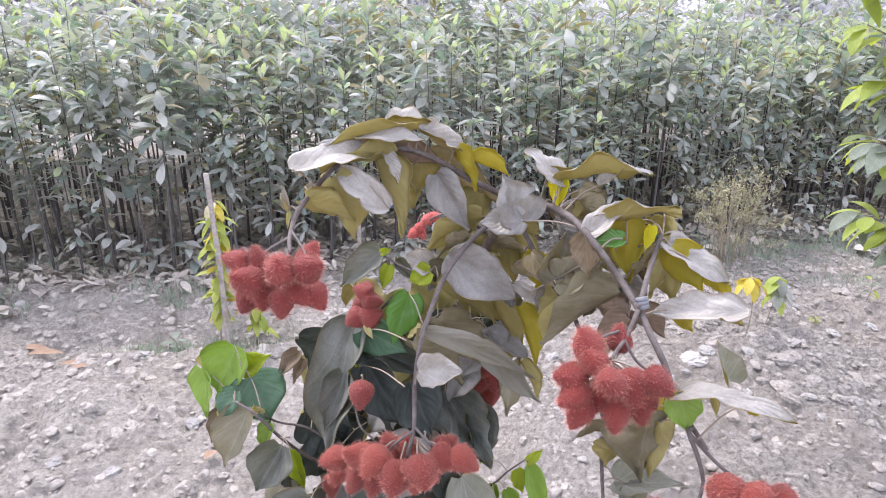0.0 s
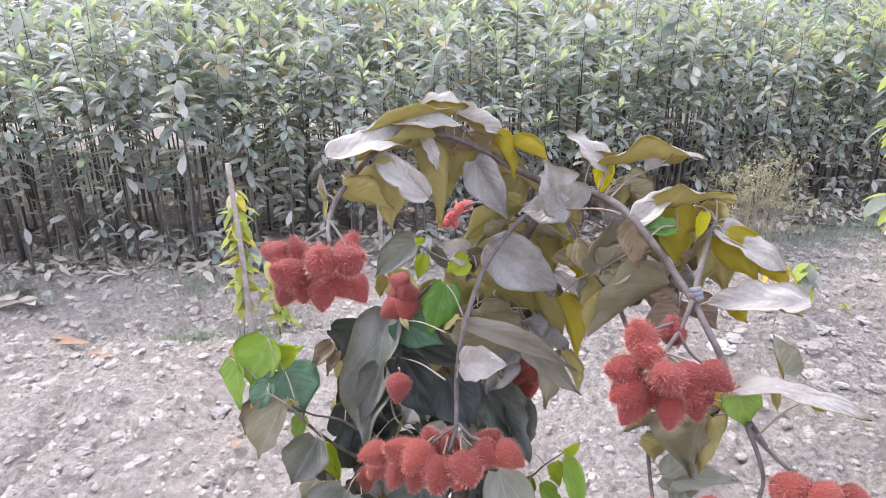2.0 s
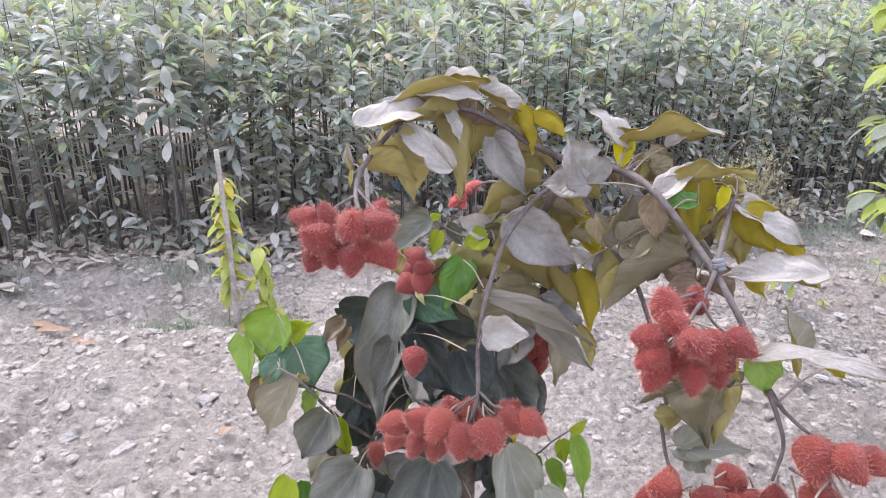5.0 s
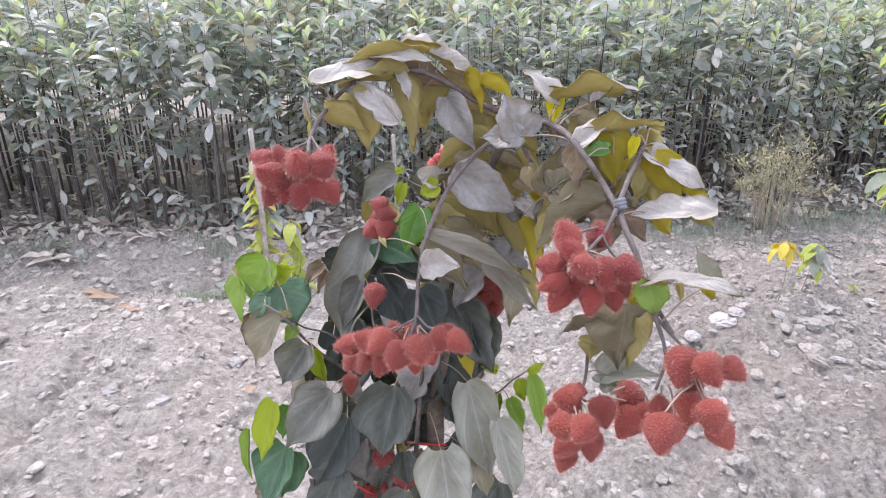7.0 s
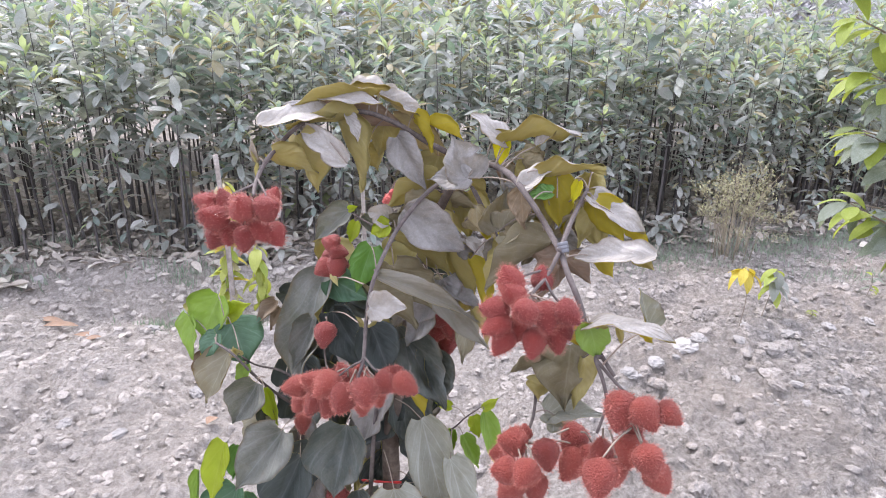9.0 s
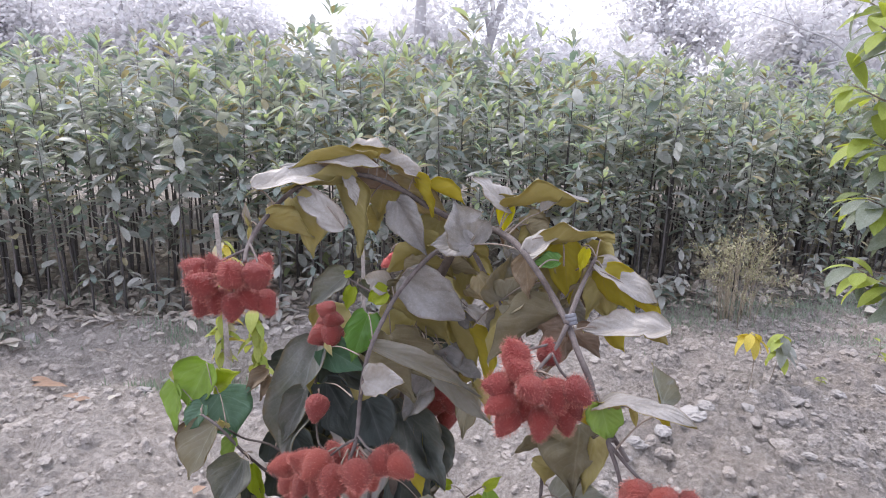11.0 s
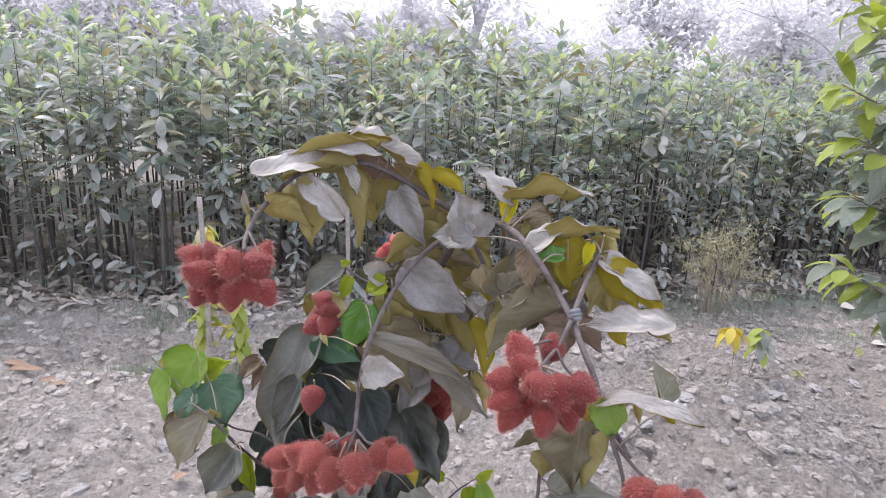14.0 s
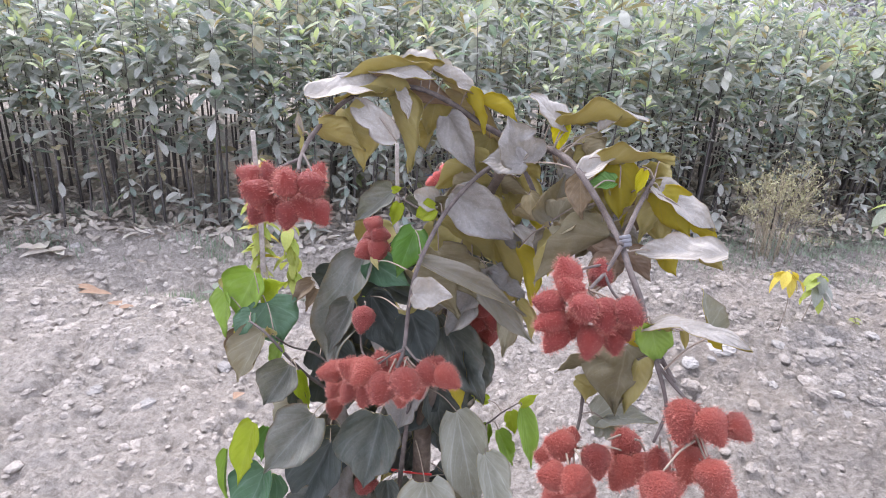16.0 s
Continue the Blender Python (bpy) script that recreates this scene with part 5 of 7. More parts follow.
leaf((0.089, 0.850, 0.979), (0.080, 0.850, 0.917), 0.024, (-0.27, -0.96, 0.04), "limeg", 0.40, 0.20, 1.0)
leaf((0.108, 0.850, 0.968), (0.138, 0.840, 0.903), 0.028, (0.37, -0.88, 0.30), "limeg", 0.50, 0.30, 1.4)
leaf((0.140, 0.850, 1.024), (0.169, 0.860, 1.043), 0.016, (0.04, -0.91, 0.42), "lime", 0.40, 0.30, 1.0)
leaf((0.085, 0.850, 1.027), (0.055, 0.850, 1.033), 0.016, (0.11, -0.83, 0.54), "lime", 0.40, 0.30, 1.0)
leaf((0.061, 0.840, 1.138), (0.079, 0.840, 1.050), 0.023, (0.40, -0.91, 0.08), "dkgrey", 0.40, 0.20, 1.0)
leaf((-0.076, 0.800, 0.876), (-0.068, 0.790, 0.808), 0.041, (0.14, -0.98, 0.16), "dkgrey", 0.40, 0.20, 1.0)
leaf((-0.109, 0.840, 0.827), (-0.133, 0.840, 0.742), 0.054, (-0.21, -0.98, 0.06), "dusty", 0.40, 0.20, 1.0)
# leaves about the hanging fruit
leaf((0.235, 0.560, 1.340), (0.306, 0.460, 1.378), 0.028, (-0.41, 0.06, 0.91), "grey", 1.00, 0.10, 1.0)
leaf((0.240, 0.560, 1.342), (0.262, 0.540, 1.351), 0.017, (0.30, 0.64, 0.71), "olive", 0.30, 0.20, 1.0)
leaf((0.241, 0.555, 1.348), (0.253, 0.545, 1.305), 0.037, (0.24, -0.93, 0.28), "limeg", 0.30, 0.15, 0.6)
leaf((0.290, 0.520, 1.358), (0.302, 0.510, 1.349), 0.014, (0.71, 0.67, 0.21), "yolive", 0.40, 0.20, 1.0)
leaf((0.270, 0.540, 1.352), (0.277, 0.540, 1.328), 0.008, (0.34, 0.93, 0.11), "olive", 0.40, 0.20, 1.0)
leaf((0.346, 0.660, 1.295), (0.327, 0.670, 1.345), 0.028, (0.32, -0.90, 0.30), "pale", 0.30, 0.30, 0.8)
leaf((0.233, 0.620, 1.286), (0.231, 0.600, 1.199), 0.083, (-0.03, 0.97, -0.22), "oliveD", 0.50, 0.15, 1.2)
leaf((0.253, 0.620, 1.267), (0.246, 0.610, 1.193), 0.043, (0.19, 0.97, -0.15), "olive", 0.50, 0.15, 1.0)
leaf((0.208, 0.640, 1.250), (0.159, 0.640, 1.224), 0.040, (-0.27, 0.82, 0.51), "oliveD", 0.40, 0.20, 1.0)
leaf((0.208, 0.640, 1.220), (0.204, 0.640, 1.185), 0.038, (-0.07, 1.00, 0.01), "olive", 0.40, 0.20, 1.0)
leaf((0.213, 0.630, 1.174), (0.285, 0.600, 1.194), 0.040, (-0.42, -0.45, 0.79), "pale", 0.60, 0.20, 1.2, stalk=(0.205, 0.660, 1.172))
leaf((0.224, 0.620, 1.177), (0.244, 0.610, 1.153), 0.033, (0.02, -0.91, 0.41), "pale", 0.40, 0.20, 1.0)
leaf((0.224, 0.600, 1.308), (0.253, 0.600, 1.290), 0.030, (0.27, 0.85, 0.44), "yolive", 0.40, 0.20, 1.0)
# leaves inside, the shrub's inner shade put into their dark colours
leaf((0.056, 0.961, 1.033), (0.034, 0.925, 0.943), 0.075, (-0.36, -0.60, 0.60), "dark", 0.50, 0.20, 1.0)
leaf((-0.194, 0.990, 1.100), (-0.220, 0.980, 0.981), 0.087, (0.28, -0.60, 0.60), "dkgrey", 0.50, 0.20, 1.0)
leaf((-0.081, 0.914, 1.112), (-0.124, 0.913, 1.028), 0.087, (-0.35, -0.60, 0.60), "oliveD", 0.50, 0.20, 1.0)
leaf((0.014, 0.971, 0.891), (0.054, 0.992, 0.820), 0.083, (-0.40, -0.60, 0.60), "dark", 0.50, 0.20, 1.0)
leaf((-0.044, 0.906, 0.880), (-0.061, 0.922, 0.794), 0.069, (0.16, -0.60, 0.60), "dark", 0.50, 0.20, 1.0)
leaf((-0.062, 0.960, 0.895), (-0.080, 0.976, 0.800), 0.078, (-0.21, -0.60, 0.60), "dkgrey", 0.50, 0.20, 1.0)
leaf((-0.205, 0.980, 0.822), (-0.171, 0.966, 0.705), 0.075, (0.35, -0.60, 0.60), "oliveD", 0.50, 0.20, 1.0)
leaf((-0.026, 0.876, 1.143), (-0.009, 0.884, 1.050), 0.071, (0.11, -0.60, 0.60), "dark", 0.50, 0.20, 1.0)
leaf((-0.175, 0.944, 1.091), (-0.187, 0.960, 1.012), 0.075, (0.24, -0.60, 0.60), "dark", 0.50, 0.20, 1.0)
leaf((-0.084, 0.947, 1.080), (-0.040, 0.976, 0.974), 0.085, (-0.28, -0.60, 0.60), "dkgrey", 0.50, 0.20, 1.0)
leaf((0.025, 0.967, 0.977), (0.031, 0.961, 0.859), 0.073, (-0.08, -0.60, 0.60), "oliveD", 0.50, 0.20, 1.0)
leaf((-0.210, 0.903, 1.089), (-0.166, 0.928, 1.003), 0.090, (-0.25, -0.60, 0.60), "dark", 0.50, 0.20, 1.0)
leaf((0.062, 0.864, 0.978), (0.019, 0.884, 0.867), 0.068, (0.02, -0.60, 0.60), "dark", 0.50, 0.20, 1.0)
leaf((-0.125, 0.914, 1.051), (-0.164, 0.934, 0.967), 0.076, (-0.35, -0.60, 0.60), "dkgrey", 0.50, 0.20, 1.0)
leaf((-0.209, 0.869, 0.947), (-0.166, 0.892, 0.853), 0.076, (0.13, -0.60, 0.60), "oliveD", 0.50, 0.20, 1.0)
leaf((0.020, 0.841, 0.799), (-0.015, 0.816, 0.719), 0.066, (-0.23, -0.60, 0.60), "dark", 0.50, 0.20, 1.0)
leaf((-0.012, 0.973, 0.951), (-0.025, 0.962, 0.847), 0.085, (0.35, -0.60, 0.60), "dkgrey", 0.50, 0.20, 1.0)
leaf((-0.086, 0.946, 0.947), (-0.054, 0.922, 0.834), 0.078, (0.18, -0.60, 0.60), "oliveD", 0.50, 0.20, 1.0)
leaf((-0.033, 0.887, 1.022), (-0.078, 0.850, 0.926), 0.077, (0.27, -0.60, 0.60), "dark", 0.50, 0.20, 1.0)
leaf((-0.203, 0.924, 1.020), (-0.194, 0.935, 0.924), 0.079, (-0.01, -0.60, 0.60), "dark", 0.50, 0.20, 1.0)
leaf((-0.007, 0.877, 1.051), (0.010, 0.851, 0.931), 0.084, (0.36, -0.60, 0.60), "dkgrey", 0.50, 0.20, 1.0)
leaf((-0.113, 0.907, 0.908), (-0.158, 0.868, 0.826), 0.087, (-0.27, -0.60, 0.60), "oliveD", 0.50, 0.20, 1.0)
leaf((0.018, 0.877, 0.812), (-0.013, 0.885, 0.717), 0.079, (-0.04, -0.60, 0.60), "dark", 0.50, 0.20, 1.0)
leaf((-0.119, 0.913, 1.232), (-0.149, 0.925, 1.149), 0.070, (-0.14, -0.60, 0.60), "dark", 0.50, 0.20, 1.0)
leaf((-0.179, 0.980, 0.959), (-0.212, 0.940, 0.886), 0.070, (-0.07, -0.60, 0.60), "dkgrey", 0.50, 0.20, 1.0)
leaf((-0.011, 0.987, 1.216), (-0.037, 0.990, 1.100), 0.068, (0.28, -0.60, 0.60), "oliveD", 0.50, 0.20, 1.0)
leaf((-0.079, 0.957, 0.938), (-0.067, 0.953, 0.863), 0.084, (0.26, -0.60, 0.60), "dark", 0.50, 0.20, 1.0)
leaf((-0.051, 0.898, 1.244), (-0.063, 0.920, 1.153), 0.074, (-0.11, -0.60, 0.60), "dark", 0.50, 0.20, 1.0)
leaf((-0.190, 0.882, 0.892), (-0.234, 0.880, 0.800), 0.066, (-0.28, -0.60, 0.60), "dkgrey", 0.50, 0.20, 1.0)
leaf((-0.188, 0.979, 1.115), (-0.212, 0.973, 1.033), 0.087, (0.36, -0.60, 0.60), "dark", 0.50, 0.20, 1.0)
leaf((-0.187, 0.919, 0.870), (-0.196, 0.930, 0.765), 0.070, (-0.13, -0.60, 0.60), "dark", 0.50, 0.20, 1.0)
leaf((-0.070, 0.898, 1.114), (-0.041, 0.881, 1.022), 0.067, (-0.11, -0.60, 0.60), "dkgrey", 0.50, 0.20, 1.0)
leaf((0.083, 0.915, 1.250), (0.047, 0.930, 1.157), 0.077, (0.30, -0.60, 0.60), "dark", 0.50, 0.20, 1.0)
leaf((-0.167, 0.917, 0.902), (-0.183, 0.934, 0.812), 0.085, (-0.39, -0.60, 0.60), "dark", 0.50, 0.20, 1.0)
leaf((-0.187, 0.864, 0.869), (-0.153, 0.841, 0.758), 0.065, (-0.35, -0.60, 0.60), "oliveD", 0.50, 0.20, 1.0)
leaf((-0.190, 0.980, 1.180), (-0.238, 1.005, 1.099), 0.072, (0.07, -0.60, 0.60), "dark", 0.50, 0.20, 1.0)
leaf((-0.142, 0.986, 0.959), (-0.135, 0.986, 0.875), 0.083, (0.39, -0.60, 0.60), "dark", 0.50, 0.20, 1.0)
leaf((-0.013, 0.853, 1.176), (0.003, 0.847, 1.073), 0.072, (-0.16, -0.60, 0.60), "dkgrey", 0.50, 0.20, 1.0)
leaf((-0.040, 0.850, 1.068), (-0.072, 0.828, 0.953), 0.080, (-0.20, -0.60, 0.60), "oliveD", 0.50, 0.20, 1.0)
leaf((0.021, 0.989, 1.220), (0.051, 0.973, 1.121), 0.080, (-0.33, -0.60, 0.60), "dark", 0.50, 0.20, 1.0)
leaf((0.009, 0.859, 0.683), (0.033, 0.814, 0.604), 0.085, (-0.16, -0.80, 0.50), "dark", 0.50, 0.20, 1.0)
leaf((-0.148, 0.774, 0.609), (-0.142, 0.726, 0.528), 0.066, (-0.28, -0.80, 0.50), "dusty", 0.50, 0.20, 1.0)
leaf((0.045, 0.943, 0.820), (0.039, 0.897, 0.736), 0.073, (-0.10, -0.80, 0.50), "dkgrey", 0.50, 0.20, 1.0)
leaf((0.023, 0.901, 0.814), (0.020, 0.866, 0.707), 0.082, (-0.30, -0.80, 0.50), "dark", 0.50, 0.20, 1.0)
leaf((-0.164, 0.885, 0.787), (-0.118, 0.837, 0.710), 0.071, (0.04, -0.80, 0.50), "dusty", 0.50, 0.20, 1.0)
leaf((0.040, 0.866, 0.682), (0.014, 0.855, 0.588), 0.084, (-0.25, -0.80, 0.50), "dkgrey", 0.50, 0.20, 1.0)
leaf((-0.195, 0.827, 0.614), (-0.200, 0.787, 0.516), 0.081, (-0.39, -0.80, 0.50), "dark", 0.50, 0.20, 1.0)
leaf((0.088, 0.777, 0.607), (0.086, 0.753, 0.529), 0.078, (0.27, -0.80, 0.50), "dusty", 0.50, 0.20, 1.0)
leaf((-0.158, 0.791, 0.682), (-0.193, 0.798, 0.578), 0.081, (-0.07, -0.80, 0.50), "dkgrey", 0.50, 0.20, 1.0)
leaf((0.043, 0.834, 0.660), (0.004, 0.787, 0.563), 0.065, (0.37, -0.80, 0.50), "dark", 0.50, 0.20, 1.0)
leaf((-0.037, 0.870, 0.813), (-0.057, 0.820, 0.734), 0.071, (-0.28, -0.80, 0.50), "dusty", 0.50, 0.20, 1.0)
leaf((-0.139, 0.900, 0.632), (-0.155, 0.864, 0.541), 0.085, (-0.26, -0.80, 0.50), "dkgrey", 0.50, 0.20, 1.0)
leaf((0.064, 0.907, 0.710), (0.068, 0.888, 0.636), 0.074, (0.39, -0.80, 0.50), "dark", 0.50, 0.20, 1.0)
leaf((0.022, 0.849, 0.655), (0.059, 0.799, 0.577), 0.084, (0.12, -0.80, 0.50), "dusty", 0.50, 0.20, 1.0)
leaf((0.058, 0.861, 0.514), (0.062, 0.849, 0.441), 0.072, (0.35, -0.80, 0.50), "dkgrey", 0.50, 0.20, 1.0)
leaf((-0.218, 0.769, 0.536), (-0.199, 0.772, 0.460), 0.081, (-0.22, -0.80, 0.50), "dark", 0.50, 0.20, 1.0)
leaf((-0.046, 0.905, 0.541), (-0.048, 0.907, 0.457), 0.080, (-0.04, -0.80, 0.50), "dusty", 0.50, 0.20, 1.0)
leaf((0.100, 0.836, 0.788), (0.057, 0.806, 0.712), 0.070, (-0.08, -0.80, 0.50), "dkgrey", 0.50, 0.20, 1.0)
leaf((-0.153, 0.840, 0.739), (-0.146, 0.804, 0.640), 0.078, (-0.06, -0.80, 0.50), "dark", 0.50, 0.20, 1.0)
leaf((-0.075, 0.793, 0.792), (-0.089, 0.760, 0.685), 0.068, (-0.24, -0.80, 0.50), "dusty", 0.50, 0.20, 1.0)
# leaves added at the back to block light and bright ground from behind
leaf((-0.086, 1.032, 1.093), (-0.096, 1.050, 1.002), 0.108, (-0.03, 0.80, 0.60), "dark", 0.50, 0.20, 1.0)
leaf((-0.063, 1.023, 0.877), (-0.031, 1.024, 0.783), 0.094, (-0.01, 0.80, 0.60), "oliveD", 0.50, 0.20, 1.0)
leaf((-0.094, 0.974, 1.269), (-0.129, 0.995, 1.162), 0.097, (0.14, 0.80, 0.60), "dkgrey", 0.50, 0.20, 1.0)
leaf((-0.214, 1.029, 0.994), (-0.221, 0.999, 0.903), 0.097, (-0.04, 0.80, 0.60), "dark", 0.50, 0.20, 1.0)
leaf((-0.103, 0.976, 0.933), (-0.086, 1.004, 0.812), 0.085, (-0.13, 0.80, 0.60), "dark", 0.50, 0.20, 1.0)
leaf((-0.049, 1.074, 1.061), (-0.019, 1.092, 0.968), 0.110, (0.05, 0.80, 0.60), "oliveD", 0.50, 0.20, 1.0)
leaf((-0.009, 0.996, 1.278), (0.041, 0.990, 1.168), 0.087, (0.21, 0.80, 0.60), "dkgrey", 0.50, 0.20, 1.0)
leaf((0.005, 0.993, 1.231), (0.010, 1.028, 1.108), 0.088, (-0.21, 0.80, 0.60), "dark", 0.50, 0.20, 1.0)
leaf((-0.176, 0.962, 1.076), (-0.165, 0.942, 0.952), 0.097, (0.08, 0.80, 0.60), "oliveD", 0.50, 0.20, 1.0)
leaf((0.012, 0.989, 1.214), (0.003, 0.994, 1.119), 0.091, (-0.04, 0.80, 0.60), "dkgrey", 0.50, 0.20, 1.0)
leaf((-0.207, 1.025, 1.119), (-0.208, 1.002, 1.008), 0.087, (-0.34, 0.80, 0.60), "dark", 0.50, 0.20, 1.0)
leaf((-0.102, 0.985, 1.023), (-0.057, 0.970, 0.893), 0.094, (0.27, 0.80, 0.60), "oliveD", 0.50, 0.20, 1.0)
leaf((-0.037, 1.069, 1.254), (-0.003, 1.050, 1.128), 0.088, (0.19, 0.80, 0.60), "dkgrey", 0.50, 0.20, 1.0)
leaf((-0.204, 1.002, 0.784), (-0.192, 0.994, 0.672), 0.090, (-0.08, 0.80, 0.60), "dark", 0.50, 0.20, 1.0)
leaf((-0.165, 1.017, 1.175), (-0.139, 0.994, 1.078), 0.094, (0.28, 0.80, 0.60), "oliveD", 0.50, 0.20, 1.0)
leaf((-0.051, 1.035, 0.886), (-0.046, 1.048, 0.783), 0.100, (0.20, 0.80, 0.60), "dkgrey", 0.50, 0.20, 1.0)
leaf((-0.096, 1.024, 0.783), (-0.120, 0.997, 0.691), 0.087, (0.32, 0.80, 0.60), "dark", 0.50, 0.20, 1.0)
leaf((0.036, 1.042, 1.211), (0.004, 1.037, 1.098), 0.106, (0.03, 0.80, 0.60), "dark", 0.50, 0.20, 1.0)
leaf((-0.176, 0.966, 0.722), (-0.150, 0.999, 0.627), 0.105, (-0.37, 0.80, 0.60), "oliveD", 0.50, 0.20, 1.0)
leaf((-0.005, 1.038, 0.850), (-0.039, 1.049, 0.760), 0.086, (-0.13, 0.80, 0.60), "dark", 0.50, 0.20, 1.0)
leaf((-0.015, 1.090, 0.990), (-0.034, 1.127, 0.888), 0.097, (-0.02, 0.80, 0.60), "oliveD", 0.50, 0.20, 1.0)
leaf((-0.205, 0.975, 0.705), (-0.175, 0.971, 0.588), 0.096, (-0.00, 0.80, 0.60), "dkgrey", 0.50, 0.20, 1.0)
leaf((0.035, 1.077, 1.316), (0.063, 1.105, 1.189), 0.095, (-0.13, 0.80, 0.60), "dark", 0.50, 0.20, 1.0)
leaf((-0.210, 1.024, 0.736), (-0.239, 1.022, 0.630), 0.104, (-0.03, 0.80, 0.60), "oliveD", 0.50, 0.20, 1.0)
leaf((0.062, 1.096, 1.201), (0.074, 1.121, 1.074), 0.109, (-0.13, 0.80, 0.60), "dark", 0.50, 0.20, 1.0)
leaf((0.007, 0.973, 1.286), (-0.038, 0.963, 1.173), 0.091, (-0.06, 0.80, 0.60), "dark", 0.50, 0.20, 1.0)
leaf((-0.097, 1.053, 1.031), (-0.064, 1.067, 0.913), 0.085, (0.14, 0.80, 0.60), "oliveD", 0.50, 0.20, 1.0)
# leaves added above and behind the inner pods to keep them dim
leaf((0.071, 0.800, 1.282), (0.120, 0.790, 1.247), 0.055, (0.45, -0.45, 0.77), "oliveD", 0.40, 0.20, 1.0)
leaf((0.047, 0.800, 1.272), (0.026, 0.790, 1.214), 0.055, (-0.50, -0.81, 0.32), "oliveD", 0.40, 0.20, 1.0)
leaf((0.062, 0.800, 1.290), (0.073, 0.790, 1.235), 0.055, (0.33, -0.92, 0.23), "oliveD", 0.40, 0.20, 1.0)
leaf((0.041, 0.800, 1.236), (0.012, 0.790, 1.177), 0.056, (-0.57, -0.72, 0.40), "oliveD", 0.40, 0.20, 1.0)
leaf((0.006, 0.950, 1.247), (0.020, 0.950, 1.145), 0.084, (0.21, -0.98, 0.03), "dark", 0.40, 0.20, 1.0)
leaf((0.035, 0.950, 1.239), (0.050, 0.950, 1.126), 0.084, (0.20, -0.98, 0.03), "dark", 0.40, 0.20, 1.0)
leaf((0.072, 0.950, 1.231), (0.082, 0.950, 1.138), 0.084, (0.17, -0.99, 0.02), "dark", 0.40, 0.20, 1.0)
# clusters of bristly fruit
pod((-0.201, 0.595, 1.447), 0.0329, (-0.36, -0.61, 0.42))
pod((-0.164, 0.590, 1.463), 0.0335, (0.07, -0.63, 0.73))
pod((-0.135, 0.595, 1.461), 0.0326, (0.90, -0.46, 0.49))
pod((-0.194, 0.620, 1.460), 0.0281, (-0.22, -0.13, 0.93))
pod((-0.217, 0.620, 1.458), 0.0293, (-0.86, -0.11, 0.33))
pod((-0.133, 0.610, 1.422), 0.0281, (0.60, -0.48, -0.66))
pod((-0.188, 0.610, 1.422), 0.0316, (0.03, -0.59, -0.74))
pod((-0.167, 0.600, 1.419), 0.0312, (0.05, -0.48, -0.84))
pod((-0.149, 0.605, 1.429), 0.0324, (0.62, -0.56, -0.60))
pod((-0.209, 0.620, 1.413), 0.0286, (-0.32, -0.49, -0.72))
pod((-0.144, 0.640, 1.459), 0.0265, (0.50, 0.05, 0.90))
pod((-0.166, 0.630, 1.432), 0.0324, (0.17, -0.60, -0.75))
pod((0.148, 0.575, 1.391), 0.0336, (-0.41, -0.24, 0.98))
pod((0.151, 0.560, 1.380), 0.0297, (-0.64, -0.38, 0.83))
pod((0.162, 0.530, 1.373), 0.0327, (-0.65, -0.70, 0.55))
pod((0.132, 0.565, 1.357), 0.0336, (-1.00, -0.17, 0.12))
pod((0.134, 0.555, 1.341), 0.0333, (-0.81, -0.48, -0.28))
pod((0.190, 0.545, 1.358), 0.0326, (0.10, -0.65, -0.57))
pod((0.213, 0.540, 1.366), 0.0311, (0.57, -0.56, -0.27))
pod((0.143, 0.560, 1.317), 0.0328, (-0.47, -0.40, -0.74))
pod((0.179, 0.550, 1.322), 0.0333, (-0.17, -0.50, -0.76))
pod((0.207, 0.565, 1.321), 0.0307, (0.15, -0.50, -0.74))
pod((0.189, 0.600, 1.384), 0.0280, (-0.09, 0.08, 1.03))
pod((0.215, 0.565, 1.333), 0.0260, (0.45, -0.46, -0.62))
pod((0.163, 0.570, 1.331), 0.0308, (-0.18, -0.66, -0.58))
pod((-0.112, 0.820, 1.337), 0.0297, (-0.90, -0.11, 0.35), "smooth_pod")
pod((-0.098, 0.815, 1.324), 0.0312, (1.01, -0.21, -0.04), "smooth_pod")
pod((-0.124, 0.820, 1.294), 0.0348, (-0.78, -0.33, -0.44), "smooth_pod")
pod((-0.101, 0.810, 1.300), 0.0328, (-0.06, -0.52, -0.79), "smooth_pod")
pod((-0.119, 0.835, 1.307), 0.0288, (-0.78, -0.33, -0.44), "smooth_pod")
pod((-0.108, 0.735, 1.221), 0.0368, (-0.06, -0.51, -0.76), "smooth_pod")
pod((-0.054, 1.080, 1.335), 0.0220, (-0.77, -0.43, -0.42), "young_pod")
pod((-0.040, 1.080, 1.346), 0.0219, (0.54, -0.58, -0.63), "young_pod")
pod((-0.027, 1.070, 1.367), 0.0217, (0.45, -0.06, 0.90), "young_pod")
pod((-0.015, 1.070, 1.372), 0.0197, (0.89, -0.18, 0.44), "young_pod")
pod((-0.037, 1.080, 1.332), 0.0160, (0.08, -0.54, -0.83), "young_pod")
pod((-0.130, 0.640, 1.192), 0.0321, (-0.87, -0.38, -0.01), "soft_pod")
pod((-0.097, 0.620, 1.213), 0.0353, (-0.80, -0.28, 0.48), "soft_pod")
pod((-0.074, 0.585, 1.232), 0.0363, (-0.52, -0.61, -0.49), "soft_pod")
pod((-0.049, 0.570, 1.222), 0.0370, (-0.18, -0.78, -0.44), "soft_pod")
pod((-0.020, 0.560, 1.238), 0.0375, (0.22, -0.85, -0.28), "soft_pod")
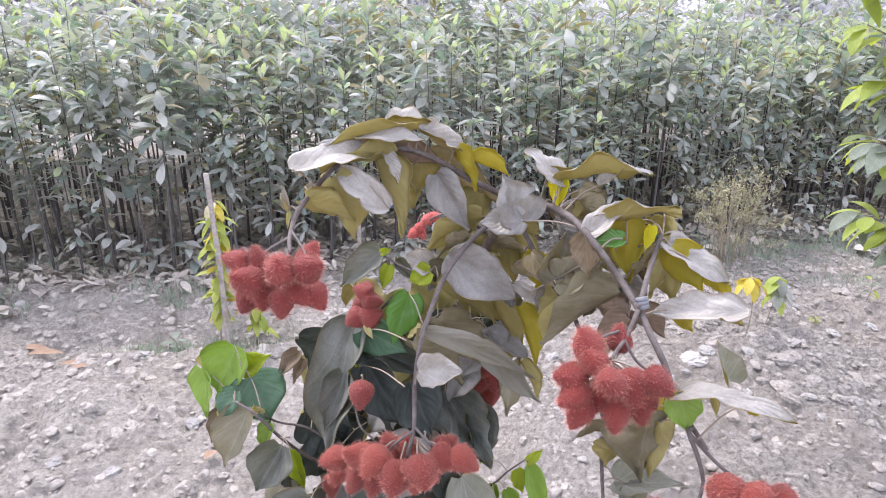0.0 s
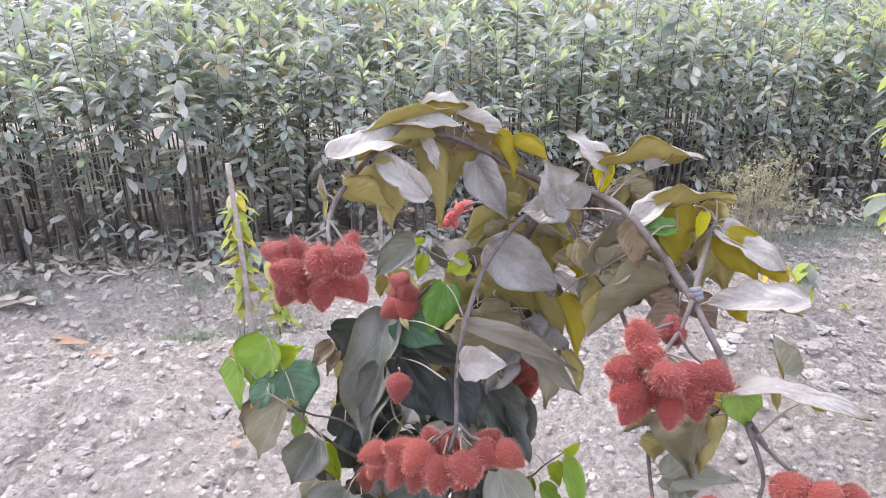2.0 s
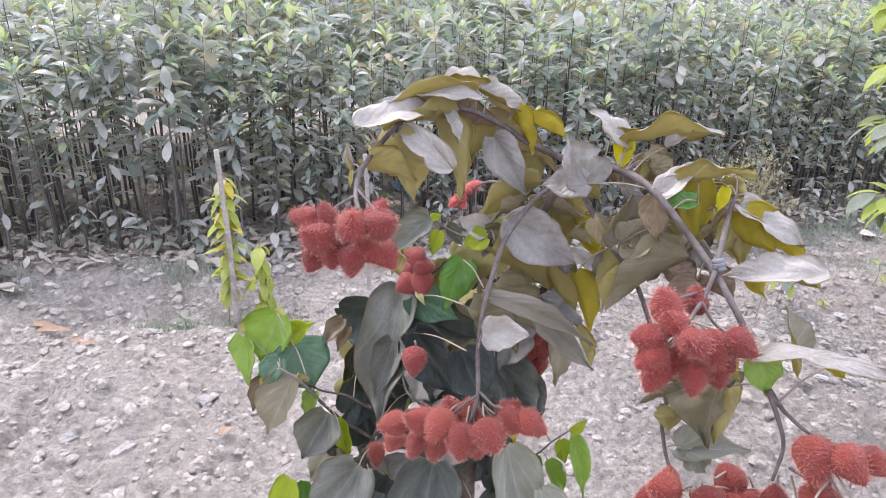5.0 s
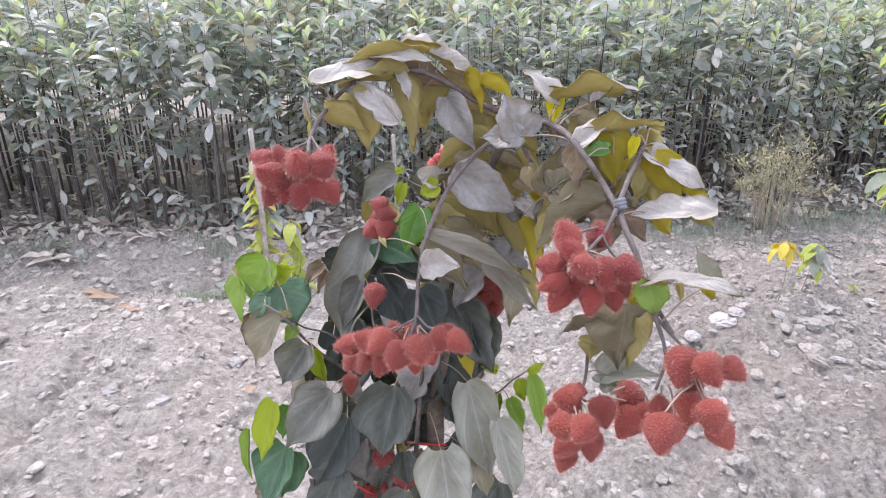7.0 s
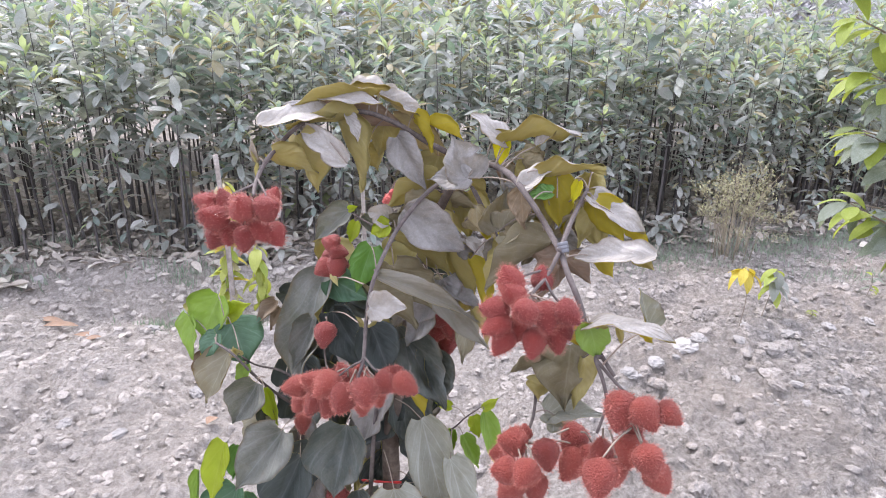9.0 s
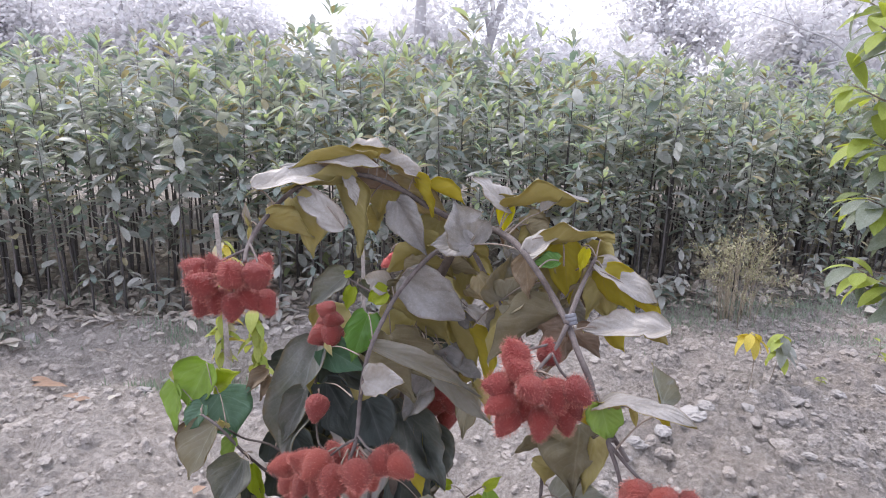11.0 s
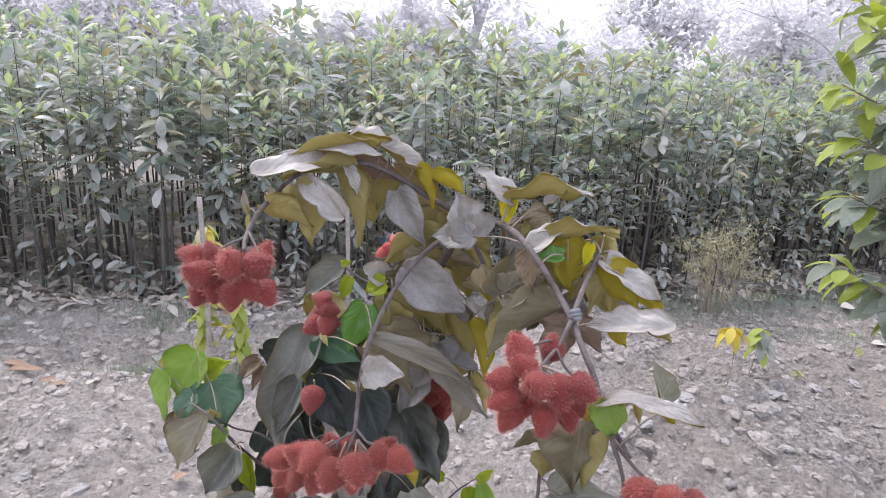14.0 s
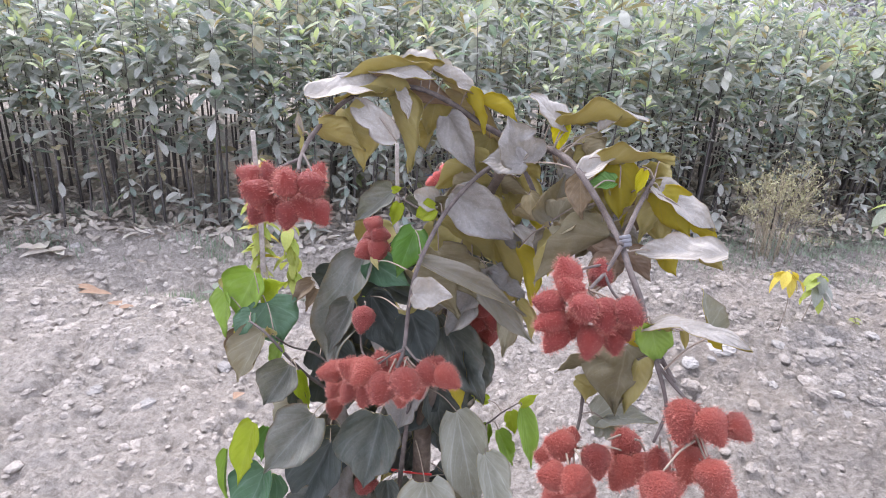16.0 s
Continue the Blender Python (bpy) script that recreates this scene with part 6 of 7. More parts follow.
pod((0.003, 0.580, 1.241), 0.0330, (0.80, -0.54, -0.14), "soft_pod")
pod((0.027, 0.580, 1.240), 0.0330, (0.83, -0.28, -0.44), "soft_pod")
pod((0.007, 0.620, 1.229), 0.0292, (0.72, 0.03, 0.72), "soft_pod")
pod((-0.100, 0.620, 1.179), 0.0315, (-0.39, -0.60, -0.61), "soft_pod")
pod((-0.060, 0.630, 1.218), 0.0326, (-0.32, 0.06, 0.98), "soft_pod")
pod((-0.039, 0.630, 1.217), 0.0312, (-0.00, 0.11, 1.03), "soft_pod")
pod((-0.130, 0.660, 1.152), 0.0303, (-0.42, -0.52, -0.68), "soft_pod")
pod((-0.077, 0.610, 1.182), 0.0311, (-0.24, -0.61, -0.67), "soft_pod")
pod((-0.012, 0.600, 1.210), 0.0316, (0.38, -0.57, -0.67), "soft_pod")
pod((-0.168, 0.800, 1.015), 0.0309, (0.08, -0.53, -0.79), "soft_pod")
pod((-0.030, 0.600, 1.196), 0.0291, (0.07, -0.61, -0.72), "soft_pod")
pod((-0.118, 0.830, 0.837), 0.0436, (1.00, -0.07, 0.14), "smooth_pod")
pod((-0.082, 0.820, 0.790), 0.0459, (-0.41, -0.57, -0.57), "smooth_pod")
pod((-0.109, 0.830, 0.754), 0.0405, (-0.09, -0.58, -0.66), "smooth_pod")
pod((-0.150, 0.840, 0.741), 0.0367, (-0.08, -0.58, -0.66), "smooth_pod")
# pods deep inside: the duller skin stands in for their shade
pod((0.062, 0.835, 1.214), 0.0394, (-0.36, 0.04, 0.95), "smooth_pod")
pod((0.078, 0.835, 1.188), 0.0398, (0.20, -0.61, -0.74), "smooth_pod")
pod((0.055, 0.84, 1.178), 0.0403, (-0.44, -0.62, -0.64), "smooth_pod")
pod((0.075, 0.84, 1.154), 0.0348, (0.03, -0.63, -0.74), "smooth_pod")
pod((0.160, 0.530, 1.200), 0.0345, (-0.98, -0.25, 0.31), "soft_pod")
pod((0.147, 0.475, 1.202), 0.0308, (-0.92, -0.46, 0.29), "soft_pod")
pod((0.169, 0.465, 1.207), 0.0329, (-0.44, -0.81, -0.15), "soft_pod")
pod((0.178, 0.560, 1.193), 0.0194, (-0.07, 0.21, 1.02), "soft_pod")
pod((0.198, 0.505, 1.202), 0.0361, (0.12, -0.65, -0.60), "soft_pod")
pod((0.159, 0.500, 1.158), 0.0340, (-0.74, -0.52, -0.39), "soft_pod")
pod((0.161, 0.510, 1.128), 0.0320, (-0.32, -0.53, -0.73), "soft_pod")
pod((0.189, 0.505, 1.154), 0.0327, (0.00, -0.53, -0.78), "soft_pod")
pod((0.150, 0.540, 1.174), 0.0295, (-0.99, -0.31, 0.17), "soft_pod")
pod((0.235, 0.545, 1.196), 0.0379, (-0.65, -0.56, -0.51), "soft_pod")
pod((0.232, 0.520, 1.178), 0.0385, (-0.51, -0.58, -0.59), "soft_pod")
pod((0.254, 0.520, 1.186), 0.0355, (-0.04, -0.60, -0.71), "soft_pod")
pod((0.235, 0.410, 1.250), 0.0343, (-0.17, -0.71, -0.50), "soft_pod")
pod((0.264, 0.470, 1.289), 0.0376, (-0.22, -0.61, -0.72), "soft_pod")
pod((0.287, 0.456, 1.296), 0.0342, (0.33, -0.62, -0.48), "soft_pod")
pod((0.312, 0.460, 1.295), 0.0282, (0.73, -0.30, -0.51), "soft_pod")
pod((0.281, 0.470, 1.239), 0.0348, (-0.22, -0.60, -0.70), "soft_pod")
pod((0.286, 0.425, 1.262), 0.0346, (0.26, -0.54, -0.66), "soft_pod")
pod((0.301, 0.430, 1.238), 0.0280, (0.48, -0.40, -0.70), "soft_pod")
pod((0.259, 0.500, 1.216), 0.0313, (-0.09, 0.22, 1.02), "soft_pod")
pod((0.269, 0.470, 1.210), 0.0275, (-0.05, -0.59, -0.71), "soft_pod")
pod((0.287, 0.490, 1.256), 0.0288, (0.42, -0.52, -0.60), "soft_pod")


# short stalks that hold the pods to the middle of their cluster
for p, y, size in POD_PLACES:
    near = [(q, (q - p).length) for q, _, _ in POD_PLACES if (q - p).length < 0.09]
    hub = sum((q for q, _ in near), Vector()) / len(near) + Vector((0, 0.012, 0.022))
    start = p - y * size * 0.58
    part("pod_stalk", mesh("pod_stalk", *tube([start, start.lerp(hub, 0.5) - y * 0.004, hub], (0.0011, 0.0011, 0.0014), 5, 4), STALK), shrub)

# grey tape where the stem was grafted
knot = Vector((0.213, 0.615, 1.418))
TAPE_WAY = Vector((0.25, -0.35, -0.9)).normalized()
coils = []
for i in range(3):
    c = knot - SHRUB_AT + TAPE_WAY * (0.0042 * (i - 1))
    coils.append(tube([c - TAPE_WAY * 0.0024, c - TAPE_WAY * 0.0015, c + TAPE_WAY * 0.0015, c + TAPE_WAY * 0.0024], (0.0056, 0.0065 + 0.0006 * math.sin(2 * i), 0.0065, 0.0056), 14, 1))
part("tape", mesh("tape", *joined(coils), TAPE), shrub, "grey tape wound round the stem")


def ribbon(points, width, parent, name, material, label):
    line = along([Vector(p) - SHRUB_AT for p in points], 6)
    verts, faces = [], []
    for i, p in enumerate(line):
        w = Vector((0.1, -0.3, 1.0)).normalized() * width * 0.5
        o = Vector((0, 0.0006, 0))
        tw = 0.4 * math.sin(1.3 * i)
        w = w + Vector((0, tw * width * 0.4, 0))
        verts += [p - w, p + w, p + w + o, p - w + o]
    for i in range(len(line) - 1):
        for k in range(4):
            faces.append((4 * i + k, 4 * i + (k + 1) % 4, 4 * i + 4 + (k + 1) % 4, 4 * i + 4 + k))
    part(name, mesh(name, verts, faces, material), parent, label)


ribbon([(-0.076, 0.840, 0.865), (-0.045, 0.840, 0.863), (-0.003, 0.850, 0.855)], 0.006, shrub, "ribbon", RED_TAPE, "red plastic ribbon tied round the stem")
ribbon([(-0.193, 0.800, 0.822), (-0.175, 0.810, 0.787), (-0.151, 0.820, 0.760), (-0.122, 0.840, 0.729), (-0.068, 0.850, 0.766)], 0.008, shrub, "ribbon", RED_TAPE, "loose end of red plastic ribbon")

# ---- young tree beside the path ----
TREE_AT = Vector((2.04, 2.07, 0.0))
tree = thing("young_tree", "young tree with glossy oblong leaves and lime green tips", "tree", at=TREE_AT + Vector((0, 0, height(2.04, 2.07) - 0.01)))
rng = random.Random(21)
trunk_line = [Vector((0.0, 0, -0.02)), Vector((-0.02, 0.06, 0.35)), Vector((-0.06, 0.14, 0.75)), Vector((-0.10, 0.22, 1.1)), Vector((-0.10, 0.26, 1.5)), Vector((-0.06, 0.26, 1.95)), Vector((-0.02, 0.24, 2.4))]
part("trunk", mesh("trunk", *tube(trunk_line, (0.017, 0.0145, 0.013, 0.0115, 0.010, 0.008, 0.005), 10, 6, 0.04, rng), STEM_BROWN), tree)
TREE_SHAPES = [simple_leaf(1.0, rng.uniform(0.31, 0.43), rng.uniform(0.4, 1.1), rng.uniform(0.12, 0.32), 8, rng.uniform(0.48, 0.58), 0.02, rng, 0.68) for _ in range(5)]
TREE_MESHES = [[mesh("leaf", *s[:2], m, s[2]) for s in TREE_SHAPES] for m in (TREE_LEAF, TREE_YOUNG)]


def spray(points, radius, leaves, young):
    """A side branch of the young tree with its leaves."""
    part("branch", mesh("branch", *tube(points, (radius, radius * 0.75, radius * 0.45), 7, 5), STEM_BROWN), tree)
    line = along(points, 10)
    for i in range(leaves):
        s = 0.25 + 0.75 * i / (leaves - 1)
        base = line[min(len(line) - 1, int(s * (len(line) - 1)))]
        ahead = (line[-1] - line[-4]).normalized()
        a = i * 2.4 + rng.uniform(-0.4, 0.4)
        out = Vector((math.cos(a), math.sin(a), 0.25 * math.sin(2 * a)))
        way = (out * (1.25 - 0.55 * s) + ahead * (0.35 + 0.6 * s) + Vector((0, 0, rng.uniform(-0.8, 0.05)))).normalized()
        tip = s > 0.72
        tone = 1 if tip and rng.random() < young else 0
        m = facing(base + way * 0.012, base + way, (rng.uniform(-0.3, 0.3), rng.uniform(-0.4, 0.2), 1.0)) @ Matrix.Scale(rng.uniform(0.14, 0.215) * (0.85 if tip else 1.0), 4)
        part("leaf", TREE_MESHES[tone][rng.randrange(len(TREE_SHAPES))], tree, "lime green young leaf" if tone == 1 else "", m)


def on_trunk(z):
    for a, b in zip(trunk_line, trunk_line[1:]):
        if a.z <= z <= b.z:
            return a.lerp(b, (z - a.z) / (b.z - a.z))
    return trunk_line[-1]


for z, dx, dy, dz, count, young in (
    (0.72, -0.42, 0.06, 0.28, 15, 0.95), (0.80, -0.20, -0.10, 0.06, 11, 0.8), (0.86, -0.30, 0.20, 0.10, 12, 0.3), (0.95, 0.30, 0.10, 0.25, 12, 0.3),
    (1.04, -0.38, 0.02, 0.22, 16, 0.25), (1.10, -0.26, 0.20, 0.14, 14, 0.2), (1.15, 0.25, -0.25, 0.22, 14, 0.2), (1.16, -0.20, -0.22, 0.14, 15, 0.15),
    (1.22, -0.44, -0.06, 0.26, 18, 0.6), (1.30, 0.10, 0.34, 0.25, 14, 0.2), (1.34, -0.30, 0.16, 0.20, 15, 0.3), (1.38, -0.46, 0.05, 0.28, 18, 0.9),
    (1.45, 0.32, 0.05, 0.25, 14, 0.3), (1.48, -0.24, -0.20, 0.22, 15, 0.3), (1.52, -0.46, -0.04, 0.34, 18, 0.9), (1.58, -0.12, -0.32, 0.26, 15, 0.4),
    (1.62, -0.44, 0.12, 0.34, 17, 0.85), (1.70, 0.28, -0.12, 0.30, 14, 0.4), (1.74, -0.44, 0.02, 0.36, 17, 0.85), (1.80, -0.22, -0.2, 0.30, 14, 0.5),
    (1.85, 0.10, 0.30, 0.30, 12, 0.4), (1.95, -0.34, -0.10, 0.36, 15, 0.8), (2.05, 0.20, 0.0, 0.36, 12, 0.6), (2.2, -0.22, 0.1, 0.34, 14, 0.7),
):
    a = on_trunk(z)
    b = a + Vector((dx, dy, dz))
    spray([a, a.lerp(b, 0.5) + Vector((0, 0, 0.03)), b], 0.0055, int(1.35 * count), young)

# ---- stake with a young plant tied to it ----


def stake(foot, top, radius, label):
    a, b = Vector(foot), Vector(top)
    mid = a.lerp(b, 0.5) + Vector((0.008, 0.004, 0))
    base = Vector((a.x, a.y, 0))
    return thing("stake", label, "stake", at=base, data=mesh("stake", *tube([a - base, mid - base, b - base], (radius * 1.1, radius, radius * 0.9), 9, 8, 0.06, rng), CANE))


stake((-1.17, 3.08, height(-1.17, 3.08) - 0.03), (-1.16, 3.02, 0.975), 0.014, "weathered grey wooden stake beside a yellowing seedling")
stake((-0.50, 3.55, height(-0.5, 3.55) - 0.03), (-0.50, 3.5, 0.86), 0.013, "weathered wooden stake in front of the saplings")


def seedling(at, tall, count, seed, tones, label, size=(0.09, 0.14), droop=(-1.2, -0.2), lean=(0, 0), name="seedling", low=0.25):
    """A single-stemmed plant with narrow drooping leaves."""
    rng = random.Random(seed)
    ob = thing(name, label, "seedling", at=(at[0], at[1], height(*at) - 0.005))
    line = [Vector((0, 0, 0)), Vector((0.3 * lean[0] + 0.015, 0.3 * lean[1], tall * 0.5)), Vector((lean[0], lean[1], tall))]
    part("stem", mesh("stem", *tube(line, (0.0036, 0.003, 0.002) if name == "seedling" else (0.0026, 0.0022, 0.0016), 6, 4), STALK), ob)
    shapes = [simple_leaf(1.0, rng.uniform(0.36, 0.48), rng.uniform(0.5, 1.3), 0.25, 6, 0.45, 0.02, rng) for _ in range(3)]
    data = [[mesh("leaf", *s[:2], m, s[2]) for s in shapes] for m in tones]
    for i in range(count):
        s = low + (1 - low) * i / count
        base = line[0].lerp(line[1], 2 * s) if s < 0.5 else line[1].lerp(line[2], 2 * s - 1)
        a, rise = i * 2.4 + rng.uniform(-0.3, 0.3), rng.uniform(*droop)
        way = Vector((math.cos(a) * math.cos(rise), math.sin(a) * math.cos(rise), math.sin(rise)))
        up = Vector((way.x, way.y, 0.7)) if rise < -0.8 else Vector((0, 0, 1))
        m = facing(base, base + way, up) @ Matrix.Scale(rng.uniform(*size), 4)
        part("leaf", data[min(len(tones) - 1, int(rng.random() ** 1.5 * len(tones)))][rng.randrange(3)], ob, "", m)
    return ob


seedling((-1.23, 3.13), 0.88, 64, 31, (TREE_YOUNG, OVER_LIME, FADED, YELLOWING), "yellow-green seedling with narrow drooping leaves beside its stake", (0.09, 0.14), (-1.1, 0.3), (0.05, 0.02))
seedling((-1.05, 3.2), 0.52, 26, 32, (OVER_LIME, TREE_YOUNG), "small yellow-green seedling with drooping leaves", (0.10, 0.16))
seedling((1.58, 2.95), 0.33, 9, 33, (YELLOWING,), "small plant with yellow spreading leaves", (0.10, 0.14), (-0.6, 0.15), (-0.02, 0.02), "weed", 0.93)
seedling((1.86, 3.30), 0.34, 18, 34, (HEDGE, TREE_YOUNG), "small leggy green weed on bare soil", (0.09, 0.15), (-0.5, 0.15), (0.05, 0.02), "weed", 0.6)
seedling((2.72, 3.72), 0.16, 7, 35, (TREE_LEAF, TREE_YOUNG), "low green weed among clods", (0.07, 0.1), (-0.1, 0.6), (0, 0), "weed")
seedling((2.19, 3.38), 0.05, 6, 36, (TREE_YOUNG,), "tiny green weed on bare soil", (0.03, 0.05), (0.0, 0.8), (0, 0), "weed")
seedling((-1.45, 3.05), 0.10, 7, 37, (TREE_LEAF,), "low dark green weed below the seedling", (0.07, 0.1), (-0.1, 0.6), (0, 0), "weed")
seedling((-2.75, 3.5), 0.22, 8, 38, (HEDGE, TREE_LEAF), "young broad-leaved weed at the edge of the bed", (0.08, 0.11), (-0.2, 0.7), (0, 0), "weed")

# low self-sown plants at the foot of the saplings
sown = random.Random(52)
for i in range(13):
    x = sown.uniform(-2.6, 0.7) if i < 10 else sown.uniform(1.4, 3.4)
    seedling((x, 4.40 + EDGE * x + sown.uniform(-0.18, 0.12)), sown.uniform(0.16, 0.42), sown.randint(8, 14), 60 + i, (DUSTY, HEDGE, DEEP), "low dusty broad-leaved seedling at the foot of the saplings", (0.09, 0.15), (-0.3, 0.6), (sown.uniform(-0.05, 0.05), -0.03), "weed", 0.3)

# ---- dry bush ----
rng = random.Random(41)
dry = thing("dry_bush", "dry straw-coloured bush with fine brittle twigs", "bush", at=(2.12, 4.45, height(2.12, 4.45)))
items, specks = [], []
shape = simple_leaf(1.0, 0.45, 0.4, 0.3, 2, 0.5, 0.0, rng)
for i in range(44):
    a, r = rng.uniform(0, 6.28), rng.uniform(0.08, 0.42)
    top = Vector((math.cos(a) * r, math.sin(a) * r, rng.uniform(0.30, 0.78) * (1.1 - r)))
    line = [Vector((math.cos(a) * 0.4 * r, math.sin(a) * 0.4 * r, -0.01)), top * 0.5 + Vector((0, 0, 0.08)), top]
    items.append(tube(line, (0.0026, 0.002, 0.001), 4, 3))
    for k in range(8):
        s = top.lerp(line[1], rng.uniform(0, 0.9))
        e = s + Vector((rng.gauss(0, 0.05), rng.gauss(0, 0.05), rng.uniform(0.02, 0.10)))
        items.append(tube([s, s.lerp(e, 0.5), e], (0.0014, 0.0012, 0.0008), 3, 1))
        for _ in range(8):
            p = s.lerp(e, rng.uniform(0.3, 1.1)) + Vector((rng.gauss(0, 0.012), rng.gauss(0, 0.012), rng.gauss(0, 0.012)))
            specks.append((*shape, facing(p, p + Vector((rng.gauss(0, 1), rng.gauss(0, 1), rng.gauss(0.3, 1))), (rng.gauss(0, 0.5), rng.gauss(0, 0.5), 1.03)) @ Matrix.Scale(rng.uniform(0.012, 0.024), 4)))
part("twig_mass", mesh("twig_mass", *joined(items), TWIG), dry)["kind"] = "stuff"
part("dry_leaves", many("dry_leaves", specks, DRY_LEAF), dry)["kind"] = "stuff"

# ---- grass and low weeds along the bed ----
rng = random.Random(43)
items = []
blade = simple_leaf(1.0, 0.12, 0.9, 0.3, 3, 0.35, 0.0, rng)
for _ in range(9000):
    if rng.random() < 0.8:
        x = rng.uniform(1.2, 4.8)
        y = 4.45 + EDGE * x + rng.gauss(-0.34, 0.22)
    else:
        c = rng.choice(((-1.65, 3.60, 0.16), (-2.6, 4.0, 0.3), (-1.55, 3.1, 0.12), (-1.2, 3.15, 0.15), (-3.0, 3.5, 0.25), (2.9, 4.1, 0.3)))
        x, y = c[0] + rng.gauss(0, c[2]), c[1] + rng.gauss(0, 0.07)
    a = rng.uniform(0, 6.28)
    way = Vector((math.cos(a), math.sin(a), rng.uniform(0.3, 1.8)))
    p = Vector((x, y, height(x, y) - 0.004))
    items.append((*blade, facing(p, p + way, (way.x, way.y, -0.4)) @ Matrix.Scale(rng.uniform(0.02, 0.062 if x > 1 else 0.075), 4)))
thing("grass", "thin tufts of low green grass along the bed", "grass", kind="stuff", data=many("grass", items, GRASS))

# ---- fallen leaves ----
rng = random.Random(44)
items, pale_items = [], []
shapes = [simple_leaf(1.0, rng.uniform(0.38, 0.5), rng.uniform(-0.9, 0.9), rng.uniform(0.1, 0.6), 4, 0.5, 0.05, rng) for _ in range(6)]
for _ in range(7500):
    x = rng.uniform(-5, 6)
    d = rng.choice((abs(rng.gauss(0, 0.9)), rng.uniform(-0.1, 2.6), rng.uniform(0.2, 1.6), rng.gauss(0.02, 0.16)))
    y = 4.45 + EDGE * x + d - 0.08
    a = rng.uniform(0, 6.28)
    p = Vector((x, y, height(x, y) + 0.012))
    m = facing(p, p + Vector((math.cos(a), math.sin(a), rng.uniform(-0.1, 0.25))), (rng.gauss(0, 0.35), rng.gauss(0, 0.35), 1)) @ Matrix.Scale(rng.uniform(0.04, 0.115), 4)
    (pale_items if rng.random() < 0.12 else items).append((*shapes[rng.randrange(6)], m))
litter = thing("leaf_litter", "brown and grey fallen leaves under the saplings", "leaves", kind="stuff", data=many("leaf_litter", items, LITTER))
part("pale_leaves", many("pale_leaves", pale_items, STRAW), litter)["kind"] = "stuff"


def fallen(x, y, turn, size, material, label, wide=0.4, lift=0.02, bend=0.5):
    v, f, t = simple_leaf(size, size * wide, bend, 0.35, 7, 0.5, 0.02, rng)
    ob = thing("fallen_leaf", label, "leaf", "fallen leaves on the soil", data=mesh("fallen_leaf", v, f, material, t))
    a = radians(turn)
    p = Vector((x, y, height(x, y) + lift))
    ob.matrix_basis = facing(p, p + Vector((math.cos(a), math.sin(a), 0.06)), (0.1 * rng.uniform(-1, 1), -0.25, 1))


fallen(-2.20, 2.96, 22, 0.17, RUST, "curled orange-brown fallen leaf on soil", 0.28)
fallen(-1.98, 2.88, 5, 0.19, RUST, "narrow rust-brown fallen leaf on soil", 0.24)
fallen(-1.80, 2.83, 200, 0.09, RUST, "small rust-brown fallen leaf")
fallen(-2.30, 3.05, 10, 0.15, RUST, "dull brown fallen leaf on soil", 0.3)
fallen(-2.52, 3.97, 2, 0.17, STRAW, "pale straw fallen leaf at the bed", 0.3)
fallen(-1.58, 3.78, -20, 0.17, STRAW, "pale straw fallen leaf at the bed", 0.5, 0.03)
fallen(-1.66, 3.70, -50, 0.16, LITTER, "grey-brown fallen leaf at the bed", 0.3)
fallen(-1.66, 2.76, 95, 0.08, STRAW, "small pale fallen leaf on soil")
fallen(-0.86, 1.92, 80, 0.07, RUST, "small rust-brown fallen leaf on soil", 0.6)
fallen(3.18, 4.62, 10, 0.16, STRAW, "pale dry leaf at the edge of grass", 0.6, 0.04)
fallen(3.30, 4.60, 100, 0.15, STRAW, "pale dry leaf at the edge of grass", 0.5, 0.05)
fallen(3.02, 3.98, 10, 0.16, STRAW, "pale leaf lying on clods", 0.4, 0.03)
fallen(2.75, 3.70, 60, 0.10, STRAW, "pale leaf lying on clods", 0.3, 0.03)
fallen(2.0, 4.6, 0, 0.14, STRAW, "pale dry leaf at the bed", 0.5, 0.04)
for i in range(7):
    fallen(-2.62 + rng.uniform(-0.12, 0.12), 3.36 + rng.uniform(-0.05, 0.05), 180 + rng.uniform(-70, 70), rng.uniform(0.12, 0.2), (STRAW, LITTER, LITTER)[i % 3], "dry pale leaf in a small heap", 0.35, 0.03 + 0.01 * i)
scrap = thing("plastic_scrap", "crumpled blue plastic scrap under the saplings", "rubbish", at=(-0.32, 4.75, height(-0.32, 4.75)))
v, f, t = simple_leaf(0.24, 0.2, 0.8, 0.6, 7, 0.5, 0.12, rng)
part("sheet", mesh("sheet", v, f, BLUE, t), scrap, "", pose(0, 0, 0.16, 50, 10, 60))

# ---- clods and stones ----
rng = random.Random(47)
ICO = bmesh.new()
bmesh.ops.create_icosphere(ICO, subdivisions=1, radius=1.0)
ico_verts = np.array([v.co[:] for v in ICO.verts])
ico_faces = [tuple(v.index for v in f.verts) for f in ICO.faces]
ICO.free()


def clod(rng, rough=0.4):
    """A lumpy clod about two units across."""
    scale = np.array([rng.uniform(0.8, 1.35), rng.uniform(0.7, 1.15), rng.uniform(0.45, 0.85)])
    k = np.array([1 + rng.uniform(-rough, rough) for _ in ico_verts])[:, None]
    return ico_verts * k * scale


def soil_spot(rng):
    """A place on the bare soil, thicker towards the path."""
    while True:
        x, y = rng.uniform(-3.4, 3.9), rng.uniform(1.25, 4.7)
        if bed(x, y) < 0.05 and rng.random() < 0.55 + 0.45 * (noise.noise((x * 1.1, y * 1.1, 9.0)) + 0.4):
            return x, y


SHAPES = [clod(rng) for _ in range(12)]
verts, faces, k = [], [], 0
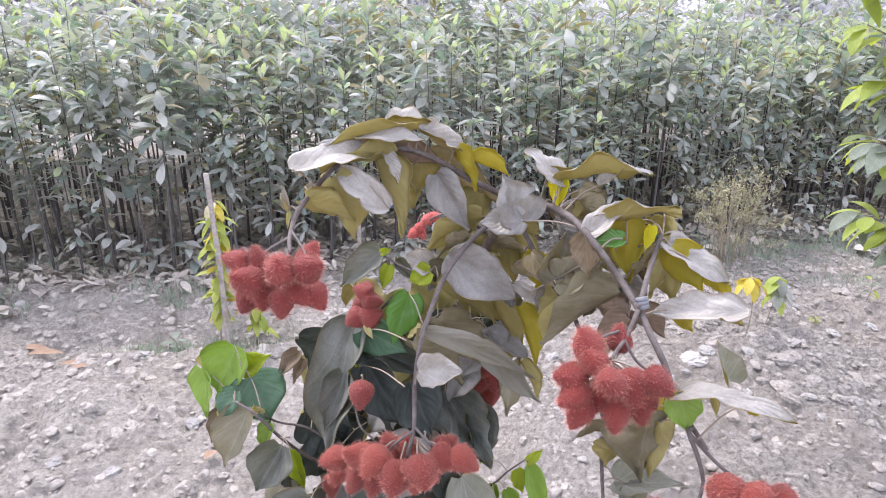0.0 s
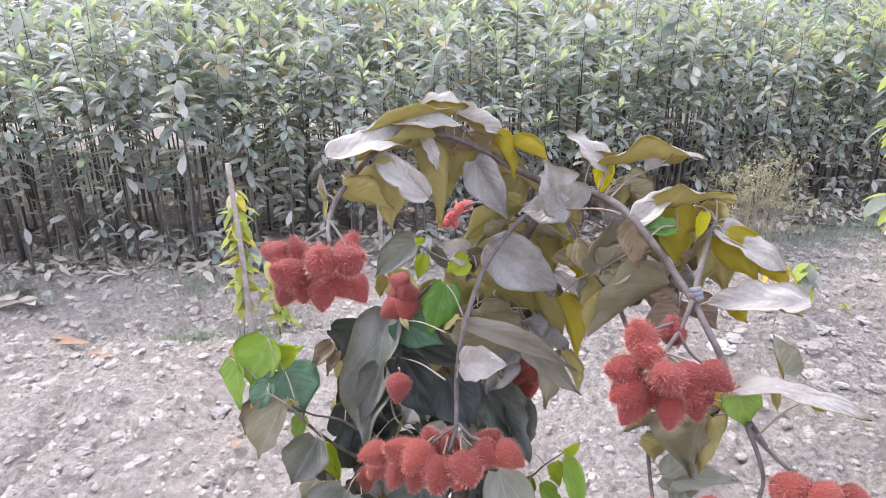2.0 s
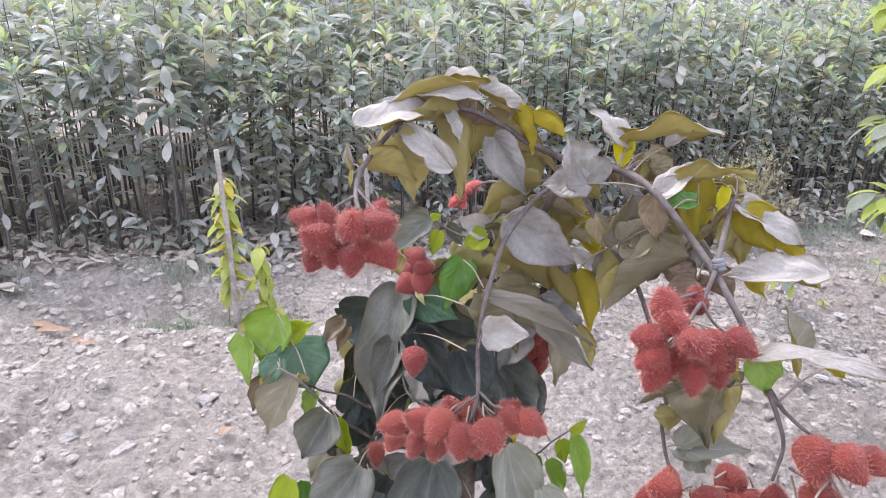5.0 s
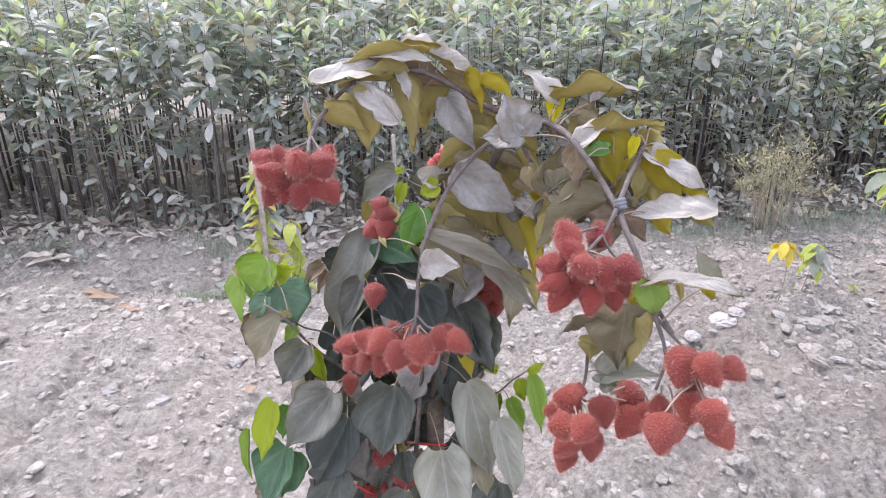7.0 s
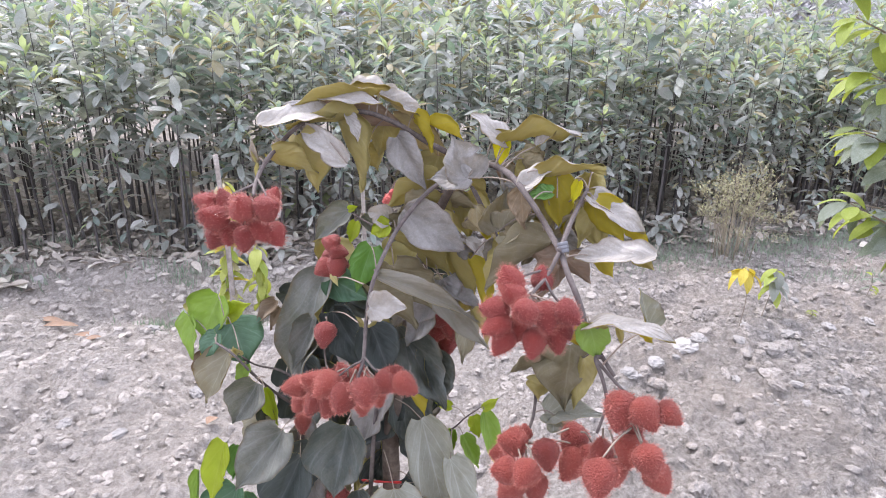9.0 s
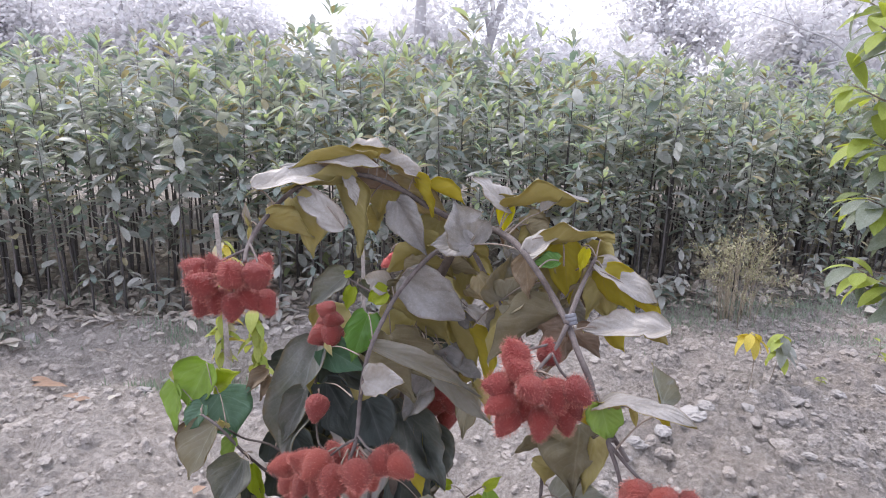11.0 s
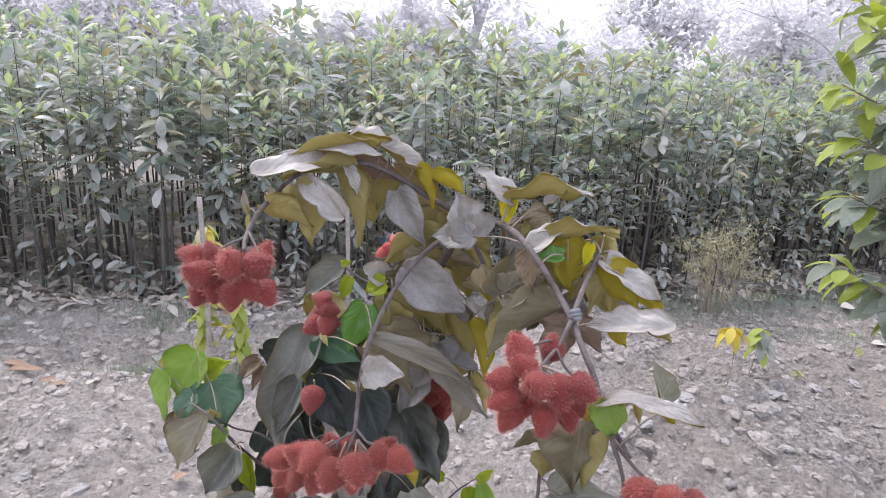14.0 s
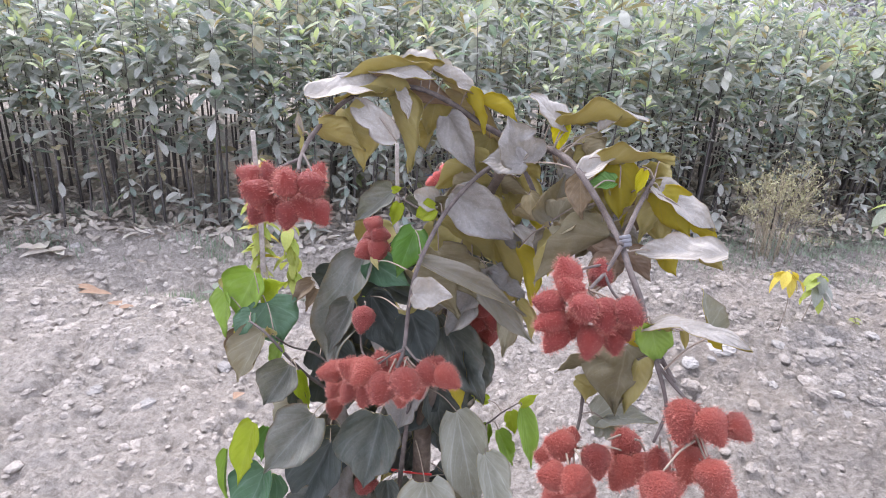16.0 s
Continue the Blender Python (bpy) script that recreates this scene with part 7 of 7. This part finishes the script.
for i in range(14000):
    x, y = soil_spot(rng)
    r = 0.004 + 0.009 * rng.random() ** 2.2
    a = rng.uniform(0, 6.28)
    turn = np.array([[math.cos(a), -math.sin(a), 0], [math.sin(a), math.cos(a), 0], [0, 0, 1]])
    verts.append(SHAPES[i % 12] @ turn.T * r + (x, y, height(x, y) - 0.15 * r))
k = len(ico_verts)
faces = (np.array(ico_faces)[None] + k * np.arange(len(verts))[:, None, None]).reshape(-1, 3).tolist()
part("small_clods", mesh("small_clods", np.concatenate(verts), faces, CLOD, smooth=False), ground)["kind"] = "stuff"
MIDDLE = bmesh.new()
bmesh.ops.create_icosphere(MIDDLE, subdivisions=2, radius=1.0)
middle_verts, middle_faces = [v.co.copy() for v in MIDDLE.verts], [tuple(v.index for v in f.verts) for f in MIDDLE.faces]
MIDDLE.free()
FINE = bmesh.new()
bmesh.ops.create_icosphere(FINE, subdivisions=3, radius=1.0)
fine_verts, fine_faces = [v.co.copy() for v in FINE.verts], [tuple(v.index for v in f.verts) for f in FINE.faces]
FINE.free()


def lump(rng, ball):
    """A crumbling clod: broken faces, smaller lumps, pits."""
    o = Vector((rng.uniform(0, 50), rng.uniform(0, 50), rng.uniform(0, 50)))
    sx, sy, sz = rng.uniform(0.85, 1.35), rng.uniform(0.75, 1.15), rng.uniform(0.5, 0.8)
    out = []
    for v in ball:
        k = 1 + 0.45 * noise.noise(v * 0.9 + o) + 0.5 * (0.3 - abs(noise.noise(v * 2.2 + o))) + 0.3 * noise.noise(v * 4.5 + o)
        out.append((v.x * k * sx, v.y * k * sy, v.z * k * sz))
    return out


clods = [mesh("clod", lump(rng, fine_verts), fine_faces, CLOD if i < 9 else STONE, smooth=False) for i in range(12)]
crumbs, verts = [np.array(lump(rng, middle_verts)) for _ in range(16)], []
for i in range(4800):
    x, y = soil_spot(rng)
    r = 0.007 + 0.018 * rng.random() ** 2.2
    if i % 3 == 0:
        x = rng.uniform(-3.4, 3.6)
        y = 4.40 + EDGE * x - 1.5 * rng.random() ** 1.2
        r = 0.010 + 0.022 * rng.random() ** 2.0
    a = rng.uniform(0, 6.28)
    turn = np.array([[math.cos(a), -math.sin(a), 0], [math.sin(a), math.cos(a), 0], [0, 0, 1]])
    verts.append(crumbs[i % 16] @ turn.T * r + (x, y, height(x, y) - 0.1 * r))
faces = (np.array(middle_faces)[None] + len(middle_verts) * np.arange(len(verts))[:, None, None]).reshape(-1, 3).tolist()
part("crumbled_clods", mesh("crumbled_clods", np.concatenate(verts), faces, CLOD, smooth=False), ground)["kind"] = "stuff"
for i in range(300):
    x, y = soil_spot(rng)
    if i % 2:
        x, y = rng.gauss(1.9, 0.55), rng.gauss(2.75, 0.4)
    r = 0.013 + 0.029 * rng.random() ** 2.0
    if y < 1.2:
        continue
    part("clod", clods[i % 12], ground, "", pose(x, y, height(x, y) - 0.2 * r, rng.uniform(-25, 25), rng.uniform(-25, 25), rng.uniform(0, 360)) @ Matrix.Scale(r, 4))
for x, y, r in ((1.19, 2.64, 0.05), (1.28, 2.72, 0.04), (-1.57, 2.93, 0.03), (1.9, 2.5, 0.03), (-1.45, 1.95, 0.028), (-1.2, 1.9, 0.026), (1.02, 2.5, 0.035), (-1.02, 2.2, 0.025), (1.5, 2.75, 0.035)):
    part("stone", clods[rng.randrange(9, 12)], ground, "", pose(x, y, height(x, y) + 0.1 * r, rng.uniform(-20, 20), rng.uniform(-20, 20), rng.uniform(0, 360)) @ Matrix.Scale(r, 4))
